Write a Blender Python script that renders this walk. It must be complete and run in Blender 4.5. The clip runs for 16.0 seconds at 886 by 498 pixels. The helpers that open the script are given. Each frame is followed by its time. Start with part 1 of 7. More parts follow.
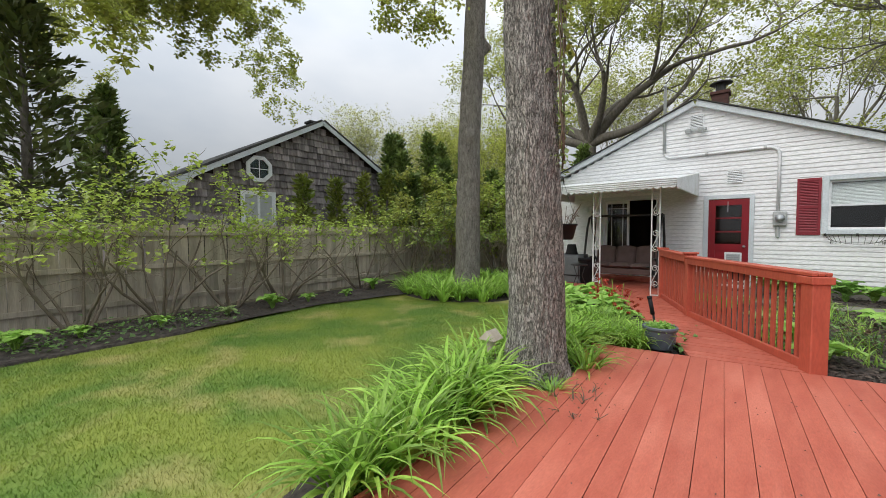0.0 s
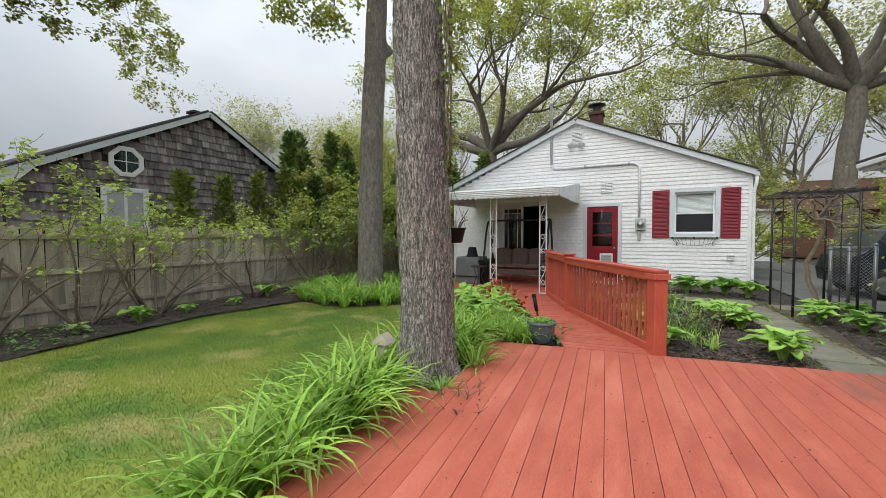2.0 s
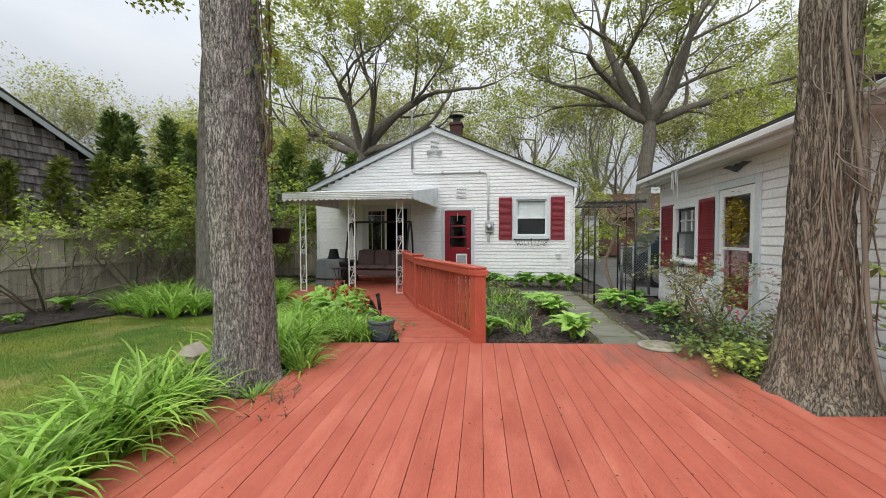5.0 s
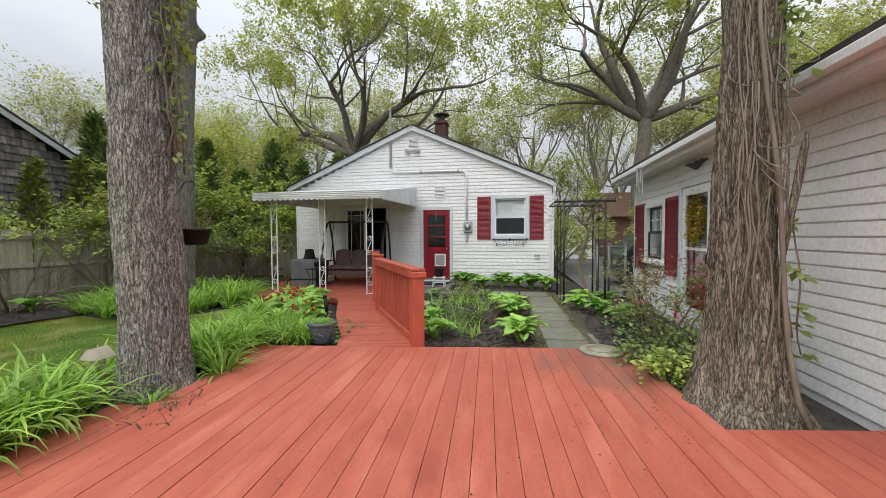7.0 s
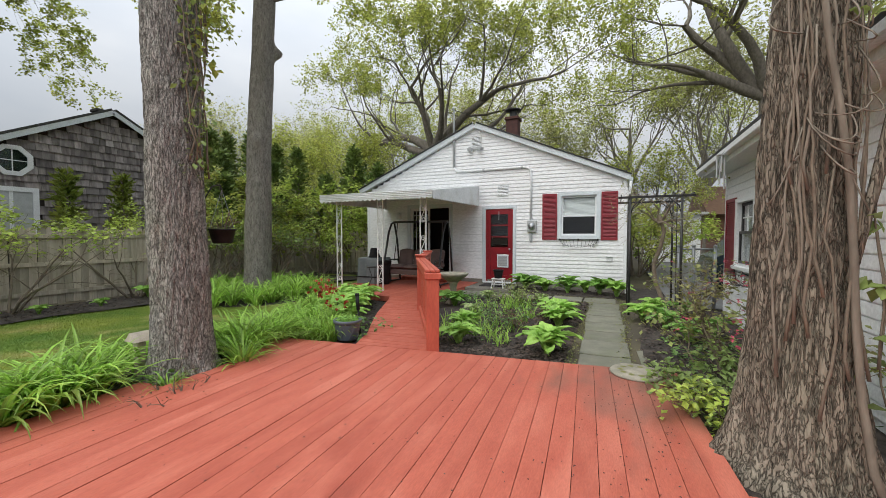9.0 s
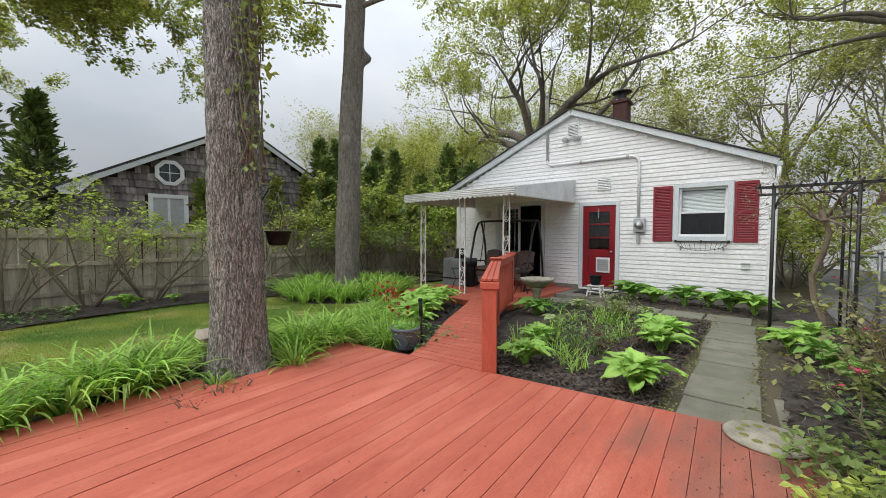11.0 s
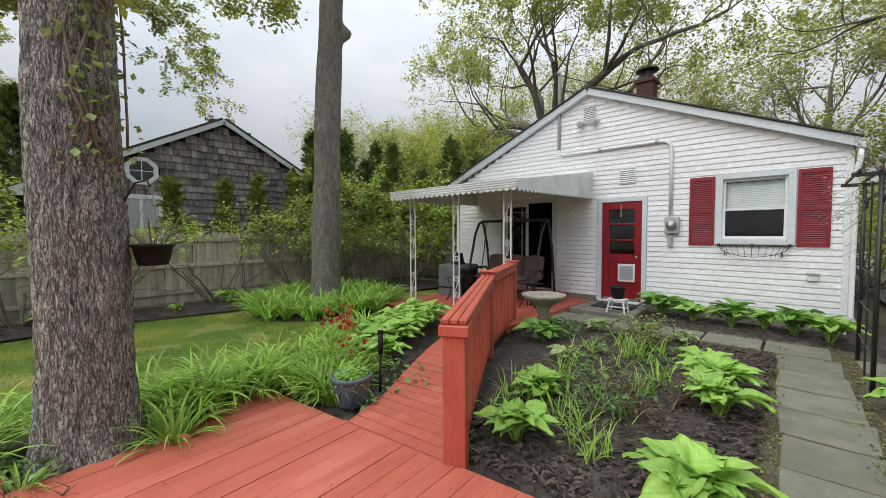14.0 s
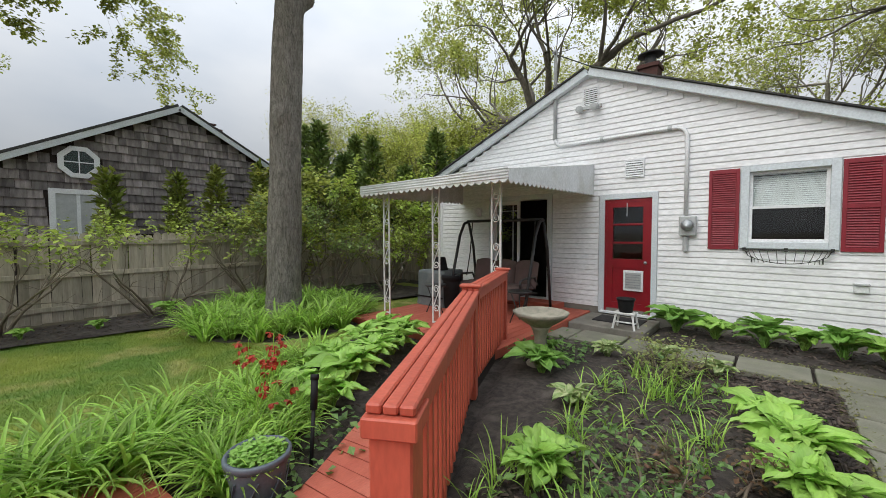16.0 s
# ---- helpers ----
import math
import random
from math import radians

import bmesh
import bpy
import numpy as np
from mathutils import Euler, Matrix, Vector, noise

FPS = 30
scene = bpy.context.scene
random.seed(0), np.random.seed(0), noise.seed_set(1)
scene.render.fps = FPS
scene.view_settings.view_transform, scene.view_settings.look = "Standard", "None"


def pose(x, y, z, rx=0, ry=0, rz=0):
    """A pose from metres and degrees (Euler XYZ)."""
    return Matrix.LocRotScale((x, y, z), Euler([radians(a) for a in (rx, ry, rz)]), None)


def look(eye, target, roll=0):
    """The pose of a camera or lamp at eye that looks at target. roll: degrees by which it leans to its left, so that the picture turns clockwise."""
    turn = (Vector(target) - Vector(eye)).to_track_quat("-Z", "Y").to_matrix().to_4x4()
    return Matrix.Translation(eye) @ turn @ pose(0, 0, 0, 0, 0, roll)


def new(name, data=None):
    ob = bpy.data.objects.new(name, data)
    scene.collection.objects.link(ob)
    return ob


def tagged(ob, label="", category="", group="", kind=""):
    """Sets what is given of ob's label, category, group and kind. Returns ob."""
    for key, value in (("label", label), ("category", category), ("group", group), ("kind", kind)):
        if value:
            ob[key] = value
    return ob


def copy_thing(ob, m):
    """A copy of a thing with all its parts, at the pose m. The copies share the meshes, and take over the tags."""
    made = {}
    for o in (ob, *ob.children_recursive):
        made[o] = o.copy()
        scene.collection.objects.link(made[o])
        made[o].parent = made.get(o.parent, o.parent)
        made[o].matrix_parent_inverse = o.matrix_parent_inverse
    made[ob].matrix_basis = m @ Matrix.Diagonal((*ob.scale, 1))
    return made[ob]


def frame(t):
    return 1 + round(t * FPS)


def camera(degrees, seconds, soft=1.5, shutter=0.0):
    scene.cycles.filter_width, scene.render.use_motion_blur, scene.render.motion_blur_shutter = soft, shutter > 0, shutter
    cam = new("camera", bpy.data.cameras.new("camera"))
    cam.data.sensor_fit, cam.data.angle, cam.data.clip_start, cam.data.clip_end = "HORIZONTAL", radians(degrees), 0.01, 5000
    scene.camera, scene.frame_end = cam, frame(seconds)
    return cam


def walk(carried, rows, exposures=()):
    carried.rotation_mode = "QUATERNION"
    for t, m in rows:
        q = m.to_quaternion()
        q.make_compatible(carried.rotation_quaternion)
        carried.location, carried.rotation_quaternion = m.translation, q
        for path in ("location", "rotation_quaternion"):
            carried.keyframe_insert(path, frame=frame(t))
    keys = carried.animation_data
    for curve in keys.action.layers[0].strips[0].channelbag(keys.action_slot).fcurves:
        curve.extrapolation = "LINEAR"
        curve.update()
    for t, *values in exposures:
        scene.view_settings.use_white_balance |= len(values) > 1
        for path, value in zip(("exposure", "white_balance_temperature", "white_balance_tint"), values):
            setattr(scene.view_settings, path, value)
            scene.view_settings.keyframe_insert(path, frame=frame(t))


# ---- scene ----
cam = camera(98.5, 16.0, soft=0.65)
PATH = [
    (0, (0.957, -0.443, 1.348), (-0.333, 1.083, 1.259), -0.3),
    (0.5, (0.985, -0.397, 1.344), (-0.224, 1.194, 1.261), -0.3),
    (1, (1.025, -0.368, 1.352), (-0.088, 1.291, 1.271), -0.3),
    (1.5, (1.073, -0.348, 1.352), (0.063, 1.377, 1.275), -0.2),
    (2, (1.121, -0.337, 1.351), (0.215, 1.444, 1.276), -0.2),
    (2.5, (1.16, -0.343, 1.351), (0.374, 1.495, 1.279), -0.1),
    (3, (1.201, -0.337, 1.341), (0.564, 1.558, 1.272), -0.1),
    (3.5, (1.26, -0.327, 1.346), (0.782, 1.614, 1.278), 0.0),
    (4, (1.387, -0.31, 1.349), (1.01, 1.653, 1.284), -0.0),
    (4.5, (1.532, -0.311, 1.352), (1.186, 1.658, 1.286), -0.0),
    (5, (1.68, -0.257, 1.333), (1.353, 1.715, 1.268), -0.1),
    (5.2, (1.748, -0.236, 1.334), (1.43, 1.737, 1.269), 0.0),
    (7.3, (2.641, 0.094, 1.348), (2.247, 2.053, 1.28), -0.3),
    (7.5, (2.726, 0.151, 1.348), (2.285, 2.101, 1.284), -0.1),
    (8, (2.909, 0.258, 1.342), (2.375, 2.185, 1.281), -0.1),
    (8.5, (3.162, 0.337, 1.381), (2.48, 2.216, 1.312), -0.1),
    (9, (3.315, 0.517, 1.348), (2.485, 2.335, 1.279), -0.0),
    (9.5, (3.411, 0.748, 1.37), (2.437, 2.493, 1.3), 0.0),
    (10, (3.5, 0.951, 1.366), (2.401, 2.62, 1.295), 0.0),
    (10.2, (3.53, 1.033, 1.369), (2.384, 2.67, 1.297), 0.1),
    (12.3, (3.26, 1.845, 1.445), (1.865, 3.276, 1.364), -0.3),
    (12.5, (3.223, 1.972, 1.456), (1.834, 3.408, 1.374), -0.3),
    (13, (3.15, 2.225, 1.472), (1.772, 3.672, 1.391), -0.3),
    (13.5, (3.037, 2.449, 1.475), (1.672, 3.907, 1.392), -0.2),
    (14, (2.947, 2.7, 1.503), (1.587, 4.165, 1.414), -0.3),
    (14.5, (2.797, 2.945, 1.49), (1.459, 4.429, 1.402), -0.2),
    (15, (2.698, 3.216, 1.532), (1.363, 4.702, 1.442), -0.3),
    (15.5, (2.507, 3.461, 1.52), (1.18, 4.954, 1.427), -0.2),
    (16, (2.311, 3.692, 1.517), (0.991, 5.192, 1.43), -0.2),
]
walk(cam, [(t, look(eye, target, roll)) for t, eye, target, roll in PATH])

# ---- world, sun ----
world = bpy.data.worlds.new("overcast_sky")
scene.world = world
world.use_nodes = True
wn, wl = world.node_tree.nodes, world.node_tree.links
wn.clear()
sky = wn.new("ShaderNodeTexSky")
sky.sky_type, sky.sun_disc = "NISHITA", False
sky.sun_elevation, sky.sun_rotation = math.radians(47), math.radians(202)
sky.air_density, sky.dust_density = 1.0, 3.0
tc = wn.new("ShaderNodeTexCoord")
mp = wn.new("ShaderNodeMapping")
mp.inputs["Scale"].default_value = (1.0, 1.0, 2.2)
cloud = wn.new("ShaderNodeTexNoise")
cloud.inputs["Scale"].default_value, cloud.inputs["Detail"].default_value = 1.7, 5.0
cramp = wn.new("ShaderNodeValToRGB")
cramp.color_ramp.elements[0].position, cramp.color_ramp.elements[0].color = 0.34, (4.7, 5.2, 5.85, 1)
cramp.color_ramp.elements[1].position, cramp.color_ramp.elements[1].color = 0.66, (6.7, 6.9, 7.15, 1)
wmix = wn.new("ShaderNodeMixRGB")
wmix.inputs["Fac"].default_value = 0.93
bg = wn.new("ShaderNodeBackground")
bg.inputs["Strength"].default_value = 0.058
wout = wn.new("ShaderNodeOutputWorld")
wl.new(tc.outputs["Generated"], mp.inputs["Vector"])
wl.new(mp.outputs["Vector"], cloud.inputs["Vector"])
wl.new(cloud.outputs["Fac"], cramp.inputs["Fac"])
wl.new(sky.outputs["Color"], wmix.inputs["Color1"])
wl.new(cramp.outputs["Color"], wmix.inputs["Color2"])
sep = wn.new("ShaderNodeSeparateXYZ")
rise = wn.new("ShaderNodeMapRange")
rise.inputs["From Min"].default_value, rise.inputs["From Max"].default_value = 0.15, 1.0
rise.inputs["To Min"].default_value, rise.inputs["To Max"].default_value = 1.0, 3.8
lift = wn.new("ShaderNodeVectorMath")
lift.operation = "SCALE"
wl.new(tc.outputs["Generated"], sep.inputs["Vector"])
wl.new(sep.outputs["Z"], rise.inputs["Value"])
wl.new(wmix.outputs["Color"], lift.inputs[0])
wl.new(rise.outputs["Result"], lift.inputs["Scale"])
wl.new(lift.outputs["Vector"], bg.inputs["Color"])
wl.new(bg.outputs["Background"], wout.inputs["Surface"])
sun_data = bpy.data.lights.new("sun", "SUN")
sun_data.energy, sun_data.angle, sun_data.color = 1.6, math.radians(60), (1.0, 0.97, 0.92)
sun = new("sun", sun_data)
sun.rotation_euler = (math.radians(43), 0, math.radians(-22))
scene.view_settings.exposure = 0.5

# ---- materials ----
def mat(name, c1, c2, rough=0.7, scale=6.0, fine=60.0, bump=0.15, metal=0.0, stretch=(1, 1, 1), rand=0.0,
        c3=None, patch=1.2, thin=0.0, island=0.0, spec=0.5, edge=(0.35, 0.65)):
    """Two colours mixed by a middle noise, a third by large patches, a fine noise for grain and relief."""
    m = bpy.data.materials.new(name)
    m.use_nodes = True
    n, l = m.node_tree.nodes, m.node_tree.links
    b = n["Principled BSDF"]
    out = n["Material Output"]
    co = n.new("ShaderNodeTexCoord")
    ma = n.new("ShaderNodeMapping")
    ma.inputs["Scale"].default_value = stretch
    l.new(co.outputs["Object"], ma.inputs["Vector"])
    vec = ma.outputs["Vector"]
    info = n.new("ShaderNodeObjectInfo")
    if rand:
        add = n.new("ShaderNodeVectorMath")
        add.operation = "MULTIPLY_ADD"
        add.inputs[1].default_value = (37.0, 17.0, 29.0)
        l.new(info.outputs["Random"], add.inputs[0])
        l.new(vec, add.inputs[2])
        vec = add.outputs["Vector"]
    na = n.new("ShaderNodeTexNoise")
    na.inputs["Scale"].default_value, na.inputs["Detail"].default_value = scale, 6.0
    nb = n.new("ShaderNodeTexNoise")
    nb.inputs["Scale"].default_value, nb.inputs["Detail"].default_value = fine, 4.0
    l.new(vec, na.inputs["Vector"])
    l.new(vec, nb.inputs["Vector"])
    ra = n.new("ShaderNodeMapRange")
    ra.inputs["From Min"].default_value, ra.inputs["From Max"].default_value = edge
    l.new(na.outputs["Fac"], ra.inputs["Value"])
    mx = n.new("ShaderNodeMixRGB")
    mx.inputs["Color1"].default_value, mx.inputs["Color2"].default_value = (*c1, 1), (*c2, 1)
    l.new(ra.outputs["Result"], mx.inputs["Fac"])
    col = mx.outputs["Color"]
    if c3:
        nc = n.new("ShaderNodeTexNoise")
        nc.inputs["Scale"].default_value, nc.inputs["Detail"].default_value = patch, 5.0
        l.new(vec, nc.inputs["Vector"])
        rc = n.new("ShaderNodeMapRange")
        rc.inputs["From Min"].default_value, rc.inputs["From Max"].default_value = 0.52, 0.72
        l.new(nc.outputs["Fac"], rc.inputs["Value"])
        m3 = n.new("ShaderNodeMixRGB")
        m3.inputs["Color2"].default_value = (*c3, 1)
        l.new(col, m3.inputs["Color1"])
        l.new(rc.outputs["Result"], m3.inputs["Fac"])
        col = m3.outputs["Color"]
    hsv = n.new("ShaderNodeHueSaturation")
    val = n.new("ShaderNodeMapRange")
    val.inputs["From Min"].default_value, val.inputs["From Max"].default_value = 0.25, 0.75
    val.inputs["To Min"].default_value, val.inputs["To Max"].default_value = 0.86, 1.14
    l.new(nb.outputs["Fac"], val.inputs["Value"])
    v = val.outputs["Result"]
    if rand or island:
        amt = rand or island
        src = info.outputs["Random"] if rand else n.new("ShaderNodeNewGeometry").outputs["Random Per Island"]
        rr = n.new("ShaderNodeMapRange")
        rr.inputs["To Min"].default_value, rr.inputs["To Max"].default_value = 1 - amt, 1 + amt
        l.new(src, rr.inputs["Value"])
        mu = n.new("ShaderNodeMath")
        mu.operation = "MULTIPLY"
        l.new(v, mu.inputs[0])
        l.new(rr.outputs["Result"], mu.inputs[1])
        v = mu.outputs["Value"]
    l.new(v, hsv.inputs["Value"])
    l.new(col, hsv.inputs["Color"])
    l.new(hsv.outputs["Color"], b.inputs["Base Color"])
    b.inputs["Roughness"].default_value, b.inputs["Metallic"].default_value = rough, metal
    b.inputs["Specular IOR Level"].default_value = spec
    if bump:
        bu = n.new("ShaderNodeBump")
        bu.inputs["Strength"].default_value, bu.inputs["Distance"].default_value = bump, 0.01
        l.new(nb.outputs["Fac"], bu.inputs["Height"])
        l.new(bu.outputs["Normal"], b.inputs["Normal"])
    if thin:
        tr = n.new("ShaderNodeBsdfTranslucent")
        l.new(hsv.outputs["Color"], tr.inputs["Color"])
        ms = n.new("ShaderNodeMixShader")
        ms.inputs["Fac"].default_value = thin
        l.new(b.outputs["BSDF"], ms.inputs[1])
        l.new(tr.outputs["BSDF"], ms.inputs[2])
        l.new(ms.outputs["Shader"], out.inputs["Surface"])
    return m

def glass_mat(name, tint=(0.9, 0.95, 0.95)):
    m = bpy.data.materials.new(name)
    m.use_nodes = True
    b = m.node_tree.nodes["Principled BSDF"]
    b.inputs["Base Color"].default_value = (*tint, 1)
    b.inputs["Transmission Weight"].default_value, b.inputs["Roughness"].default_value = 1.0, 0.02
    b.inputs["IOR"].default_value = 1.45
    b.inputs["Specular IOR Level"].default_value = 0.3
    return m

def bark_mat(name, dark, light, moss, scale, tall=0.15, crack=0.05, depth=0.4):
    """Long braided ridges: two stretched noises whose middle lines are the furrows, over mottled bark."""
    m = mat(name, dark, light, 0.9, scale * 0.45, 90, 0.6, stretch=(1, 1, 0.35), c3=moss, patch=2.2, spec=0.2, edge=(0.35, 0.65))
    n, l = m.node_tree.nodes, m.node_tree.links
    b = n["Principled BSDF"]
    hue = b.inputs["Base Color"].links[0].from_node
    tc_ = [q for q in n if q.type == "TEX_COORD"][0]
    furrow = None
    for k, (mult, squash, wide) in enumerate(((1.0, tall, crack), (1.7, tall * 1.9, crack * 0.8))):
        ma = n.new("ShaderNodeMapping")
        ma.inputs["Scale"].default_value = (1, 1, squash)
        ma.inputs["Location"].default_value = (k * 3.7, 0, 0)
        no = n.new("ShaderNodeTexNoise")
        no.inputs["Scale"].default_value, no.inputs["Detail"].default_value = scale * mult, 3.0
        no.inputs["Distortion"].default_value = 0.35
        off = n.new("ShaderNodeMath")
        off.operation, off.inputs[1].default_value = "SUBTRACT", 0.5
        ab = n.new("ShaderNodeMath")
        ab.operation = "ABSOLUTE"
        mr = n.new("ShaderNodeMapRange")
        mr.inputs["From Max"].default_value, mr.inputs["To Min"].default_value = wide, depth
        l.new(tc_.outputs["Object"], ma.inputs["Vector"])
        l.new(ma.outputs["Vector"], no.inputs["Vector"])
        l.new(no.outputs["Fac"], off.inputs[0])
        l.new(off.outputs["Value"], ab.inputs[0])
        l.new(ab.outputs["Value"], mr.inputs["Value"])
        if furrow is None:
            furrow = mr.outputs["Result"]
        else:
            mi = n.new("ShaderNodeMath")
            mi.operation = "MULTIPLY"
            l.new(furrow, mi.inputs[0])
            l.new(mr.outputs["Result"], mi.inputs[1])
            furrow = mi.outputs["Value"]
    mul = n.new("ShaderNodeMixRGB")
    mul.blend_type, mul.inputs["Fac"].default_value = "MULTIPLY", 1.0
    l.new(hue.outputs["Color"], mul.inputs["Color1"])
    l.new(furrow, mul.inputs["Color2"])
    l.new(mul.outputs["Color"], b.inputs["Base Color"])
    bump2 = n.new("ShaderNodeBump")
    bump2.inputs["Strength"].default_value, bump2.inputs["Distance"].default_value = 0.9, 0.015
    l.new(furrow, bump2.inputs["Height"])
    l.new(b.inputs["Normal"].links[0].from_socket, bump2.inputs["Normal"])
    l.new(bump2.outputs["Normal"], b.inputs["Normal"])
    return m

SIDING = mat("white_vinyl_siding", (0.78, 0.79, 0.80), (0.755, 0.768, 0.78), 0.5, 1.5, 30, 0.05, stretch=(0.4, 1, 1), rand=0.03)
TRIM = mat("white_trim_paint", (0.74, 0.76, 0.77), (0.70, 0.72, 0.735), 0.5, 3, 40, 0.06)
TRIM_BLUE = mat("pale_grey_trim", (0.60, 0.65, 0.68), (0.55, 0.60, 0.63), 0.5, 3, 40, 0.05)
CANOPY = mat("white_aluminium_canopy", (0.70, 0.72, 0.73), (0.60, 0.62, 0.62), 0.4, 3, 30, 0.05, c3=(0.52, 0.53, 0.50), patch=2)
DOOR_RED = mat("red_door_paint", (0.25, 0.006, 0.014), (0.21, 0.005, 0.012), 0.35, 3, 40, 0.04)
SHUTTER = mat("maroon_shutter", (0.24, 0.014, 0.026), (0.20, 0.012, 0.022), 0.5, 3, 40, 0.04)
DECK = mat("red_deck_stain", (0.45, 0.118, 0.075), (0.375, 0.085, 0.054), 0.62, 4.5, 60, 0.3, stretch=(2.2, 0.5, 1), rand=0.04,
           c3=(0.50, 0.15, 0.10), patch=1.8, spec=0.35, edge=(0.28, 0.72))
def stained_deck(m):
    """Grey-brown dirt by the far corner of the deck and dark scuffs across its middle."""
    n, l = m.node_tree.nodes, m.node_tree.links
    b = n["Principled BSDF"]
    src = b.inputs["Base Color"].links[0].from_socket
    geo = n.new("ShaderNodeNewGeometry")
    no = n.new("ShaderNodeTexNoise")
    no.inputs["Scale"].default_value, no.inputs["Detail"].default_value = 2.6, 8.0
    ms = n.new("ShaderNodeMapping")
    ms.inputs["Scale"].default_value = (1.6, 0.6, 1)
    l.new(geo.outputs["Position"], ms.inputs["Vector"])
    l.new(ms.outputs["Vector"], no.inputs["Vector"])
    for centre, reach, colour, lo, hi in (((3.75, 4.3, 0), 1.5, (0.12, 0.085, 0.065), 0.55, 1.0), ((1.6, 2.4, 0), 1.7, (0.27, 0.05, 0.032), 0.92, 1.2), ((2.2, 1.0, 0), 9.0, (0.24, 0.048, 0.032), 1.16, 1.42)):
        d = n.new("ShaderNodeVectorMath")
        d.operation = "DISTANCE"
        d.inputs[1].default_value = centre
        l.new(geo.outputs["Position"], d.inputs[0])
        near = n.new("ShaderNodeMapRange")
        near.inputs["From Max"].default_value = reach
        near.inputs["To Min"].default_value, near.inputs["To Max"].default_value = 0.7, 0.0
        l.new(d.outputs["Value"], near.inputs["Value"])
        add = n.new("ShaderNodeMath")
        l.new(near.outputs["Result"], add.inputs[0])
        l.new(no.outputs["Fac"], add.inputs[1])
        mr = n.new("ShaderNodeMapRange")
        mr.inputs["From Min"].default_value, mr.inputs["From Max"].default_value = lo + 0.12, hi + 0.12
        l.new(add.outputs["Value"], mr.inputs["Value"])
        mx = n.new("ShaderNodeMixRGB")
        mx.inputs["Color2"].default_value = (*colour, 1)
        fac = n.new("ShaderNodeMath")
        fac.operation = "MULTIPLY"
        fac.inputs[1].default_value = 0.75
        l.new(mr.outputs["Result"], fac.inputs[0])
        l.new(fac.outputs["Value"], mx.inputs["Fac"])
        l.new(src, mx.inputs["Color1"])
        src = mx.outputs["Color"]
    l.new(src, b.inputs["Base Color"])
stained_deck(DECK)
RAILRED = mat("red_rail_paint", (0.47, 0.098, 0.057), (0.40, 0.076, 0.044), 0.55, 6, 50, 0.15, stretch=(1, 1, 0.3), rand=0.06, c3=(0.38, 0.08, 0.05), patch=2.0)
# near-black colour that paints in the shade between boards and behind shingles
GAP_SHADE = mat("painted_gap_shade", (0.03, 0.02, 0.016), (0.02, 0.014, 0.012), 0.9)
FENCE = mat("weathered_fence_wood", (0.52, 0.46, 0.375), (0.39, 0.335, 0.27), 0.85, 9, 60, 0.3, stretch=(1.5, 1.5, 0.16), rand=0.2, c3=(0.27, 0.25, 0.19), patch=2)
SHINGLE = mat("weathered_cedar_shingle", (0.25, 0.225, 0.215), (0.115, 0.098, 0.098), 0.9, 7, 70, 0.4, stretch=(1, 1.6, 0.25), rand=0.45, c3=(0.29, 0.265, 0.255), patch=1.3)
ROOF = mat("dark_asphalt_roof", (0.045, 0.045, 0.047), (0.07, 0.068, 0.066), 0.95, 14, 120, 0.5, c3=(0.055, 0.06, 0.045))
BARK1 = bark_mat("grey_oak_bark", (0.31, 0.295, 0.265), (0.48, 0.46, 0.42), (0.39, 0.38, 0.325), 38, 0.22, 0.07, 0.36)
BARK2 = bark_mat("smooth_grey_bark", (0.20, 0.185, 0.16), (0.30, 0.28, 0.245), (0.25, 0.24, 0.195), 34, 0.16, 0.045, 0.5)
BARK3 = bark_mat("brown_furrowed_bark", (0.20, 0.17, 0.132), (0.31, 0.27, 0.21), (0.26, 0.24, 0.18), 26, 0.12, 0.06, 0.42)
TWIG = mat("dark_branch_bark", (0.12, 0.105, 0.088), (0.19, 0.17, 0.145), 0.9, 12, 60, 0.3, stretch=(1, 1, 0.4))
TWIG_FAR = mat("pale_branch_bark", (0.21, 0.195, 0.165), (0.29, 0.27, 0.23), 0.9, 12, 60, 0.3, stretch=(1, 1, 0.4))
STEM = mat("shrub_stem", (0.20, 0.165, 0.12), (0.14, 0.11, 0.08), 0.85, 12, 60, 0.2)
def leaf(name, c1, c2, thin=0.35, island=0.42, rough=0.45, scale=2.0):
    return mat(name, c1, c2, rough, scale, 40, 0.1, thin=thin, island=island)
LEAF_OAK = leaf("young_oak_leaf", (0.35, 0.41, 0.085), (0.44, 0.46, 0.11), 0.5)
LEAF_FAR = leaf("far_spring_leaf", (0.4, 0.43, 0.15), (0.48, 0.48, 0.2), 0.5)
LEAF_SHRUB = leaf("shrub_leaf", (0.34, 0.47, 0.08), (0.46, 0.54, 0.12), 0.45)
LEAF_DULL = leaf("dull_bush_leaf", (0.20, 0.29, 0.085), (0.26, 0.34, 0.10), 0.4)
LILY = leaf("daylily_leaf", (0.24, 0.44, 0.06), (0.38, 0.57, 0.11), 0.4)
HOSTA = leaf("hosta_leaf", (0.25, 0.47, 0.09), (0.32, 0.52, 0.11), 0.3, 0.16)
HOSTA_RIM = leaf("variegated_hosta_leaf", (0.22, 0.36, 0.09), (0.42, 0.48, 0.22), 0.3, 0.2, scale=14)
GROUNDCOVER = leaf("groundcover_leaf", (0.10, 0.20, 0.05), (0.15, 0.26, 0.065), 0.3)
FIR = leaf("evergreen_needles", (0.11, 0.175, 0.045), (0.19, 0.25, 0.06), 0.25, 0.5, 0.6)
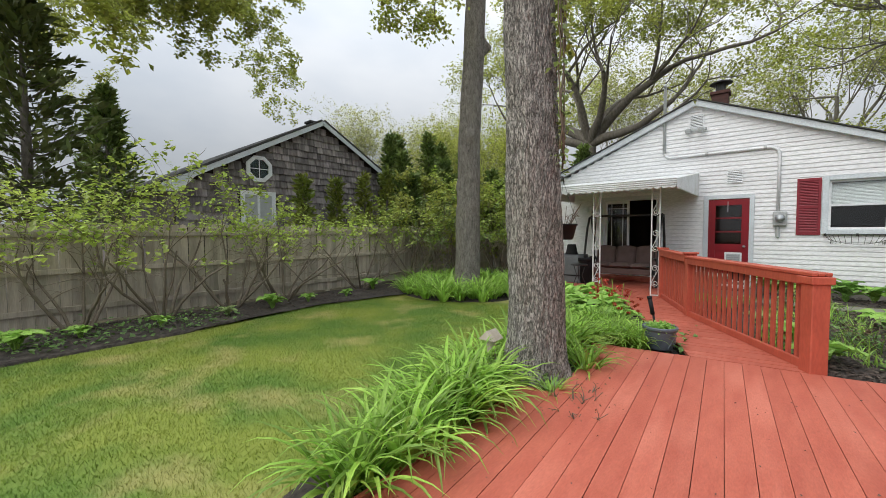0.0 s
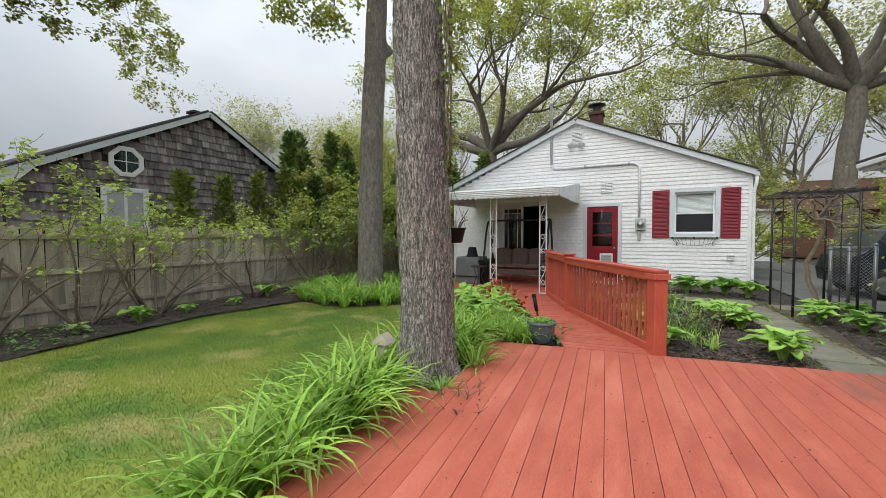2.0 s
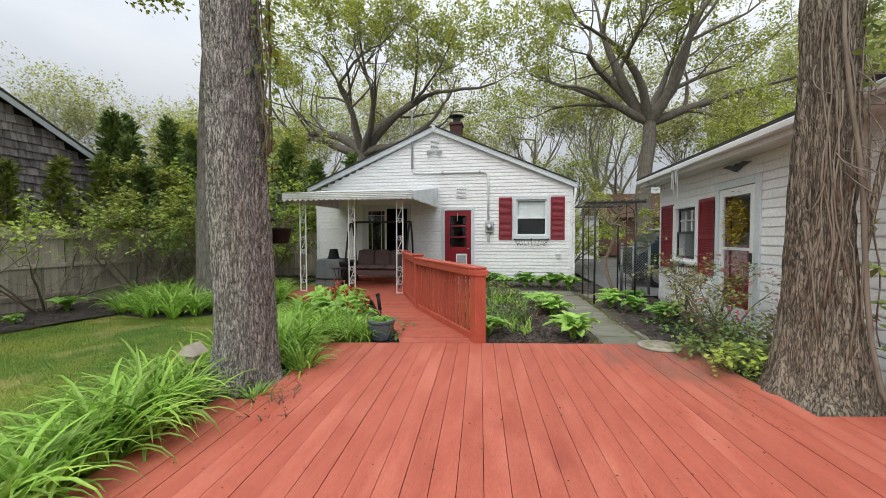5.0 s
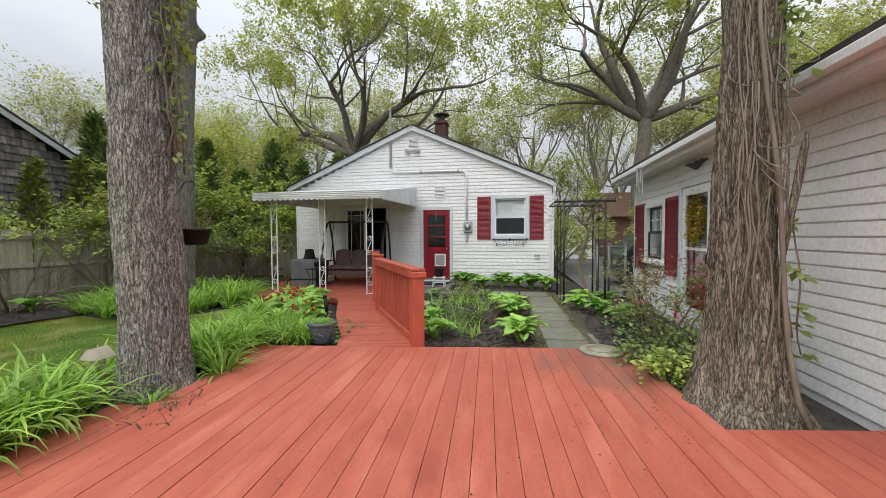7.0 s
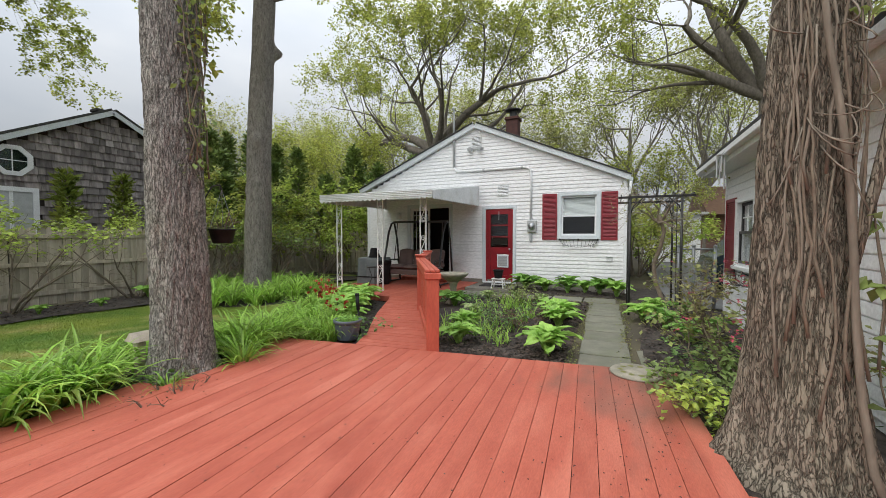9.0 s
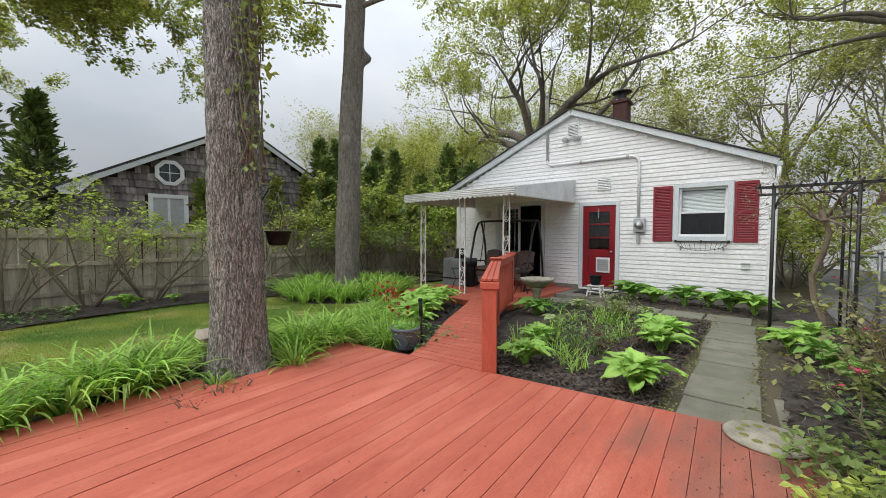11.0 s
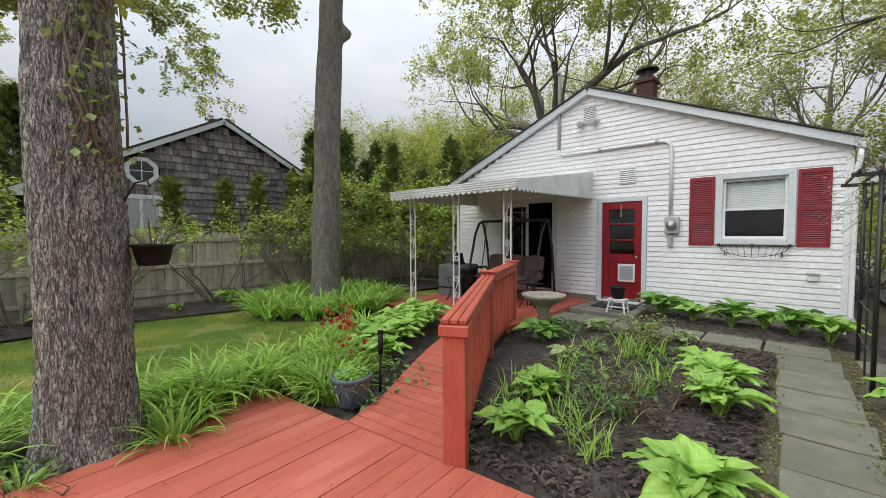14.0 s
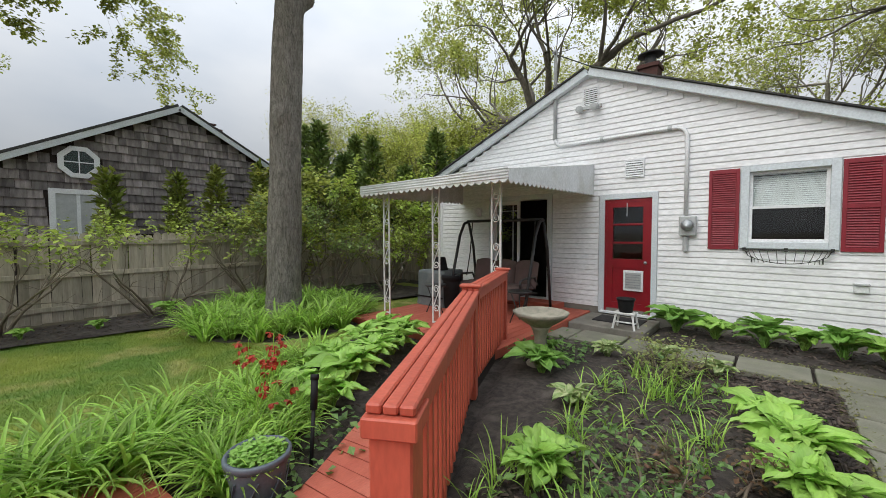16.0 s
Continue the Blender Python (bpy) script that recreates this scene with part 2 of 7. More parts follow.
PINE = leaf("dark_pine_needles", (0.09, 0.125, 0.035), (0.14, 0.165, 0.045), 0.2, 0.3, 0.6)
AZALEA = leaf("azalea_leaf", (0.22, 0.31, 0.07), (0.27, 0.25, 0.10), 0.35)
SAPLING = leaf("yellow_green_needles", (0.15, 0.20, 0.035), (0.23, 0.26, 0.05), 0.3)
BROWNLEAF = leaf("russet_leaf", (0.14, 0.065, 0.035), (0.10, 0.08, 0.035), 0.3)
PINK = leaf("pink_blossom", (0.55, 0.10, 0.16), (0.45, 0.07, 0.11), 0.3)
REDFLOWER = leaf("red_columbine_flower", (0.42, 0.03, 0.02), (0.35, 0.05, 0.02), 0.3)
YELLOW = leaf("yellow_wreath_leaf", (0.55, 0.40, 0.03), (0.40, 0.33, 0.04), 0.3)
GRASS = mat("lawn_grass_blade", (0.11, 0.205, 0.024), (0.235, 0.29, 0.042), 0.5, 0.9, 40, 0.1, thin=0.3, island=0.25, c3=(0.40, 0.365, 0.12), patch=1.3, edge=(0.4, 0.6))
LAWN = mat("lawn_turf", (0.10, 0.18, 0.024), (0.205, 0.25, 0.038), 0.95, 0.9, 160, 0.6, c3=(0.35, 0.315, 0.115), patch=1.3, edge=(0.4, 0.6))
EARTH = mat("garden_earth", (0.06, 0.05, 0.035), (0.10, 0.085, 0.05), 0.95, 0.8, 60, 0.5)
MULCH = mat("black_mulch", (0.026, 0.021, 0.018), (0.062, 0.05, 0.042), 0.95, 18, 110, 1.0, c3=(0.10, 0.085, 0.072), patch=5)
CHIP = mat("mulch_chip", (0.035, 0.028, 0.024), (0.10, 0.075, 0.06), 0.95, 10, 60, 0.3, island=0.5)
STONE = mat("grey_flagstone", (0.205, 0.20, 0.155), (0.15, 0.15, 0.115), 0.85, 5, 70, 0.35, rand=0.14, c3=(0.15, 0.16, 0.10), patch=2.2)
CONCRETE = mat("old_concrete", (0.23, 0.215, 0.185), (0.17, 0.16, 0.135), 0.9, 4, 80, 0.35, c3=(0.15, 0.145, 0.115), patch=2)
MOSS = leaf("moss", (0.14, 0.17, 0.035), (0.18, 0.17, 0.045), 0.1)
IRONWHITE = mat("white_painted_iron", (0.72, 0.73, 0.72), (0.62, 0.62, 0.60), 0.45, 10, 60, 0.1)
IRONBLACK = mat("black_metal", (0.018, 0.018, 0.019), (0.028, 0.027, 0.026), 0.45, 10, 60, 0.1)
STEEL = mat("galvanised_steel", (0.34, 0.36, 0.37), (0.28, 0.29, 0.30), 0.4, 10, 60, 0.1, metal=0.7)
METER = mat("grey_meter_metal", (0.44, 0.46, 0.46), (0.38, 0.40, 0.40), 0.45, 8, 60, 0.05)
BRICK = mat("dark_chimney_brick", (0.085, 0.035, 0.028), (0.06, 0.028, 0.024), 0.9, 9, 60, 0.4)
CUSHION = mat("taupe_cushion_fabric", (0.125, 0.082, 0.076), (0.10, 0.066, 0.058), 0.95, 6, 200, 0.25)
TARP = mat("grey_grill_cover", (0.16, 0.18, 0.185), (0.12, 0.14, 0.145), 0.65, 4, 60, 0.3)
PLASTIC = mat("blue_grey_plastic", (0.10, 0.125, 0.15), (0.085, 0.105, 0.13), 0.45, 6, 60, 0.05)
BLACKPLASTIC = mat("black_plastic", (0.012, 0.012, 0.013), (0.018, 0.018, 0.019), 0.6, 6, 60, 0.05, spec=0.2)
BATH = mat("lichen_concrete", (0.33, 0.30, 0.24), (0.22, 0.21, 0.165), 0.9, 9, 80, 0.5, c3=(0.36, 0.33, 0.26), patch=4)
RUBBER = mat("black_doormat", (0.02, 0.02, 0.021), (0.03, 0.03, 0.03), 0.95, 20, 120, 0.6)
BLIND = mat("white_blind", (0.68, 0.70, 0.70), (0.62, 0.64, 0.65), 0.6, 3, 40, 0.03)
DARKROOM = mat("dim_interior", (0.05, 0.042, 0.036), (0.035, 0.03, 0.026), 0.9, 1.5)
GLASS = glass_mat("window_glass")
CARPAINT = mat("dark_blue_car_paint", (0.014, 0.022, 0.03), (0.018, 0.027, 0.036), 0.2, 2, 20, 0.0)
TYRE = mat("tyre_rubber", (0.015, 0.015, 0.015), (0.022, 0.022, 0.022), 0.85)
ASPHALT = mat("asphalt", (0.12, 0.12, 0.12), (0.16, 0.16, 0.155), 0.95, 3, 120, 0.4)
TANROOF = mat("brown_roof", (0.17, 0.095, 0.06), (0.13, 0.075, 0.05), 0.9, 8, 60, 0.3)
TANWALL = mat("brown_brick_wall", (0.20, 0.10, 0.07), (0.15, 0.08, 0.055), 0.9, 8, 60, 0.3)

# ---- building blocks ----
rng = random.Random(11)
V = Vector

class Shape:
    def __init__(self):
        self.v, self.f = [], []

    def add(self, verts, faces, m=None):
        k = len(self.v)
        self.v += [tuple(m @ V(p)) for p in verts] if m else [tuple(p) for p in verts]
        self.f += [tuple(i + k for i in f) for f in faces]
        return self

    def box(self, x0, x1, y0, y1, z0, z1, b=0.0, m=None):
        if not b:
            vs = [(x, y, z) for z in (z0, z1) for y in (y0, y1) for x in (x0, x1)]
            return self.add(vs, [(0, 2, 3, 1), (4, 5, 7, 6), (0, 1, 5, 4), (2, 6, 7, 3), (0, 4, 6, 2), (1, 3, 7, 5)], m)
        X, Y, Z = (x0, x1), (y0, y1), (z0, z1)
        vs, ix = [], {}
        for i in (0, 1):
            for j in (0, 1):
                for k in (0, 1):
                    sx, sy, sz = (b, -b)[i], (b, -b)[j], (b, -b)[k]
                    ix[i, j, k] = len(vs)
                    vs += [(X[i], Y[j] + sy, Z[k] + sz), (X[i] + sx, Y[j], Z[k] + sz), (X[i] + sx, Y[j] + sy, Z[k])]
        fs = []
        for a in (0, 1):
            fs.append([ix[a, j, k] for j, k in ((0, 0), (1, 0), (1, 1), (0, 1))][::(1 if a else -1)])
            fs.append([ix[i, a, k] + 1 for i, k in ((0, 0), (0, 1), (1, 1), (1, 0))][::(1 if a else -1)])
            fs.append([ix[i, j, a] + 2 for i, j in ((0, 0), (1, 0), (1, 1), (0, 1))][::(1 if a else -1)])
        for a in (0, 1):
            for c in (0, 1):
                s = 1 if a == c else -1
                fs.append([ix[0, a, c] + 1, ix[1, a, c] + 1, ix[1, a, c] + 2, ix[0, a, c] + 2][::s * -1 if s == 1 else 1][::1])
                fs.append([ix[a, 0, c], ix[a, 1, c], ix[a, 1, c] + 2, ix[a, 0, c] + 2][::s])
                fs.append([ix[a, c, 0], ix[a, c, 1], ix[a, c, 1] + 1, ix[a, c, 0] + 1][::-s])
        for key, q in ix.items():
            fs.append([q, q + 1, q + 2] if sum(key) % 2 else [q, q + 2, q + 1])
        return self.add(vs, fs, m)

    def tube(self, pts, radii, n=8, cap=True, m=None):
        pts = [V(p) for p in pts]
        if isinstance(radii, (int, float)):
            radii = [radii] * len(pts)
        vs, fs, up = [], [], None
        for i, p in enumerate(pts):
            d = (pts[min(i + 1, len(pts) - 1)] - pts[max(i - 1, 0)]).normalized()
            if up is None:
                up = d.orthogonal().normalized()
            up = (up - d * up.dot(d)).normalized()
            w = d.cross(up)
            for k in range(n):
                a = 2 * math.pi * k / n
                vs.append(p + (up * math.cos(a) + w * math.sin(a)) * radii[i])
        for i in range(len(pts) - 1):
            for k in range(n):
                k2 = (k + 1) % n
                fs.append((i * n + k, i * n + k2, (i + 1) * n + k2, (i + 1) * n + k))
        if cap:
            fs.append(tuple(range(n))[::-1])
            fs.append(tuple((len(pts) - 1) * n + k for k in range(n)))
        return self.add(vs, fs, m)

    def lathe(self, prof, n=20, at=(0, 0, 0), cap=True, m=None):
        vs, fs = [], []
        for r, z in prof:
            vs += [(at[0] + r * math.cos(2 * math.pi * k / n), at[1] + r * math.sin(2 * math.pi * k / n), at[2] + z) for k in range(n)]
        for i in range(len(prof) - 1):
            for k in range(n):
                k2 = (k + 1) % n
                fs.append((i * n + k, i * n + k2, (i + 1) * n + k2, (i + 1) * n + k))
        if cap:
            fs.append(tuple(range(n))[::-1])
            fs.append(tuple((len(prof) - 1) * n + k for k in range(n)))
        return self.add(vs, fs, m)

    def prism(self, poly, a, b, axis="z", m=None):
        """A flat polygon drawn out from a to b along an axis; poly in the other two axes, in order."""
        def at(p, h):
            return {"z": (p[0], p[1], h), "y": (p[0], h, p[1]), "x": (h, p[0], p[1])}[axis]
        n = len(poly)
        vs = [at(p, a) for p in poly] + [at(p, b) for p in poly]
        fs = [tuple(range(n))[::-1], tuple(range(n, 2 * n))] + [(i, (i + 1) % n, n + (i + 1) % n, n + i) for i in range(n)]
        return self.add(vs, fs, m)

    def mesh(self, name, material, smooth=False):
        me = bpy.data.meshes.new(name)
        me.from_pydata(self.v, [], self.f)
        me.materials.append(material)
        if smooth:
            me.polygons.foreach_set("use_smooth", [True] * len(me.polygons))
        me.update()
        return me

def placed(ob):
    return placed(ob.parent) @ ob.matrix_parent_inverse @ ob.matrix_basis if ob.parent else ob.matrix_basis.copy()

def part(name, shape, material, parent=None, label="", smooth=False):
    """One mesh object under a thing or a part, drawn in the world's own metres."""
    data = shape.mesh(name, material, smooth) if isinstance(shape, Shape) else shape
    ob = new(name, data)
    if parent:
        ob.parent = parent
        ob.matrix_parent_inverse = placed(parent).inverted()
    return tagged(ob, label)

def piece(name, data, parent, m):
    ob = new(name, data)
    ob.parent = parent
    ob.matrix_parent_inverse = placed(parent).inverted()
    ob.matrix_basis = m
    return ob

def thing(name, at, label, category, group="", kind=""):
    ob = new(name)
    ob.location = at
    ob.matrix_basis = pose(*at)
    ob.empty_display_size = 0.1
    return tagged(ob, label, category, group, kind)

def structure(name, shape, material, label, category="", smooth=False):
    ob = part(name, shape, material, None, label, smooth)
    return tagged(ob, "", category, "", "structure")

# ---- ground ----
GROUND = -0.10

def sheet(x0, x1, y0, y1, step, height):
    s = Shape()
    nx, ny = max(1, round((x1 - x0) / step)), max(1, round((y1 - y0) / step))
    vs = [(x0 + (x1 - x0) * i / nx, y0 + (y1 - y0) * j / ny) for j in range(ny + 1) for i in range(nx + 1)]
    fs = [(j * (nx + 1) + i, j * (nx + 1) + i + 1, (j + 1) * (nx + 1) + i + 1, (j + 1) * (nx + 1) + i) for j in range(ny) for i in range(nx)]
    return s.add([(x, y, height(x, y)) for x, y in vs], fs)

def bump_at(x, y, size, amp):
    return amp * noise.noise(V((x * size, y * size, 0.3)))

def lawn_z(x, y):
    return GROUND - 0.01 + 0.014 * math.sin(1.3 * x + 0.5) * math.sin(1.1 * y + 0.3)

structure("ground", sheet(-400, 400, -400, 400, 100, lambda x, y: GROUND - 0.10), EARTH, "dark earth and grass ground reaching to the horizon", "ground")
structure("soil", sheet(-7.4, 5.2, -8, 12.6, 0.3, lambda x, y: GROUND - 0.045 + bump_at(x, y, 4, 0.012)), MULCH, "dark mulched soil of the garden", "soil", True)
lawn_sheet = sheet(-6.9, -0.62, -8, 5.0, 0.25, lambda x, y: lawn_z(x, y))
far_part = sheet(-6.9, -1.9, 5.0, 12.2, 0.25, lambda x, y: lawn_z(x, y))
lawn_sheet.add(far_part.v, far_part.f)
structure("lawn", lawn_sheet, LAWN,
          "yellow-green mown lawn with dry patches", "lawn", True)

def bed_edge(y):
    """The lawn's edge along the fence bed, wavering."""
    return -5.35 + (-0.65 if 4.0 < y < 5.6 else -0.14 * y if 0 < y <= 4 else 0.0) + 0.12 * math.sin(y * 1.3)

def bed(name, poly, amp, label, top=0.03):
    """A mulch bed: a rough mound inside an outline."""
    s = Shape()
    cx, cy = sum(p[0] for p in poly) / len(poly), sum(p[1] for p in poly) / len(poly)
    rings, n = 14, len(poly) * 6
    edge = []
    for i, p in enumerate(poly):
        q = poly[(i + 1) % len(poly)]
        edge += [(p[0] + (q[0] - p[0]) * k / 6, p[1] + (q[1] - p[1]) * k / 6) for k in range(6)]
    vs, fs = [(cx, cy, GROUND + top)], []
    for r in range(1, rings + 1):
        u = r / rings
        for ex, ey in edge:
            x, y = cx + (ex - cx) * u, cy + (ey - cy) * u
            h = GROUND + top * (1 - u ** 6) - (0.03 if r == rings else 0) + amp * noise.noise(V((x * 7, y * 7, 1.0)))
            vs.append((x, y, h))
    for k in range(n):
        fs.append((0, 1 + k, 1 + (k + 1) % n))
    for r in range(rings - 1):
        for k in range(n):
            a, b2 = 1 + r * n + k, 1 + r * n + (k + 1) % n
            fs.append((a, a + n, b2 + n, b2))
    return structure(name, s.add(vs, fs), MULCH, label, "mulch bed", True)

bed("mulch_bed_fence", [(-7.35, -5), (-5.5, -5), (-5.3, -2), (-5.4, 0), (-5.45, 1.2), (-5.8, 2.7), (-6.05, 4.0), (-6.05, 5.2), (-5.8, 5.9),
    (-5.5, 8.2), (-4.9, 9.6), (-4.2, 11.9), (-7.35, 11.9)], 0.03, "black mulch bed along the wooden fence")
bed("mulch_bed_island", [(-4.6 + 1.62 * math.cos(a * 0.5236), 7.0 + 1.55 * math.sin(a * 0.5236)) for a in range(12)], 0.025, "round mulch bed under the tall tree")
bed("mulch_bed_ramp", [(-1.0, 0.2), (-0.55, 0.2), (-0.55, 4.2), (0.4, 4.45), (-0.1, 5.4), (-0.7, 6.6), (-1.35, 7.7), (-2.9, 8.2), (-2.6, 7.2), (-1.9, 5.6), (-1.5, 4.4), (-1.5, 2.4)],
    0.02, "mulch bed beside the red ramp")
bed("mulch_bed_middle", [(1.3, 4.5), (2.9, 4.75), (2.82, 6.6), (2.7, 8.2), (2.3, 9.05), (1.2, 9.2), (-0.25, 9.3), (-0.45, 8.5), (0.1, 6.9), (0.8, 5.4)], 0.03,
    "dark mulch flower bed between ramp and stone path", 0.05)
bed("mulch_bed_house", [(0.85, 10.0), (2.0, 9.85), (3.4, 9.8), (3.65, 10.4), (3.6, 11.05), (0.85, 11.05)], 0.025, "mulch bed at the foot of the house wall")
bed("mulch_bed_garage", [(3.5, 4.7), (3.75, 2.8), (5.12, 2.8), (5.12, 9.0), (4.4, 9.2), (3.85, 8.2), (3.6, 6.5)], 0.03, "mulch bed along the garage wall")

def chips():
    """Loose bark chips strewn over the beds, too many to count."""
    s, r = Shape(), random.Random(5)
    areas = ((0.9, 2.8, 4.7, 9.0, 5000), (3.6, 5.0, 4.6, 8.6, 700), (1.0, 3.5, 10.0, 11.0, 350), (-6.9, -5.7, 0, 9, 900), (-1.6, -0.2, 4.3, 7.5, 300))
    for x0, x1, y0, y1, n in areas:
        for k in range(n):
            x, y = r.uniform(x0, x1), r.uniform(y0, y1)
            l, w = r.uniform(0.015, 0.045), r.uniform(0.006, 0.014)
            m = pose(x, y, GROUND + 0.05 + r.uniform(-0.015, 0.012), r.uniform(-25, 25), r.uniform(-25, 25), r.uniform(0, 360))
            s.add([(-l, -w, 0), (l, -w, 0), (l, w, 0), (-l, w, 0), (0, 0, 0.012)], [(0, 1, 4), (1, 2, 4), (2, 3, 4), (3, 0, 4)], m)
    ob = part("bark_chips", s, CHIP)
    tagged(ob, "loose dark bark chips strewn over the mulch", "mulch", "", "stuff")
chips()

# ---- white house ----
HX0, HX1, HY, HYB = -4.25, 3.53, 11.08, 20.0
CX, SLOPE, RIDGE = -0.46, 0.43, 4.46
EAVEZ = RIDGE - SLOPE * (HX1 - CX)
openings = [(-0.14, 0.65, 0.05, 2.11), (1.96, 2.82, 1.36, 2.40), (-2.62, -1.30, 0.12, 2.20)]

def wall_with_holes(s, u0, u1, z0, z1, holes, lo, hi, axis):
    us = sorted({u0, u1, *[h[0] for h in holes], *[h[1] for h in holes]})
    zs = sorted({z0, z1, *[h[2] for h in holes], *[h[3] for h in holes]})
    for a, b in zip(us, us[1:]):
        for c, d in zip(zs, zs[1:]):
            if not any(h[0] <= (a + b) / 2 <= h[1] and h[2] <= (c + d) / 2 <= h[3] for h in holes):
                s.box(a, b, lo, hi, c, d) if axis == "y" else s.box(lo, hi, a, b, c, d)
    return s

house = thing("house", (0, HY, GROUND), "small white house with clapboard siding, gable end and dark shingle roof", "house")
ws = Shape()
wall_with_holes(ws, HX0, HX1, GROUND, EAVEZ, openings, HY, HY + 0.2, "y")
ws.prism([(HX0, EAVEZ), (HX1, EAVEZ), (CX, RIDGE)], HY, HY + 0.2, "y")
gable_wall = part("gable_wall", ws, TRIM, house)
ss = Shape()
ss.box(HX0, HX0 + 0.2, HY + 0.2, HYB, GROUND, EAVEZ).box(HX1 - 0.2, HX1, HY + 0.2, HYB, GROUND, EAVEZ)
ss.box(HX0 + 0.2, HX1 - 0.2, HYB - 0.2, HYB, GROUND, EAVEZ)
ss.prism([(HX0, EAVEZ), (HX1, EAVEZ), (CX, RIDGE)], HYB - 0.2, HYB, "y")
part("side_walls", ss, SIDING, house)
part("inside_floor", Shape().box(HX0 + 0.2, HX1 - 0.2, HY + 0.2, HYB - 0.2, GROUND, GROUND + 0.1), DARKROOM, house)
part("inside_ceiling", Shape().box(HX0 + 0.2, HX1 - 0.2, HY + 0.2, HYB - 0.2, EAVEZ - 0.1, EAVEZ - 0.02), DARKROOM, house)
part("inside_wall", Shape().box(HX0 + 0.2, HX1 - 0.2, HY + 2.6, HY + 2.7, GROUND + 0.1, EAVEZ - 0.1), DARKROOM, house)

def gable_span(z):
    h = (RIDGE - z) / SLOPE
    return max(HX0, CX - h), min(HX1, CX + h)

def course(x0, x1, z0, h, y, sgn=-1):
    """One strip of siding: a nearly upright face over a lip, with a narrow groove under the next lip."""
    prof = ((0.0, 0.0), (0.019, 0.0), (0.020, 0.07), (0.013, 0.85), (0.002, 0.90), (0.002, 1.0), (0.0, 1.0))
    vs = [(x, y + sgn * d, z0 + h * u) for d, u in prof for x in (x0, x1)]
    n = len(prof)
    fs = [(2 * i, 2 * i + 1, 2 * i + 3, 2 * i + 2) for i in range(n - 1)]
    return Shape().add(vs, fs + [tuple(range(0, 2 * n, 2)), tuple(range(1, 2 * n, 2))[::-1]])

trims = [(-0.25, 0.75, -1, 2.22), (1.86, 2.93, 1.25, 2.50), (-2.74, -1.18, -1, 2.32)]
COURSE = 0.1
for k in range(45):
    z = 0.10 + k * COURSE
    x0, x1 = gable_span(z + COURSE)
    if x1 - x0 < 0.1:
        break
    cuts = sorted((a, b) for a, b, c, d in trims if c < z + COURSE * 0.6 and d > z + COURSE * 0.4)
    at = x0
    for a, b in [*cuts, (x1, x1)]:
        if a - at > 0.03:
            part("clapboard", course(at, a, z, COURSE, HY), SIDING, gable_wall)
        at = b
part("foundation", Shape().box(HX0 + 0.03, HX1 - 0.03, HY - 0.006, HY, GROUND - 0.05, 0.10), CONCRETE, house)

def roof_slab(a, b, y0, y1, t, off):
    """A sloping slab between two points of the gable's outline."""
    (xa, za), (xb, zb) = a, b
    nx, nz = -(zb - za), xb - xa
    k = math.hypot(nx, nz)
    nx, nz = nx / k, nz / k
    if nz < 0:
        nx, nz = -nx, -nz
    return Shape().prism([(xa + nx * off, za + nz * off), (xb + nx * off, zb + nz * off), (xb + nx * (off + t), zb + nz * (off + t)), (xa + nx * (off + t), za + nz * (off + t))], y0, y1, "y")

eave = [(CX - 4.0, RIDGE - SLOPE * 4.0), (CX, RIDGE), (CX + 4.02, RIDGE - SLOPE * 4.02)]
for i in (0, 1):
    part("roof_slope", roof_slab(eave[i], eave[i + 1], HY - 0.16, HYB + 0.15, 0.03, 0.125), ROOF, house)
    part("roof_deck", roof_slab(eave[i], eave[i + 1], HY - 0.13, HYB + 0.13, 0.02, 0.104), TRIM, house)
    part("rake_board", roof_slab(eave[i], eave[i + 1], HY - 0.14, HY - 0.115, 0.128, -0.006), TRIM_BLUE, house, "pale grey rake board")
    part("soffit", roof_slab(eave[i], eave[i + 1], HY - 0.115, HY, 0.02, 0.0), TRIM, house)
    part("roof_edge", roof_slab(eave[i], eave[i + 1], HY - 0.18, HY - 0.16, 0.022, 0.133), ROOF, house)
for x in (HX0 - 0.012, HX1 - 0.075):
    part("corner_board", Shape().box(x, x + 0.087, HY - 0.024, HY + 0.06, 0.05, EAVEZ - 0.05, 0.004), TRIM, house)
# gutter and downspout at the eave
part("gutter", Shape().box(HX1 + 0.015, HX1 + 0.12, HY - 0.12, HYB, EAVEZ - 0.06, EAVEZ + 0.05, 0.02), TRIM_BLUE, house)
part("downspout", Shape().tube([(HX1 + 0.07, HY - 0.08, EAVEZ - 0.04), (HX1 + 0.065, HY - 0.08, EAVEZ - 0.2), (HX1 + 0.035, HY - 0.06, EAVEZ - 0.36),
    (HX1 + 0.03, HY - 0.06, 0.2), (HX1 + 0.08, HY - 0.12, 0.05)], 0.035, 8), TRIM, house, smooth=True)
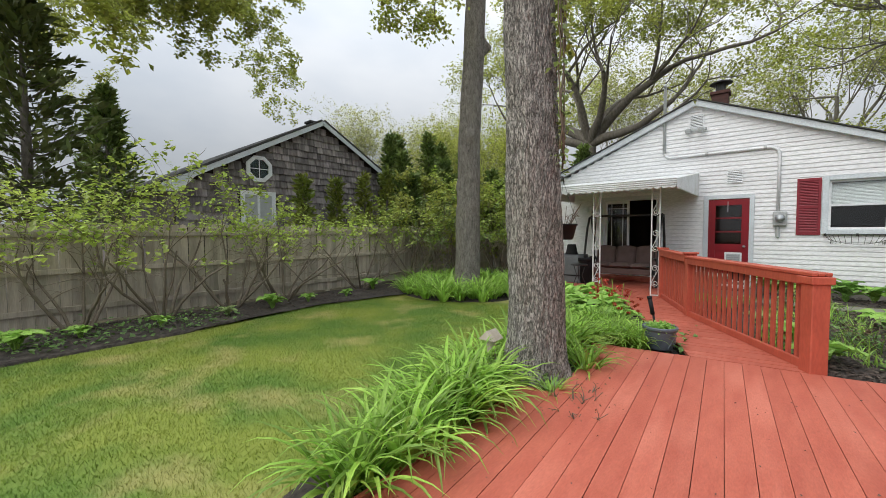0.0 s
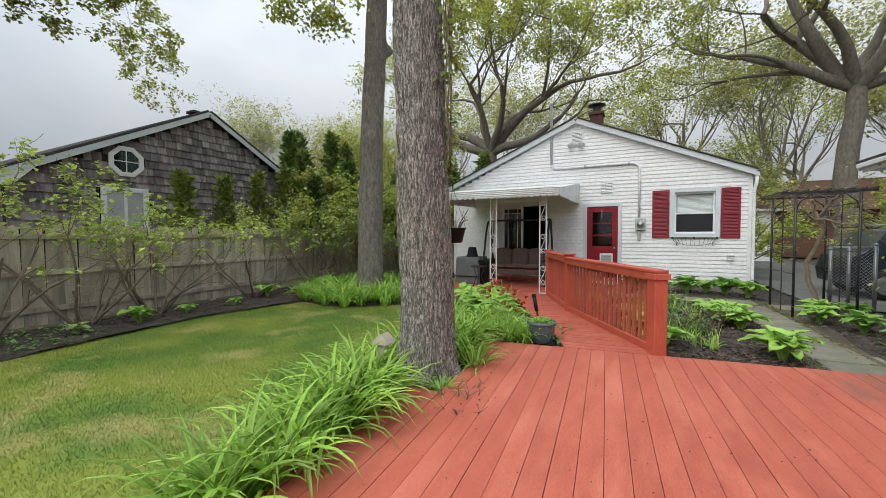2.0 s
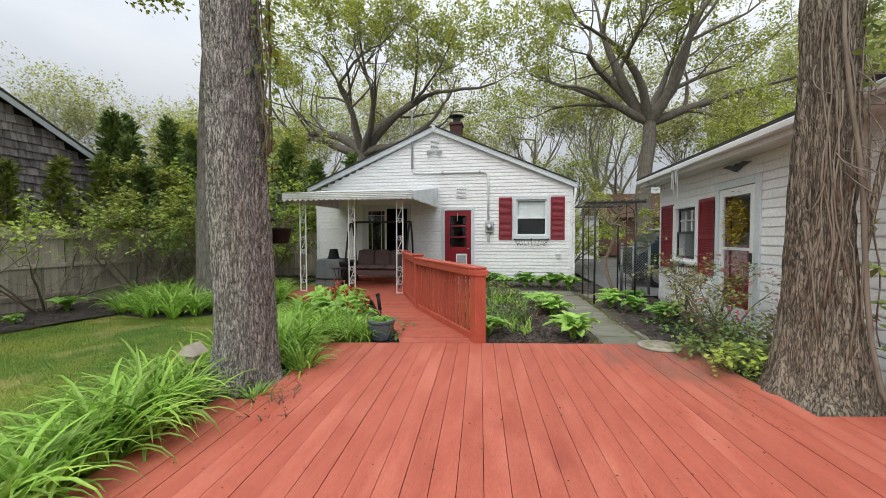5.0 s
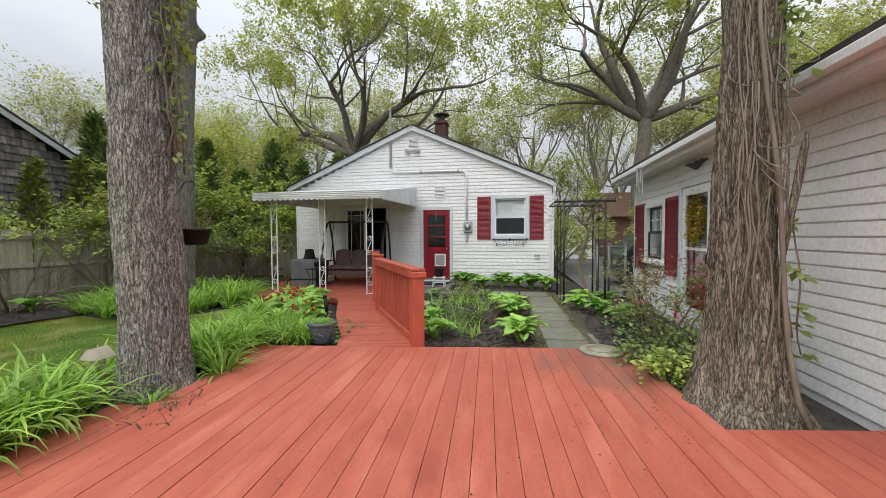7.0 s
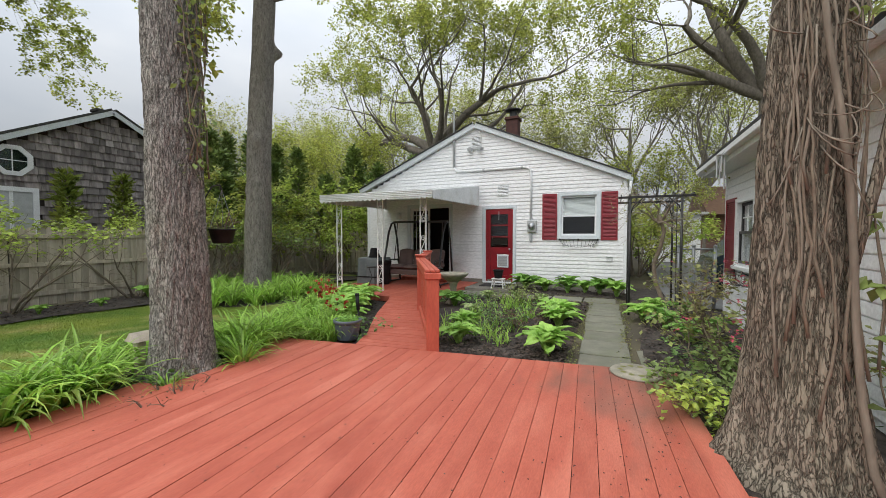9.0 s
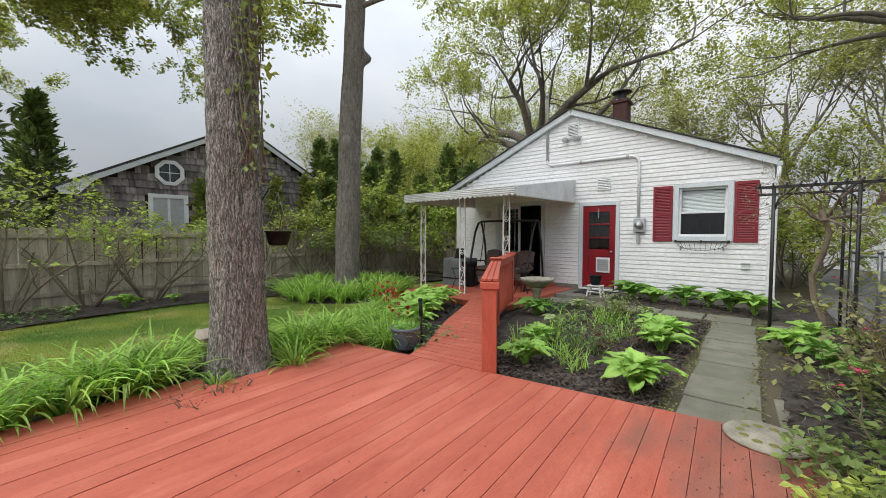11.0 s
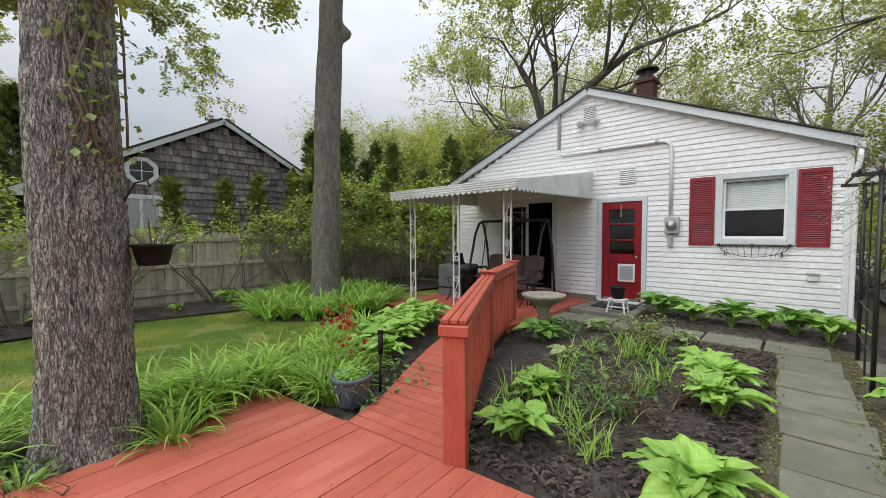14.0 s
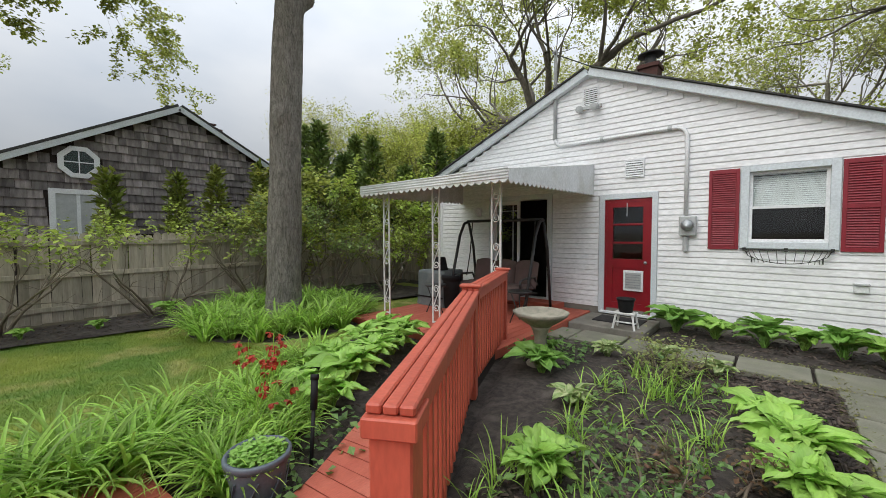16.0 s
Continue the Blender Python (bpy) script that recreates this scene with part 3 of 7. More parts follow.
# vents
def vent(x0, x1, z0, z1, parent, n, name):
    v = part(name, Shape().box(x0, x1, HY - 0.026, HY - 0.018, z0, z1), DARKROOM, parent)
    part("frame", Shape().box(x0 - 0.02, x1 + 0.02, HY - 0.04, HY - 0.018, z1, z1 + 0.02, 0.003).box(x0 - 0.02, x1 + 0.02, HY - 0.04, HY - 0.018, z0 - 0.02, z0, 0.003)
         .box(x0 - 0.02, x0, HY - 0.04, HY - 0.018, z0, z1).box(x1, x1 + 0.02, HY - 0.04, HY - 0.018, z0, z1), TRIM, v)
    h = (z1 - z0) / n
    for k in range(n):
        part("slat", Shape().box(x0, x1, -0.004, 0.004, -h * 0.55, h * 0.45, 0, pose(0, HY - 0.035, z0 + h * (k + 0.5), -38)), TRIM, v)
vent(-0.56, -0.30, 3.92, 4.22, house, 8, "gable_vent")
vent(0.22, 0.50, 2.49, 2.77, house, 7, "wall_vent")
# flood lamp under the gable vent
fl = part("flood_light", Shape().box(-0.68, -0.22, HY - 0.055, HY - 0.018, 3.84, 3.90, 0.006), METER, house)
for x in (-0.62, -0.30):
    part("lamp_head", Shape().lathe([(0.02, 0), (0.055, 0.02), (0.07, 0.12), (0.06, 0.125)], 14, m=pose(x, HY - 0.06, 3.86, 105, 0, 15 if x < -0.4 else -15)), METER, fl, smooth=True)
# conduit, mast and meter
part("mast", Shape().tube([(-1.13, HY - 0.05, 3.36), (-1.13, HY - 0.05, 5.05), (-1.13, HY - 0.09, 5.12), (-1.13, HY - 0.13, 5.06)], 0.035, 10), METER, house, "grey service mast", True)
pipe = [(-1.13, HY - 0.05, 3.4)]
pipe += [(-1.13 + 0.16 - 0.16 * math.cos(a), HY - 0.05, 3.40 - 0.16 * math.sin(a)) for a in (0.3, 0.7, 1.1, 1.4)]
pipe += [(-0.6, HY - 0.05, 3.235), (0.3, HY - 0.05, 3.235), (0.95, HY - 0.05, 3.23)]
pipe += [(0.98 + 0.17 * math.sin(a), HY - 0.05, 3.06 + 0.17 * math.cos(a)) for a in (0.2, 0.6, 1.0, 1.4)]
pipe += [(1.155, HY - 0.05, 2.9), (1.155, HY - 0.05, 1.78)]
part("conduit", Shape().tube(pipe, 0.032, 10), TRIM, house, "white bent conduit", True)
for x, z in ((-0.2, 3.235), (0.9, 3.235)):
    part("conduit_clamp", Shape().lathe([(0.042, -0.03), (0.042, 0.03)], 10, m=pose(x, HY - 0.05, z, 0, 90)), METER, house)
meter = part("meter_box", Shape().box(1.07, 1.31, HY - 0.12, HY - 0.018, 1.45, 1.77, 0.012), METER, house, "grey electric meter box")
part("meter_dial", Shape().lathe([(0.09, 0), (0.09, 0.05), (0.075, 0.09), (0.0, 0.1)], 20, (0, 0, 0), m=pose(1.19, HY - 0.12, 1.62, 90)), STEEL, meter, "round glass meter dial", True)
part("meter_pipe", Shape().box(1.12, 1.20, HY - 0.08, HY - 0.018, 1.17, 1.45, 0.03), METER, meter)
# chimney
ch = part("chimney", Shape().box(-0.45, -0.02, 14.3, 14.75, 4.0, 5.68, 0.015).box(-0.49, 0.02, 14.26, 14.79, 5.58, 5.68, 0.01), BRICK, house, "dark brick chimney")
part("chimney_cap", Shape().lathe([(0.14, 5.68), (0.14, 5.91), (0.30, 5.93), (0.30, 5.96), (0.05, 6.05)], 12, (-0.23, 14.5, 0)), IRONBLACK, ch, "rusty black metal cap")

def hang(s, pose_m):
    s.v = [tuple(pose_m @ V(p)) for p in s.v]
    return s

# red door
def panel_door(parent):
    d = part("door_leaf", Shape().box(-0.10, 0.0, HY - 0.004, HY + 0.04, 0.06, 2.06).box(0.51, 0.61, HY - 0.004, HY + 0.04, 0.06, 2.06)
        .box(0.0, 0.51, HY - 0.004, HY + 0.04, 0.06, 0.22).box(0.0, 0.51, HY - 0.004, HY + 0.04, 0.86, 1.02).box(0.0, 0.51, HY - 0.004, HY + 0.04, 1.96, 2.06)
        .box(0.0, 0.51, HY + 0.014, HY + 0.035, 0.22, 0.86), DOOR_RED, parent, "red painted door with three window lights")
    for z in (1.30, 1.63):
        part("glazing_bar", Shape().box(0.0, 0.51, HY - 0.002, HY + 0.034, z, z + 0.035, 0.004), DOOR_RED, d)
    for z0, z1 in ((1.02, 1.30), (1.335, 1.63), (1.665, 1.96)):
        g = part("pane", Shape().box(0.0, 0.51, HY + 0.014, HY + 0.018, z0, z1), GLASS, d)
        g.visible_shadow = False
    fl2 = part("pet_flap", Shape().box(0.20, 0.53, HY - 0.03, HY - 0.002, 0.45, 0.82, 0.006), TRIM, d, "white framed pet flap")
    part("flap_panel", Shape().box(0.235, 0.495, HY - 0.034, HY - 0.03, 0.49, 0.78), METER, fl2, "grey flap panel")
    for k in range(6):
        part("flap_rib", Shape().box(0.24, 0.49, HY - 0.038, HY - 0.034, 0.51 + k * 0.045, 0.523 + k * 0.045), STEEL, fl2)
    part("knob", Shape().lathe([(0.012, 0), (0.012, 0.03), (0.03, 0.045), (0.022, 0.07), (0, 0.075)], 12, m=pose(0.565, HY - 0.004, 0.97, 90)), STEEL, d, "metal door knob", True)
    part("door_hook", Shape().box(0.235, 0.25, HY - 0.012, HY - 0.004, 1.80, 2.04).tube([(0.243, HY - 0.01, 1.82), (0.243, HY - 0.035, 1.80), (0.243, HY - 0.035, 1.84)], 0.006, 6), METER, d)
    part("door_jamb", Shape().box(-0.14, -0.10, HY - 0.01, HY + 0.1, 0.04, 2.10).box(0.61, 0.65, HY - 0.01, HY + 0.1, 0.04, 2.10).box(-0.10, 0.61, HY - 0.01, HY + 0.1, 2.06, 2.10), DOOR_RED, d)

door_1 = thing("door_1", (0.25, HY, 0.0), "closed red door with three panes and white casing", "door", "", "structure")
panel_door(door_1)
part("door_casing", Shape().box(-0.24, -0.14, HY - 0.03, HY, 0.0, 2.21, 0.004).box(0.65, 0.74, HY - 0.03, HY, 0.0, 2.21, 0.004).box(-0.14, 0.65, HY - 0.03, HY, 2.11, 2.21, 0.004), TRIM_BLUE, door_1)
part("door_sill", Shape().box(-0.2, 0.7, HY - 0.07, HY, 0.0, 0.045, 0.006), TRIM, door_1)

# sash window with shutters and basket
win = thing("window_1", (2.39, HY, 1.3), "white sash window with half-lowered blind", "window", "", "structure")
part("window_frame", Shape().box(1.86, 1.96, HY - 0.045, HY, 1.26, 2.49, 0.004).box(2.82, 2.92, HY - 0.045, HY, 1.26, 2.49, 0.004).box(1.96, 2.82, HY - 0.045, HY, 2.40, 2.49, 0.004), TRIM_BLUE, win)
part("window_sill", Shape().box(1.96, 2.82, HY - 0.058, HY, 1.26, 1.36, 0.006), TRIM_BLUE, win)
for n_, z0, z1, dy in (("upper_sash", 1.85, 2.40, 0.035), ("lower_sash", 1.36, 1.89, 0.0)):
    a, b, c = HY - 0.02 + dy, HY + 0.012 + dy, 0.042
    sh = part(n_, Shape().box(1.96, 1.96 + c, a, b, z0, z1, 0.003).box(2.82 - c, 2.82, a, b, z0, z1, 0.003)
        .box(1.96 + c, 2.82 - c, a, b, z0, z0 + c, 0.003).box(1.96 + c, 2.82 - c, a, b, z1 - c, z1, 0.003), TRIM, win)
    g = part("pane", Shape().box(1.96 + c, 2.82 - c, HY - 0.004 + dy, HY + dy, z0 + c, z1 - c), GLASS, sh)
    g.visible_shadow = False
bl = part("blind", Shape().box(1.98, 2.80, HY + 0.09, HY + 0.12, 2.35, 2.39, 0.004), BLIND, win, "white venetian blind, half lowered")
for k in range(16):
    part("slat", Shape().box(1.985, 2.795, -0.015, 0.015, -0.0015, 0.0015, 0, pose(0, HY + 0.105, 1.89 + k * 0.029, 62)), BLIND, bl)
part("blind_rail", Shape().box(1.985, 2.795, HY + 0.09, HY + 0.12, 1.855, 1.878, 0.003), BLIND, bl)

def shutter(x0, x1, z0, z1, m=None, name="shutter"):
    """A louvred shutter, built flat against the house wall and moved by m."""
    t = thing(name, (0, 0, 0), "maroon louvred window shutter fixed to white siding", "shutter", "maroon shutters")
    s = Shape()
    b = 0.045
    s.box(x0, x0 + b, -0.045, -0.018, z0, z1, 0.004).box(x1 - b, x1, -0.045, -0.018, z0, z1, 0.004)
    zm = z0 + (z1 - z0) * 0.47
    for a, c in ((z0, z0 + 0.06), (zm, zm + 0.055), (z1 - 0.06, z1)):
        s.box(x0 + b, x1 - b, -0.043, -0.018, a, c)
    s.box(x0 + b, x1 - b, -0.02, -0.018, z0 + 0.06, z1 - 0.06)
    part("frame", s, SHUTTER, t)
    for a, c in ((z0 + 0.06, zm), (zm + 0.055, z1 - 0.06)):
        n = max(3, round((c - a) / 0.034))
        for k in range(n):
            part("slat", Shape().box(x0 + b, x1 - b, -0.0025, 0.0025, -0.016, 0.016, 0, pose(0, -0.031, a + (c - a) * (k + 0.5) / n, -35)), SHUTTER, t)
    t.matrix_basis = m or pose(0, HY, 0)
    return t
shutter(1.46, 1.845, 1.24, 2.47)
shutter(2.935, 3.32, 1.24, 2.47)

def wire_basket(m, w, label):
    t = thing("window_basket", (0, 0, 0), label, "basket")
    rim = [(w * math.cos(a) * -1, -0.17 * math.sin(a) ** 0.6 if 0 < a < math.pi else 0, 0.0) for a in [math.pi * k / 14 for k in range(15)]]
    part("rim", Shape().tube(rim, 0.008, 6).tube([(-w, 0, 0), (w, 0, 0)], 0.008, 6), IRONBLACK, t, smooth=True)
    low = [(x * 0.82, y * 0.7, -0.19 + 0.08 * (x / w) ** 2) for x, y, z in rim]
    part("lower_rim", Shape().tube(low, 0.005, 5), IRONBLACK, t, smooth=True)
    for p, q in zip(rim, low):
        part("wire", Shape().tube([p, ((p[0] + q[0]) / 2, p[1], -0.09), q, (q[0], 0, -0.19)], 0.004, 5), IRONBLACK, t, smooth=True)
    for x in (-w, 0, w):
        part("bracket", Shape().box(x - 0.02, x + 0.02, -0.02, 0.0, -0.02, 0.03, 0.003), IRONBLACK, t)
    t.matrix_basis = m
wire_basket(pose(2.39, HY - 0.045, 1.245), 0.47, "empty wire flower basket below the window")
outlet = thing("outdoor_outlet", (3.13, HY, 0.75), "small white outdoor socket box on siding", "socket")
part("box", Shape().box(3.07, 3.21, HY - 0.06, HY - 0.017, 0.70, 0.82, 0.006), TRIM, outlet)
part("cover", Shape().box(3.065, 3.215, HY - 0.085, HY - 0.03, 0.80, 0.825, 0.004), METER, outlet)

# sliding glass door in the porch
sl = thing("door_2", (-1.96, HY, 0.1), "sliding glass door with white frame, half open", "door", "", "structure")
part("door_casing", Shape().box(-2.73, -2.62, HY - 0.03, HY, 0.1, 2.31, 0.004).box(-1.30, -1.19, HY - 0.03, HY, 0.1, 2.31, 0.004).box(-2.62, -1.30, HY - 0.03, HY, 2.20, 2.31, 0.004), TRIM_BLUE, sl)
pn = part("sliding_panel", Shape().box(-2.62, -2.56, HY + 0.02, HY + 0.06, 0.12, 2.2).box(-2.03, -1.97, HY + 0.02, HY + 0.06, 0.12, 2.2).box(-2.56, -2.03, HY + 0.02, HY + 0.06, 0.12, 0.22)
    .box(-2.56, -2.03, HY + 0.02, HY + 0.06, 2.12, 2.2).box(-2.45, -2.435, HY + 0.03, HY + 0.05, 0.22, 2.12).box(-2.15, -2.135, HY + 0.03, HY + 0.05, 0.22, 2.12).box(-2.56, -2.03, HY + 0.03, HY + 0.05, 1.98, 1.995), TRIM, sl)
g = part("pane", Shape().box(-2.56, -2.03, HY + 0.038, HY + 0.042, 0.22, 2.12), GLASS, pn)
g.visible_shadow = False

# ---- porch canopy ----
can = thing("porch_canopy", (-1.95, HY, 2.2), "white corrugated aluminium porch canopy with scalloped valance", "canopy")
KX0, KX1, KY = -3.52, -0.36, 8.02
def canopy_z(y):
    return 2.33 + (y - KY) / (HY - KY) * 0.44
nb = 21
wy = (HY - 0.02 - KY) / nb
for k in range(nb):
    y = KY + k * wy
    z0, z1 = canopy_z(y), canopy_z(y + wy)
    s = Shape().prism([(y, z0), (y + wy * 0.62, z0 + 0.005), (y + wy * 0.72, z0 + 0.028), (y + wy, z1 + 0.024), (y + wy, z1 - 0.02), (y, z0 - 0.02)], KX0, KX1, "x")
    part("roof_pan", s, CANOPY, can)
def valance(run, length):
    s = Shape()
    n = round(length / 0.13)
    us = [k / (6 * n) for k in range(6 * n + 1)]
    top = [run(u)[:3] for u in us]
    bot = [(run(u)[0], run(u)[1], run(u)[2] - run(u)[3] - 0.045 * abs(math.sin(math.pi * u * n))) for u in us]
    m = len(us)
    s.add(top + bot, [(j, j + 1, m + j + 1, m + j) for j in range(m - 1)])
    ob = part("valance", s, CANOPY, can, "scalloped metal valance")
    so = ob.modifiers.new("thick", "SOLIDIFY")
    so.thickness = 0.006
valance(lambda u: (KX0 + (KX1 - KX0) * u, KY - 0.005, 2.36, 0.145), KX1 - KX0)
def side(x):
    return lambda u: (x, KY + (HY - 0.02 - KY) * u, canopy_z(KY + (HY - KY) * u) + 0.02, 0.15 + u * 0.40)
valance(side(KX1), HY - KY)
valance(side(KX0), HY - KY)
for dz in (-0.02, 0.02, 0.06, 0.10):
    part("front_rib", Shape().tube([(KX0, KY - 0.012, 2.335 - dz), (KX1, KY - 0.012, 2.335 - dz)], 0.011, 8), CANOPY, can, smooth=True)
part("beam", Shape().box(KX0 + 0.1, KX1 - 0.1, 8.30, 8.40, 2.27, 2.34, 0.004), CANOPY, can)

def scroll(s, x, y, z, h, r):
    """An S-shaped iron scroll in the plane of the post."""
    pts = []
    for k in range(13):
        a, q = math.radians(480 - 40 * k), r * (0.28 + 0.62 * k / 12)
        pts.append((x + q * math.cos(a), y, z + h / 2 - r + q * math.sin(a)))
    low = [(2 * x - p[0], y, 2 * z - p[2]) for p in reversed(pts)]
    s.tube(pts + low, 0.008, 6)
    return s

def iron_post(x, y, z0=0.0):
    t = thing("porch_post", (x, y, z0), "white wrought-iron porch post with scroll work", "post", "porch posts")
    top = 2.30
    for dx in (-0.075, 0.075):
        part("upright", Shape().box(x + dx - 0.012, x + dx + 0.012, y - 0.012, y + 0.012, z0, top, 0.002), IRONWHITE, t)
    for z in (z0 + 0.01, top - 0.03):
        part("end_bar", Shape().box(x - 0.065, x + 0.065, y - 0.012, y + 0.012, z, z + 0.02), IRONWHITE, t)
    for z in (0.42, 1.14, 1.88):
        part("scroll", scroll(Shape(), x, y, z, 0.46, 0.075), IRONWHITE, t, smooth=True)
for x in (-3.20, -1.95, -0.77):
    iron_post(x, 8.36)

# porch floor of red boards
# filling below the porch boards, near-black to stand for shade in the gaps
porch = structure("porch_floor", Shape().box(-3.45, -0.42, 7.78, HY - 0.035, GROUND - 0.05, -0.03), GAP_SHADE, "red-painted boarded porch floor", "floor")
part("fascia", Shape().box(-3.47, -0.38, 7.73, 7.77, GROUND - 0.02, 0.0, 0.004).box(-0.42, -0.38, 7.78, HY - 0.035, GROUND - 0.02, -0.002, 0.004).box(-3.47, -3.45, 7.78, HY - 0.035, GROUND - 0.02, -0.002), DECK, porch)
part("door_step", Shape().box(-2.8, -0.9, 10.62, HY - 0.035, 0.005, 0.11, 0.01), DECK, porch, "red wooden step")

# ---- red deck, ramp and railing ----
DX = -0.068   # drift of the boards' line for each metre ahead
def far_edge(x):
    return 4.33 + 0.138 * (x - 0.2) if x < 3.83 else 2.93 + 0.16 * (x - 3.83)
# deck core coloured near-black as the shade seen through the board gaps
deck = structure("deck", Shape().prism([(-0.5, -4.9), (9.0, -4.9), (9.0, 2.9), (3.78, 2.85), (3.78, 4.76), (0.4, 4.3), (-0.6, 4.18)], GROUND - 0.06, -0.034), GAP_SHADE,
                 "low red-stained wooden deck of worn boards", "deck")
BW, GAP = 0.1405, 0.0048

def board_mesh(poly, z0, z1):
    return Shape().prism(poly, z0, z1)

def ramp_line(side, u):
    """Left (0) and right (1) edge of the ramp, u from the deck to the porch."""
    L = ((0.36, 4.36), (0.17, 4.88), (-0.12, 5.38), (-0.48, 6.05), (-0.80, 6.75), (-1.10, 7.4), (-1.32, 7.80))
    R = ((1.36, 4.50), (1.10, 5.00), (0.72, 5.55), (0.30, 6.2), (-0.02, 6.85), (-0.28, 7.5), (-0.40, 7.80))
    P = (L, R)[side]
    i = min(int(u * 6), 5)
    f = u * 6 - i
    return tuple(P[i][k] + (P[i + 1][k] - P[i][k]) * f for k in (0, 1))

# railing: three posts, two straight runs with caps
def rail_run(t, a, b, z, nbal, cap_extra):
    A, B = V((*a, 0)), V((*b, 0))
    d = (B - A)
    L = d.length
    rot = math.degrees(math.atan2(d.y, d.x))
    m = pose(a[0], a[1], 0, 0, 0, rot)
    cap = part("handrail", Shape().box(-cap_extra, L + 0.04, -0.086, -0.031, z - 0.036, z, 0.007, m), RAILRED, t)
    part("cap_board", Shape().box(-cap_extra, L + 0.04, -0.027, 0.027, z - 0.036, z - 0.001, 0.007, m), RAILRED, cap)
    part("cap_board", Shape().box(-cap_extra, L + 0.04, 0.031, 0.086, z - 0.036, z + 0.001, 0.007, m), RAILRED, cap)
    part("top_rail", Shape().box(0.05, L - 0.05, 0.035, 0.075, z - 0.125, z - 0.036, 0.004, m), RAILRED, t)
    part("inner_rail", Shape().box(0.05, L - 0.05, -0.075, -0.035, z - 0.125, z - 0.036, 0.004, m), RAILRED, t)
    part("bottom_rail", Shape().box(0.05, L - 0.05, 0.0, 0.04, 0.0, 0.085, 0.004, m), RAILRED, t)
    for k in range(nbal):
        x = 0.11 + (L - 0.2) * k / (nbal - 1)
        part("baluster", Shape().box(x - 0.02, x + 0.02, -0.034, 0.0, 0.015, z - 0.04, 0.003, m), RAILRED, t)

def railing():
    t = thing("ramp_railing", (1.36, 4.52, 0), "red-stained wooden railing with square balusters along the ramp", "railing")
    p = ((1.33, 4.56), (0.06, 6.66), (-0.62, 8.30))
    rail_run(t, p[0], p[1], 0.952, 20, 0.075)
    rail_run(t, p[1], p[2], 0.978, 15, 0.03)
    for i, (x, y) in enumerate(p):
        rot = (121, 117, 112)[i]
        z = (0.916, 0.94, 0.94)[i]
        w = 0.075 if i == 0 else 0.06
        part("post", Shape().box(-w, w, -w, w, -0.12, z - 0.003, 0.007, pose(x, y, 0, 0, 0, rot)), RAILRED, t)
        if i:
            part("cap_block", Shape().box(-0.05, 0.05, -0.105, 0.105, z + 0.039, z + 0.072, 0.01, pose(x, y, 0, 0, 0, rot)), RAILRED, t)
        if i == 0:
            part("post_collar", Shape().box(-w - 0.022, w + 0.02, -w - 0.022, w + 0.022, z - 0.075, z - 0.004, 0.006, pose(x, y, 0, 0, 0, rot)), RAILRED, t)
railing()

# ---- left fence and back fence ----
FX = -7.42
def picket(h):
    w = 0.065
    return Shape().prism([(-w, 0), (w, 0), (w, h - 0.07), (w * 0.72, h - 0.02), (0, h), (-w * 0.72, h - 0.02), (-w, h - 0.07)], -0.009, 0.009, "y").mesh("picket", FENCE)
pickets = [picket(h) for h in (1.60, 1.62, 1.58, 1.61)]
def fence(name, a, b, label, posts, flip):
    A, B = V((*a, 0)), V((*b, 0))
    d = B - A
    L, rot = d.length, math.degrees(math.atan2(d.y, d.x))
    t = thing(name, (*a, GROUND), label, "fence")
    m = pose(*a, 0, 0, 0, rot)
    r = random.Random(3)
    n = int(L / 0.136)
    for k in range(n):
        piece("picket", pickets[r.randrange(4)], t, m @ pose((k + 0.5) * L / n, 0.03 * flip, GROUND + 0.02 + r.uniform(-0.015, 0.015), r.uniform(-0.4, 0.4), r.uniform(-0.8, 0.8), r.uniform(-2, 2)))
    for z in (0.12, 0.72, 1.30):
        part("rail", Shape().box(0, L, -0.02, 0.02, z, z + 0.085, 0.004, m), FENCE, t)
    for u in posts:
        part("post", Shape().box(u - 0.055, u + 0.055, -0.085, 0.02 - 0.042, GROUND - 0.05, 1.50 + r.uniform(-0.03, 0.03), 0.008, m), FENCE, t)
fence("fence", (FX, 12.6), (FX, -7.0), "weathered grey wooden picket fence with rails facing the lawn", [0.2 + k * 2.47 for k in range(8)], -1)
fence("fence", (HX0 - 0.02, 12.6), (FX + 0.03, 12.6), "weathered grey wooden fence section beside the house", [0.1, 1.3, 1.45, 2.9], -1)
gate = thing("fence_gate", (-5.5, 12.5, GROUND), "grey wooden gate with diagonal brace", "gate")
part("brace", Shape().tube([(-4.7, 12.55, 0.2), (-5.6, 12.55, 1.3)], 0.045, 4), FENCE, gate)
part("gate_board", Shape().box(-5.7, -4.6, 12.555, 12.575, 0.0, 1.48, 0.004), FENCE, gate)

# ---- garage ----
GX = 5.15
gar = thing("garage", (GX, 3, GROUND), "white garage with lap siding and shallow dark shingle roof", "garage")
gh = [(5.75, 6.66, -0.02, 2.08), (7.45, 8.28, 0.88, 1.88)]
gw = part("front_wall", wall_with_holes(Shape(), -1.5, 9.12, GROUND - 0.03, 2.50, gh, GX, GX + 0.15, "x"), TRIM, gar)
part("side_walls", Shape().box(GX + 0.15, 11.0, 8.97, 9.12, GROUND, 2.50).box(GX + 0.15, 11.0, -1.5, -1.35, GROUND, 2.50).box(10.85, 11.0, -1.35, 8.97, GROUND, 2.50), SIDING, gar)
part("inside_wall", Shape().box(GX + 1.9, GX + 2.0, -1.3, 8.9, GROUND, 2.48), DARKROOM, gar)
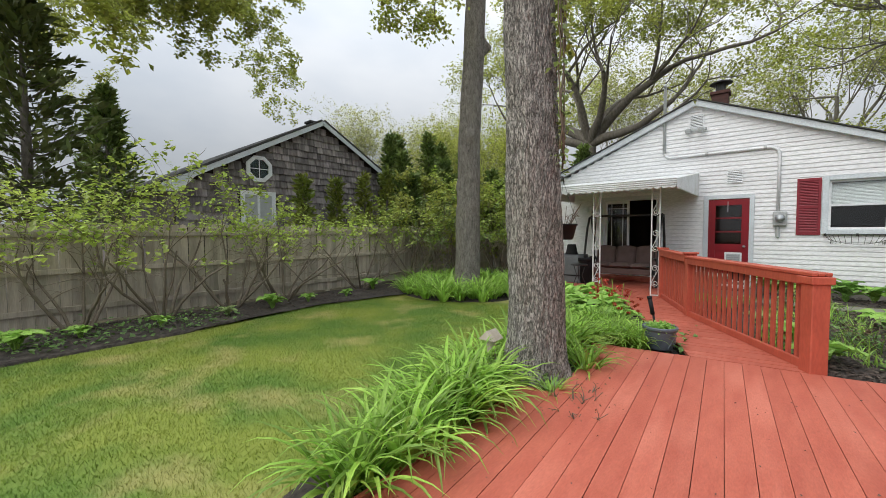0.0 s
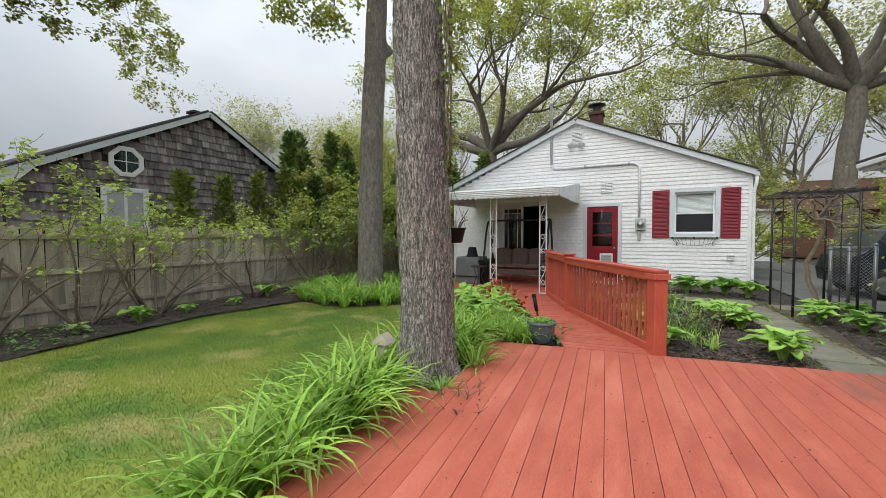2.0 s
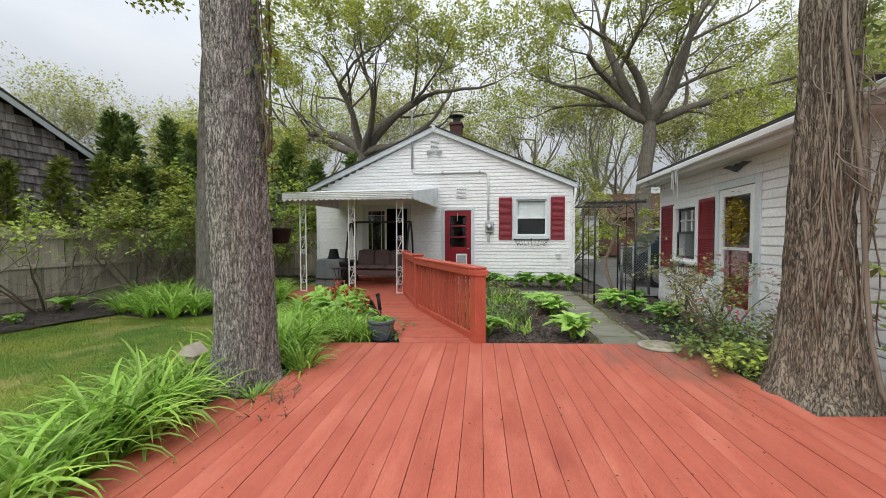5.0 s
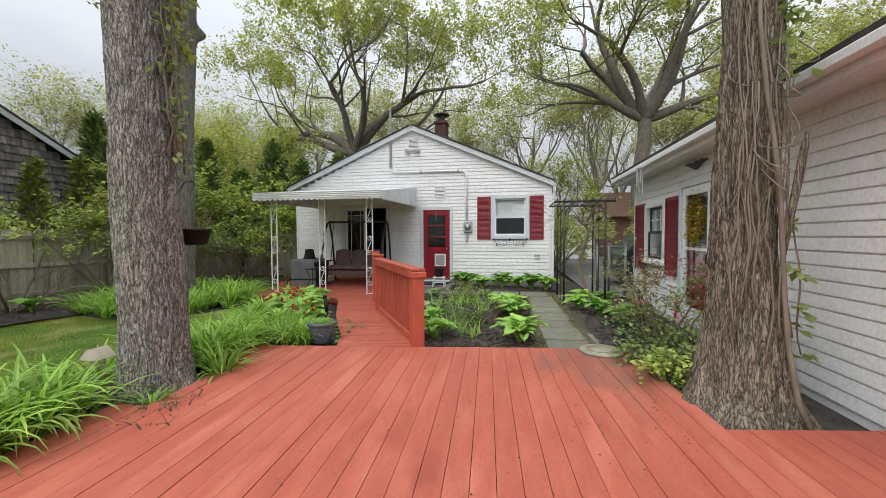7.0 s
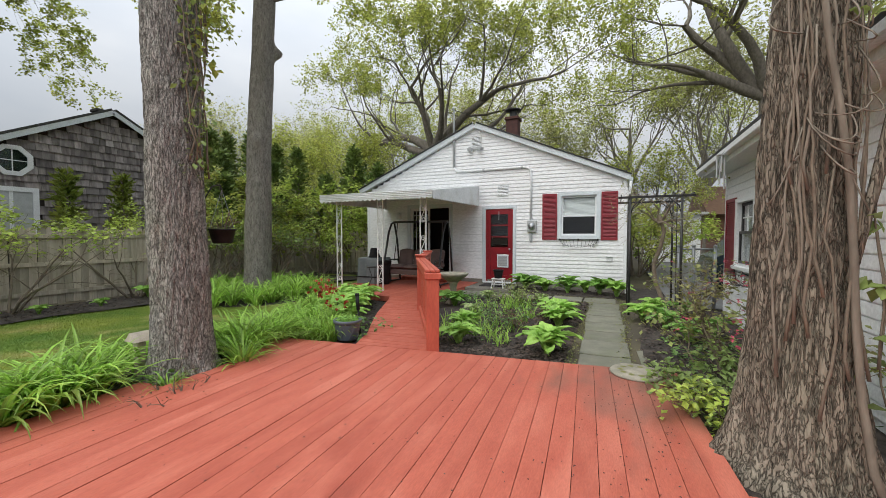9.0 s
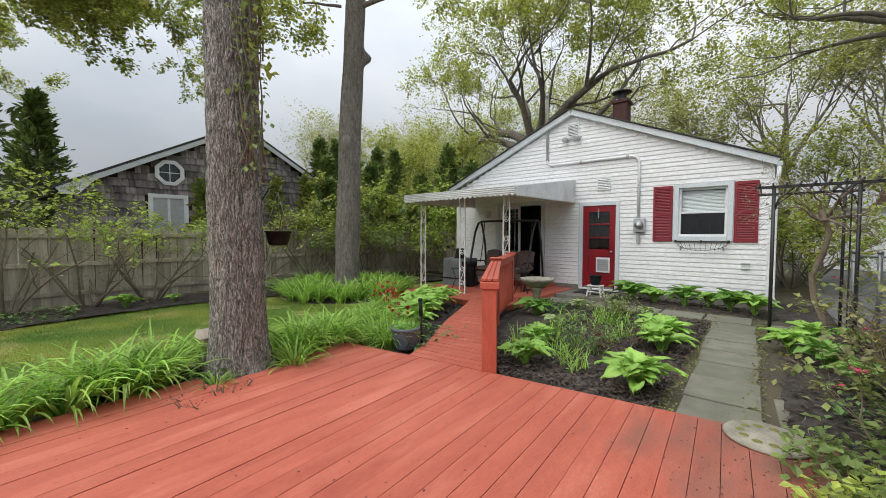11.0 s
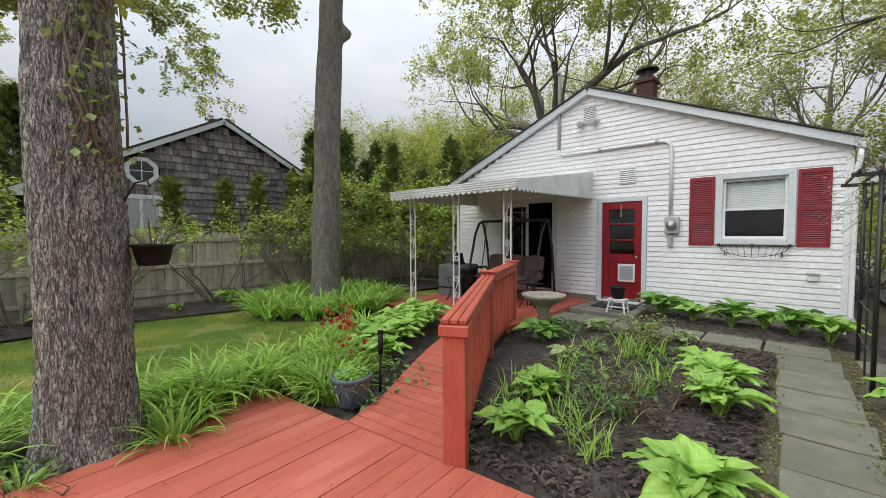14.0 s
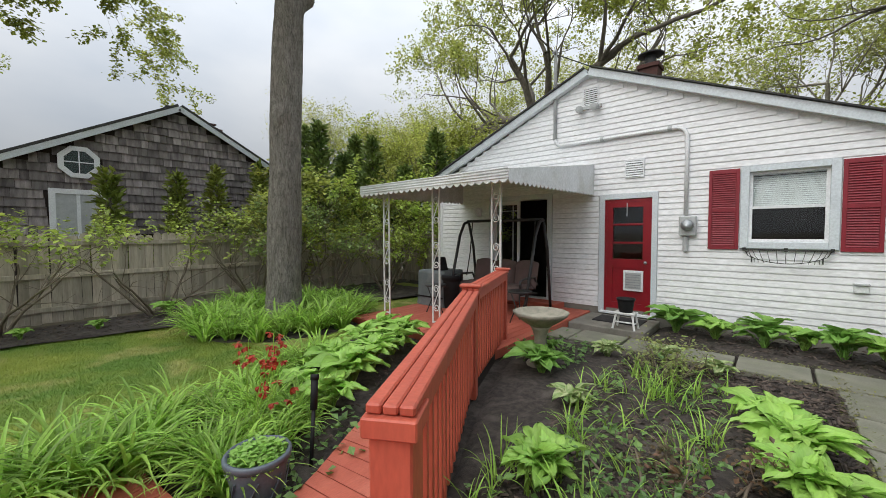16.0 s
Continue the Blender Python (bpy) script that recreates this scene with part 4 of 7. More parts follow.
part("inside_ceiling", Shape().box(GX + 0.15, 10.8, -1.3, 8.9, 2.40, 2.44), DARKROOM, gar)
def gcourse(y0, y1, z0, h):
    prof = ((0.0, 0.0), (0.019, 0.0), (0.020, 0.06), (0.012, 0.87), (0.002, 0.92), (0.002, 1.0), (0.0, 1.0))
    vs = [(GX - d, y, z0 + h * u) for d, u in prof for y in (y0, y1)]
    n = len(prof)
    fs = [(2 * i, 2 * i + 2, 2 * i + 3, 2 * i + 1) for i in range(n - 1)]
    return Shape().add(vs, fs + [tuple(range(0, 2 * n, 2))[::-1], tuple(range(1, 2 * n, 2))])
for k in range(20):
    z = -0.04 + k * 0.125
    at = -1.5
    cuts = sorted((a, b) for a, b, c, d in ((5.63, 6.80, -1, 2.2), (7.34, 8.385, 0.78, 1.97)) if c < z + 0.08 and d > z + 0.05)
    for a, b in [*cuts, (9.12, 9.12)]:
        if a - at > 0.03:
            part("clapboard", gcourse(at, a, z, 0.125), SIDING, gw)
        at = b
part("corner_board", Shape().box(GX - 0.028, GX + 0.05, 9.05, 9.135, GROUND, 2.48, 0.004), TRIM, gar)
part("soffit", Shape().box(GX - 0.34, GX, -1.7, 9.45, 2.48, 2.51), TRIM, gar)
part("fascia", Shape().box(GX - 0.36, GX - 0.34, -1.7, 9.45, 2.46, 2.62, 0.003), TRIM, gar)
part("gutter", Shape().box(GX - 0.45, GX - 0.36, -1.7, 9.45, 2.53, 2.62, 0.012), TRIM, gar)
for a, b in (((GX - 0.42, 2.625), (8.1, 3.50)), ((8.1, 3.50), (11.4, 2.6))):
    part("roof_slope", roof_slab(a, b, -1.75, 9.5, 0.05, 0.0), ROOF, gar)
part("gable_end", Shape().prism([(GX - 0.2, 2.50), (11.0, 2.50), (8.1, 3.43)], 9.0, 9.12, "y"), SIDING, gar)
part("barge_board", roof_slab((GX - 0.42, 2.58), (8.1, 3.46), 9.46, 9.5, 0.04, -0.09), TRIM, gar)
# garage door: storm door with wreath
gd = thing("door_3", (GX, 6.2, GROUND), "white storm door over a red door, with a yellow wreath", "door", "", "structure")
part("door_casing", Shape().box(GX - 0.045, GX, 5.63, 5.75, -0.06, 2.2, 0.004).box(GX - 0.045, GX, 6.66, 6.80, -0.06, 2.2, 0.004).box(GX - 0.045, GX, 5.75, 6.66, 2.08, 2.2, 0.004), TRIM_BLUE, gd)
st = part("storm_frame", Shape().box(GX - 0.03, GX, 5.76, 5.86, 0.0, 2.07).box(GX - 0.03, GX, 6.55, 6.65, 0.0, 2.07).box(GX - 0.03, GX, 5.86, 6.55, 0.0, 0.25)
    .box(GX - 0.03, GX, 5.86, 6.55, 1.95, 2.07).box(GX - 0.03, GX, 5.86, 6.55, 1.12, 1.16), TRIM, gd)
for z0, z1 in ((0.25, 1.12), (1.16, 1.95)):
    g = part("pane", Shape().box(GX - 0.016, GX - 0.012, 5.86, 6.55, z0, z1), GLASS, st)
    g.visible_shadow = False
part("handle", Shape().box(GX - 0.07, GX - 0.03, 5.79, 5.82, 0.95, 1.09, 0.006), IRONBLACK, st, "black handle")
part("door_leaf", Shape().box(GX + 0.06, GX + 0.1, 5.75, 6.66, -0.02, 1.2).box(GX + 0.06, GX + 0.1, 5.75, 5.87, 1.2, 2.08).box(GX + 0.06, GX + 0.1, 6.54, 6.66, 1.2, 2.08).box(GX + 0.06, GX + 0.1, 5.87, 6.54, 1.96, 2.08), DOOR_RED, gd)
# garage window
w2 = thing("window_2", (GX, 7.86, 0.8), "dark sash window with grey sash and white frame", "window", "", "structure")
part("window_frame", Shape().box(GX - 0.05, GX, 7.34, 7.45, 0.80, 1.96, 0.004).box(GX - 0.05, GX, 8.28, 8.385, 0.80, 1.96, 0.004).box(GX - 0.05, GX, 7.45, 8.28, 1.88, 1.96, 0.004), TRIM, w2)
part("window_sill", Shape().box(GX - 0.09, GX, 7.32, 8.39, 0.80, 0.86, 0.006).box(GX - 0.04, GX, 7.45, 8.28, 0.86, 0.90), TRIM, w2)
for n_, z0, z1, dx in (("upper_sash", 1.38, 1.88, 0.04), ("lower_sash", 0.90, 1.42, 0.01)):
    sh = part(n_, Shape().box(GX - 0.02 + dx, GX + 0.01 + dx, 7.45, 7.50, z0, z1).box(GX - 0.02 + dx, GX + 0.01 + dx, 8.23, 8.28, z0, z1).box(GX - 0.02 + dx, GX + 0.01 + dx, 7.50, 8.23, z0, z0 + 0.045)
        .box(GX - 0.02 + dx, GX + 0.01 + dx, 7.50, 8.23, z1 - 0.045, z1), IRONBLACK, w2, "dark grey sash")
    g = part("pane", Shape().box(GX - 0.006 + dx, GX - 0.002 + dx, 7.50, 8.23, z0 + 0.045, z1 - 0.045), GLASS, sh)
    g.visible_shadow = False
    if dx > 0.02:
        part("glazing_bar", Shape().box(GX - 0.012 + dx, GX + 0.004 + dx, 7.50, 8.23, 1.63, 1.65).box(GX - 0.012 + dx, GX + 0.004 + dx, 7.73, 7.75, 1.425, 1.835).box(GX - 0.012 + dx, GX + 0.004 + dx, 7.98, 8.00, 1.425, 1.835), TRIM, sh)
for y in (6.75, 8.39):
    shutter(-0.58 if y < 7 else -0.62, -0.01, 0.66, 1.99, pose(GX, y, 0, 0, 0, -90) )
wire_basket(pose(GX - 0.05, 7.86, 0.76, 0, 0, -90), 0.42, "white wire flower basket below the garage window")
# metal eagle above the storm door, an ornament that gives no light
lamp = thing("wall_lamp", (GX, 6.3, 2.4), "dark metal eagle-shaped ornament above the storm door", "ornament")
part("wings", Shape().prism([(5.85, 2.40), (6.05, 2.36), (6.2, 2.30), (6.35, 2.36), (6.55, 2.42), (6.38, 2.43), (6.25, 2.40), (6.2, 2.43), (6.15, 2.40), (6.02, 2.43)], GX - 0.06, GX - 0.025, "x"), IRONBLACK, lamp)

# ---- neighbour's shingled house ----
NX, NYC, NRIDGE, NSL = -10.95, 7.08, 5.12, 0.545
nb_house = thing("neighbour_house", (NX, NYC, GROUND), "dark weathered cedar-shingled house with gable and octagonal window", "house")
NE = 4.35
NZ = NRIDGE - NSL * NE
# wall behind the shingles, its near-black colour standing for shade in their joints
nwall = part("gable_wall", Shape().prism([(NYC - NE, GROUND), (NYC + NE, GROUND), (NYC + NE, NZ), (NYC, NRIDGE), (NYC - NE, NZ)], NX - 0.2, NX, "x"), GAP_SHADE, nb_house)
part("side_walls", Shape().box(-24, NX - 0.2, NYC - NE, NYC - NE + 0.2, GROUND, NZ).box(-24, NX - 0.2, NYC + NE - 0.2, NYC + NE, GROUND, NZ), SHINGLE, nb_house)
def nroof(y0, z0, y1, z1, t, off, xa, xb):
    k = math.hypot(y1 - y0, z1 - z0)
    ny, nz = -(z1 - z0) / k, (y1 - y0) / k
    return Shape().prism([(y0 + ny * off, z0 + nz * off), (y1 + ny * off, z1 + nz * off), (y1 + ny * (off + t), z1 + nz * (off + t)), (y0 + ny * (off + t), z0 + nz * (off + t))], xa, xb, "x")
for sgn in (-1, 1):
    e = (NYC + sgn * (NE + 0.35), NRIDGE - NSL * (NE + 0.35))
    a, b = (e, (NYC, NRIDGE)) if sgn < 0 else ((NYC, NRIDGE), e)
    part("roof_slope", nroof(*a, *b, 0.06, 0.06, -24, NX + 0.22), ROOF, nb_house)
    part("rake_board", nroof(*a, *b, 0.14, -0.085, NX + 0.18, NX + 0.21), TRIM_BLUE, nb_house, "white rake board")
    part("rake_soffit", nroof(*a, *b, 0.02, 0.03, NX, NX + 0.18), TRIM, nb_house)
eb = NYC - NE
part("eave_return", Shape().prism([(eb - 0.36, NZ - 0.30), (eb + 0.05, NZ - 0.30), (eb + 0.5, NZ + 0.22), (eb + 0.1, NZ + 0.02)], NX + 0.02, NX + 0.2, "x"), TRIM, nb_house, "white boxed eave end")
part("chimney", Shape().box(-14.0, -13.2, 8.1, 8.9, 4.2, 5.35, 0.01).box(-14.1, -13.1, 8.0, 9.0, 5.2, 5.3).box(-13.95, -13.25, 8.15, 8.85, 5.45, 5.5), BRICK, nb_house)
part("ridge_vent", Shape().box(-11.6, -11.2, 6.85, 7.25, 5.18, 5.26, 0.01), ROOF, nb_house)
part("vent_pipe", Shape().tube([(NX + 0.12, 10.35, 2.2), (NX + 0.12, 10.35, 4.35)], 0.09, 10), TRIM, nb_house, "pale grey pipe beside the roof edge", True)
def octagon(r):
    return [(NYC - 2.16 + r * math.cos(math.radians(22.5 + 45 * k)), 3.30 + r * math.sin(math.radians(22.5 + 45 * k))) for k in range(8)]
so, si = octagon(0.42), octagon(0.30)
ow = part("octagonal_window", Shape().prism(octagon(0.31), NX + 0.025, NX + 0.032, "x"), DARKROOM, nb_house, "white-framed octagonal window")
for k in range(8):
    j = (k + 1) % 8
    part("frame_side", Shape().add([(x, *p) for x in (NX + 0.03, NX + 0.075) for p in (so[k], so[j], si[j], si[k])],
        [(0, 1, 2, 3)[::-1], (4, 5, 6, 7), (0, 4, 5, 1), (2, 6, 7, 3), (1, 5, 6, 2), (0, 3, 7, 4)]), TRIM, ow)
part("pane", Shape().prism(si, NX + 0.035, NX + 0.045, "x"), glass_mat("octagon_glass", (0.5, 0.75, 0.7)), ow)
part("muntin", Shape().box(NX + 0.045, NX + 0.06, NYC - 2.17, NYC - 2.15, 3.02, 3.58).box(NX + 0.045, NX + 0.06, NYC - 2.44, NYC - 1.88, 3.29, 3.31), TRIM, ow)
lw = part("lower_window", Shape().box(NX + 0.03, NX + 0.07, 4.35, 5.4, 1.3, 1.42).box(NX + 0.03, NX + 0.07, 4.35, 5.4, 2.5, 2.62).box(NX + 0.03, NX + 0.07, 4.35, 4.47, 1.42, 2.5)
          .box(NX + 0.03, NX + 0.07, 5.28, 5.4, 1.42, 2.5).box(NX + 0.03, NX + 0.06, 4.84, 4.91, 1.42, 2.5), TRIM, nb_house, "white-framed window")
part("pane", Shape().box(NX + 0.035, NX + 0.045, 4.47, 5.28, 1.42, 2.5), METER, lw)

# far houses, road and car to the right
far_house = thing("brown_house", (14, 30, GROUND), "low brown brick house with a brown roof", "house")
part("wall", Shape().box(9.0, 24, 30, 38, GROUND, 2.8), TANWALL, far_house)
part("roof", Shape().prism([(29.4, 2.7), (38.6, 2.7), (34, 4.9)], 8.5, 24.5, "x"), TANROOF, far_house)
part("window", Shape().box(12, 13.5, 29.95, 30.0, 1.0, 2.2).box(16, 17.5, 29.95, 30.0, 1.0, 2.2), DARKROOM, far_house)
structure("driveway", sheet(4.4, 8.4, 9.7, 30, 1.0, lambda x, y: GROUND - 0.02), ASPHALT, "grey asphalt driveway behind the chain-link fence", "driveway")

def far_shed():
    t = thing("white_shed", (7.5, 26, GROUND), "low white shed beyond the driveway", "shed")
    part("wall", Shape().box(4.8, 7.4, 25, 28, GROUND, 2.5), SIDING, t)
    part("roof", Shape().box(4.5, 7.7, 24.7, 28.3, 2.5, 2.62, 0.02), TRIM, t)
far_shed()

# ---- trees by the deck ----
def big_trunk(name, at, r0, flare, height, bark, label, seed, lean=(0, 0), ridge=0.014, grain=2.0, knots=(), fall=0.22):
    """A tapered trunk with flared foot and furrowed bark; knots as (height, turn, size)."""
    t = thing(name, (at[0], at[1], GROUND), label, "tree")
    n, rows = 150, int(height / 0.06)
    vs, fs = [], []
    for j in range(rows + 1):
        z = height * j / rows
        base = r0 * (1 - 0.30 * z / height) + flare * math.exp(-z / fall)
        cx, cy = at[0] + lean[0] * z + 0.03 * math.sin(z * 0.7 + seed), at[1] + lean[1] * z + 0.03 * math.cos(z * 0.5 + seed)
        for k in range(n):
            a = 2 * math.pi * k / n
            u, w = math.cos(a), math.sin(a)
            root = 1 + 0.35 * math.exp(-z / 0.18) * max(0, math.sin(a * 5 + seed)) * flare / r0
            q = noise.noise(V((u * r0 * 26, w * r0 * 26, z * grain + seed)))
            q2 = noise.noise(V((u * r0 * 44, w * r0 * 44, z * grain * 2.2 + seed)))
            lump = noise.noise(V((u * 1.3, w * 1.3, z * 0.8 + seed))) * 0.03
            r = base * root + lump - ridge * 1.5 * math.exp(-(q / 0.11) ** 2) - ridge * 0.7 * math.exp(-(q2 / 0.12) ** 2) + ridge * 0.6 * q2
            for kz, ka, ks in knots:
                r += ks * math.exp(-((z - kz) / 0.14) ** 2 - ((math.cos(a - ka) - 1) / 0.10) ** 2)
            vs.append((cx + u * r, cy + w * r, GROUND - 0.05 + z))
    for j in range(rows):
        for k in range(n):
            k2 = (k + 1) % n
            fs.append((j * n + k, j * n + k2, (j + 1) * n + k2, (j + 1) * n + k))
    part("trunk", Shape().add(vs, fs), bark, t, smooth=True)
    return t, V((at[0] + lean[0] * height, at[1] + lean[1] * height, GROUND + height))

def leaf_quad(s, p, size, r, droop=0.0):
    """One small leaf, folded along its middle."""
    a, b = r.uniform(0, 6.283), r.uniform(-0.9, 0.6) - droop
    d = V((math.cos(a) * math.cos(b), math.sin(a) * math.cos(b), math.sin(b)))
    w = d.cross(V((r.uniform(-0.4, 0.4), r.uniform(-0.4, 0.4), 1))).normalized() * size * 0.36
    up = w.cross(d).normalized() * size * 0.12
    m = p + d * size * 0.55 - up
    s.add([p, m + w + up * 2, p + d * size, m - w + up * 2], [(0, 1, 2, 3)])

def grow(wood, tips, p, d, r, L, depth, rnd, bend=0.25, up=0.1, split=3, n=7, shrink=0.68):
    """Draw a branch as a tapered bent tube and let smaller ones sprout from it."""
    segs = 5 if depth > 1 else 3
    pts, rad = [p.copy()], [r]
    q, dd = p.copy(), d.copy()
    for i in range(segs):
        dd = (dd + V((rnd.uniform(-1, 1), rnd.uniform(-1, 1), rnd.uniform(-1, 1))) * bend + V((0, 0, up))).normalized()
        q = q + dd * (L / segs)
        pts.append(q.copy())
        rad.append(max(r * (1 - 0.55 * (i + 1) / segs), 0.0025))
    wood.tube(pts, rad, n if depth > 1 else 4 if depth > 0 else 3, cap=False)
    if depth == 0:
        tips.append((pts[1], pts[2], pts[3]))
        return
    for k in range(split):
        i = rnd.randint(max(1, segs - 3), segs) if k else segs
        side = V((rnd.uniform(-1, 1), rnd.uniform(-1, 1), rnd.uniform(-0.5, 0.8))).normalized()
        nd = (dd * 0.75 + side * 0.75).normalized()
        grow(wood, tips, pts[i], nd, rad[i] * (0.8 if k == 0 else 0.55), L * shrink * rnd.uniform(0.8, 1.2), depth - 1, rnd, bend, up, split, max(4, n - 1), shrink)

def crown_tree(name, at, height_fork, r0, limbs, depth, seed, leaf_mat, label, leaves=5, size=0.13, lean=(0, 0), spread=0.22, L=4.0, up=0.1, split=3, bark=None, category="tree", shrink=0.68):
    rnd = random.Random(seed)
    t = thing(name, (at[0], at[1], GROUND), label, category)
    wood, tips, crown = Shape(), [], Shape()
    base = V((at[0], at[1], GROUND - 0.1))
    top = base + V((lean[0], lean[1], height_fork))
    pts = [base + (top - base) * (i / 6) + V((math.sin(i * 1.3 + seed), math.cos(i * 1.7 + seed), 0)) * 0.05 * min(i, 2) for i in range(7)]
    wood.tube(pts, [r0 * (1.35 if i == 0 else 1 - 0.05 * i) for i in range(7)], 12, cap=False)
    for turn, tilt, f in limbs:
        a, b = math.radians(turn), math.radians(tilt)
        grow(wood, tips, pts[-1] - V((0, 0, 0.15)), V((math.cos(a) * math.cos(b), math.sin(a) * math.cos(b), math.sin(b))), r0 * 0.62 * f, L * f, depth, rnd, spread, up, split, 8, shrink)
    for pp in tips:
        for k in range(leaves):
            p = pp[rnd.randrange(3)] + V((rnd.gauss(0, 0.10), rnd.gauss(0, 0.10), rnd.gauss(0, 0.10))) * (size / 0.13)
            leaf_quad(crown, p, size * rnd.uniform(0.6, 1.3), rnd, 0.2)
    part("trunk", wood, bark or TWIG, t, smooth=True)
    part("crown", crown, leaf_mat, t)
    return t

oak, oak_top = big_trunk("oak_tree", (-0.76, 2.93), 0.27, 0.13, 9.0, BARK1, "tall grey furrowed oak trunk with ivy, beside the deck", 1.0, (-0.012, 0.01), 0.012, 4.5)
tall, tall_top = big_trunk("tall_tree", (-4.61, 7.06), 0.305, 0.10, 10.0, BARK2, "tall smooth grey tree trunk in a round lily bed", 2.4, (0.012, 0.028), 0.006, 3.0,
                           knots=((3.75, -0.9, 0.07), (5.95, 1.0, 0.2), (2.6, 3.6, 0.04)))
vine, vine_top = big_trunk("maple_tree", (4.31, 3.45), 0.225, 0.21, 9.0, BARK3, "broad brown furrowed tree trunk with bare vines, beside deck and garage", 4.2, (0.012, 0.0), 0.016, 2.2, fall=0.5)

# limbs and sprays high on the three near trees
def sprays(t, starts, leaf_mat, seed, leaves=7, size=0.12, depth=3, L=2.2, r=0.07, up=-0.02):
    rnd = random.Random(seed)
    for p, turn, tilt, f in starts:
        wood, tips, crown = Shape(), [], Shape()
        a, b = math.radians(turn), math.radians(tilt)
        grow(wood, tips, V(p), V((math.cos(a) * math.cos(b), math.sin(a) * math.cos(b), math.sin(b))), r * f, L * f, depth, rnd, 0.22, up, 3, 7, 0.66)
        for pp in tips:
            for k in range(leaves):
                q = pp[rnd.randrange(3)] + V((rnd.gauss(0, 0.09), rnd.gauss(0, 0.09), rnd.gauss(0, 0.09)))
                leaf_quad(crown, q, size * rnd.uniform(0.6, 1.3), rnd, 0.3)
        limb = part("limb", wood, TWIG, t, smooth=True)
        part("foliage", crown, leaf_mat, limb)
sprays(tall, [((-4.7, 7.0, 7.0), 217, 12, 0.55), ((-4.6, 7.1, 7.3), 250, 15, 0.6), ((-4.5, 7.2, 6.9), 25, 18, 1.0), ((-4.75, 7.2, 7.6), 300, 20, 1.2), ((-4.75, 7.2, 8.2), 90, 30, 1.4), ((-4.8, 7.2, 8.6), 240, 30, 1.4), ((-4.75, 7.2, 9.2), 340, 30, 1.4)], LEAF_OAK, 4, 16, 0.10, 4, 1.8)
sprays(oak, [((-0.8, 3.0, 7.0), 60, 30, 1.2), ((-0.85, 3.0, 8.0), 200, 35, 1.3)], LEAF_OAK, 6, 14, 0.09)
sprays(vine, [((4.5, 3.5, 7.4), 60, 35, 1.2)], LEAF_OAK, 8)

def creeper(t, c, r0, z0, z1, n, seed, leaf_mat, per, face, width, size=0.06, slope=0.0):
    """A climbing plant that hugs a trunk: thin stems with leaves."""
    rnd = random.Random(seed)
    for k in range(n):
        a = math.radians(face + rnd.uniform(-width, width))
        pts, z = [], z0 + rnd.uniform(0, 0.3)
        while z < z1 - rnd.uniform(0, (z1 - z0) * 0.5):
            rr = r0 * (1 - 0.03 * z) + 0.025 + 0.18 * math.exp(-(z + 0.1) / 0.22) * (r0 > 0.28)
            pts.append((c[0] + slope * z + math.cos(a) * rr, c[1] + math.sin(a) * rr, z))
            a += rnd.uniform(-0.25, 0.25)
            z += rnd.uniform(0.12, 0.28)
        if len(pts) < 3:
            continue
        stem = part("vine_stem", Shape().tube(pts, [0.010 - 0.006 * i / len(pts) for i in range(len(pts))], 5), STEM, t, smooth=True)
        s = Shape()
        for p in pts:
            for j in range(per):
                leaf_quad(s, V(p) + V((rnd.gauss(0, 0.05), rnd.gauss(0, 0.05), rnd.gauss(0, 0.08))), size * rnd.uniform(0.6, 1.4), rnd, 0.3)
        if per:
            part("vine_leaves", s, leaf_mat, stem)
creeper(oak, (-0.75, 2.95), 0.26, 1.9, 5.4, 5, 3, LEAF_DULL, 6, 30, 50, 0.06)
creeper(oak, (-0.75, 2.95), 0.27, 3.0, 5.6, 4, 13, LEAF_OAK, 6, 90, 80, 0.08)

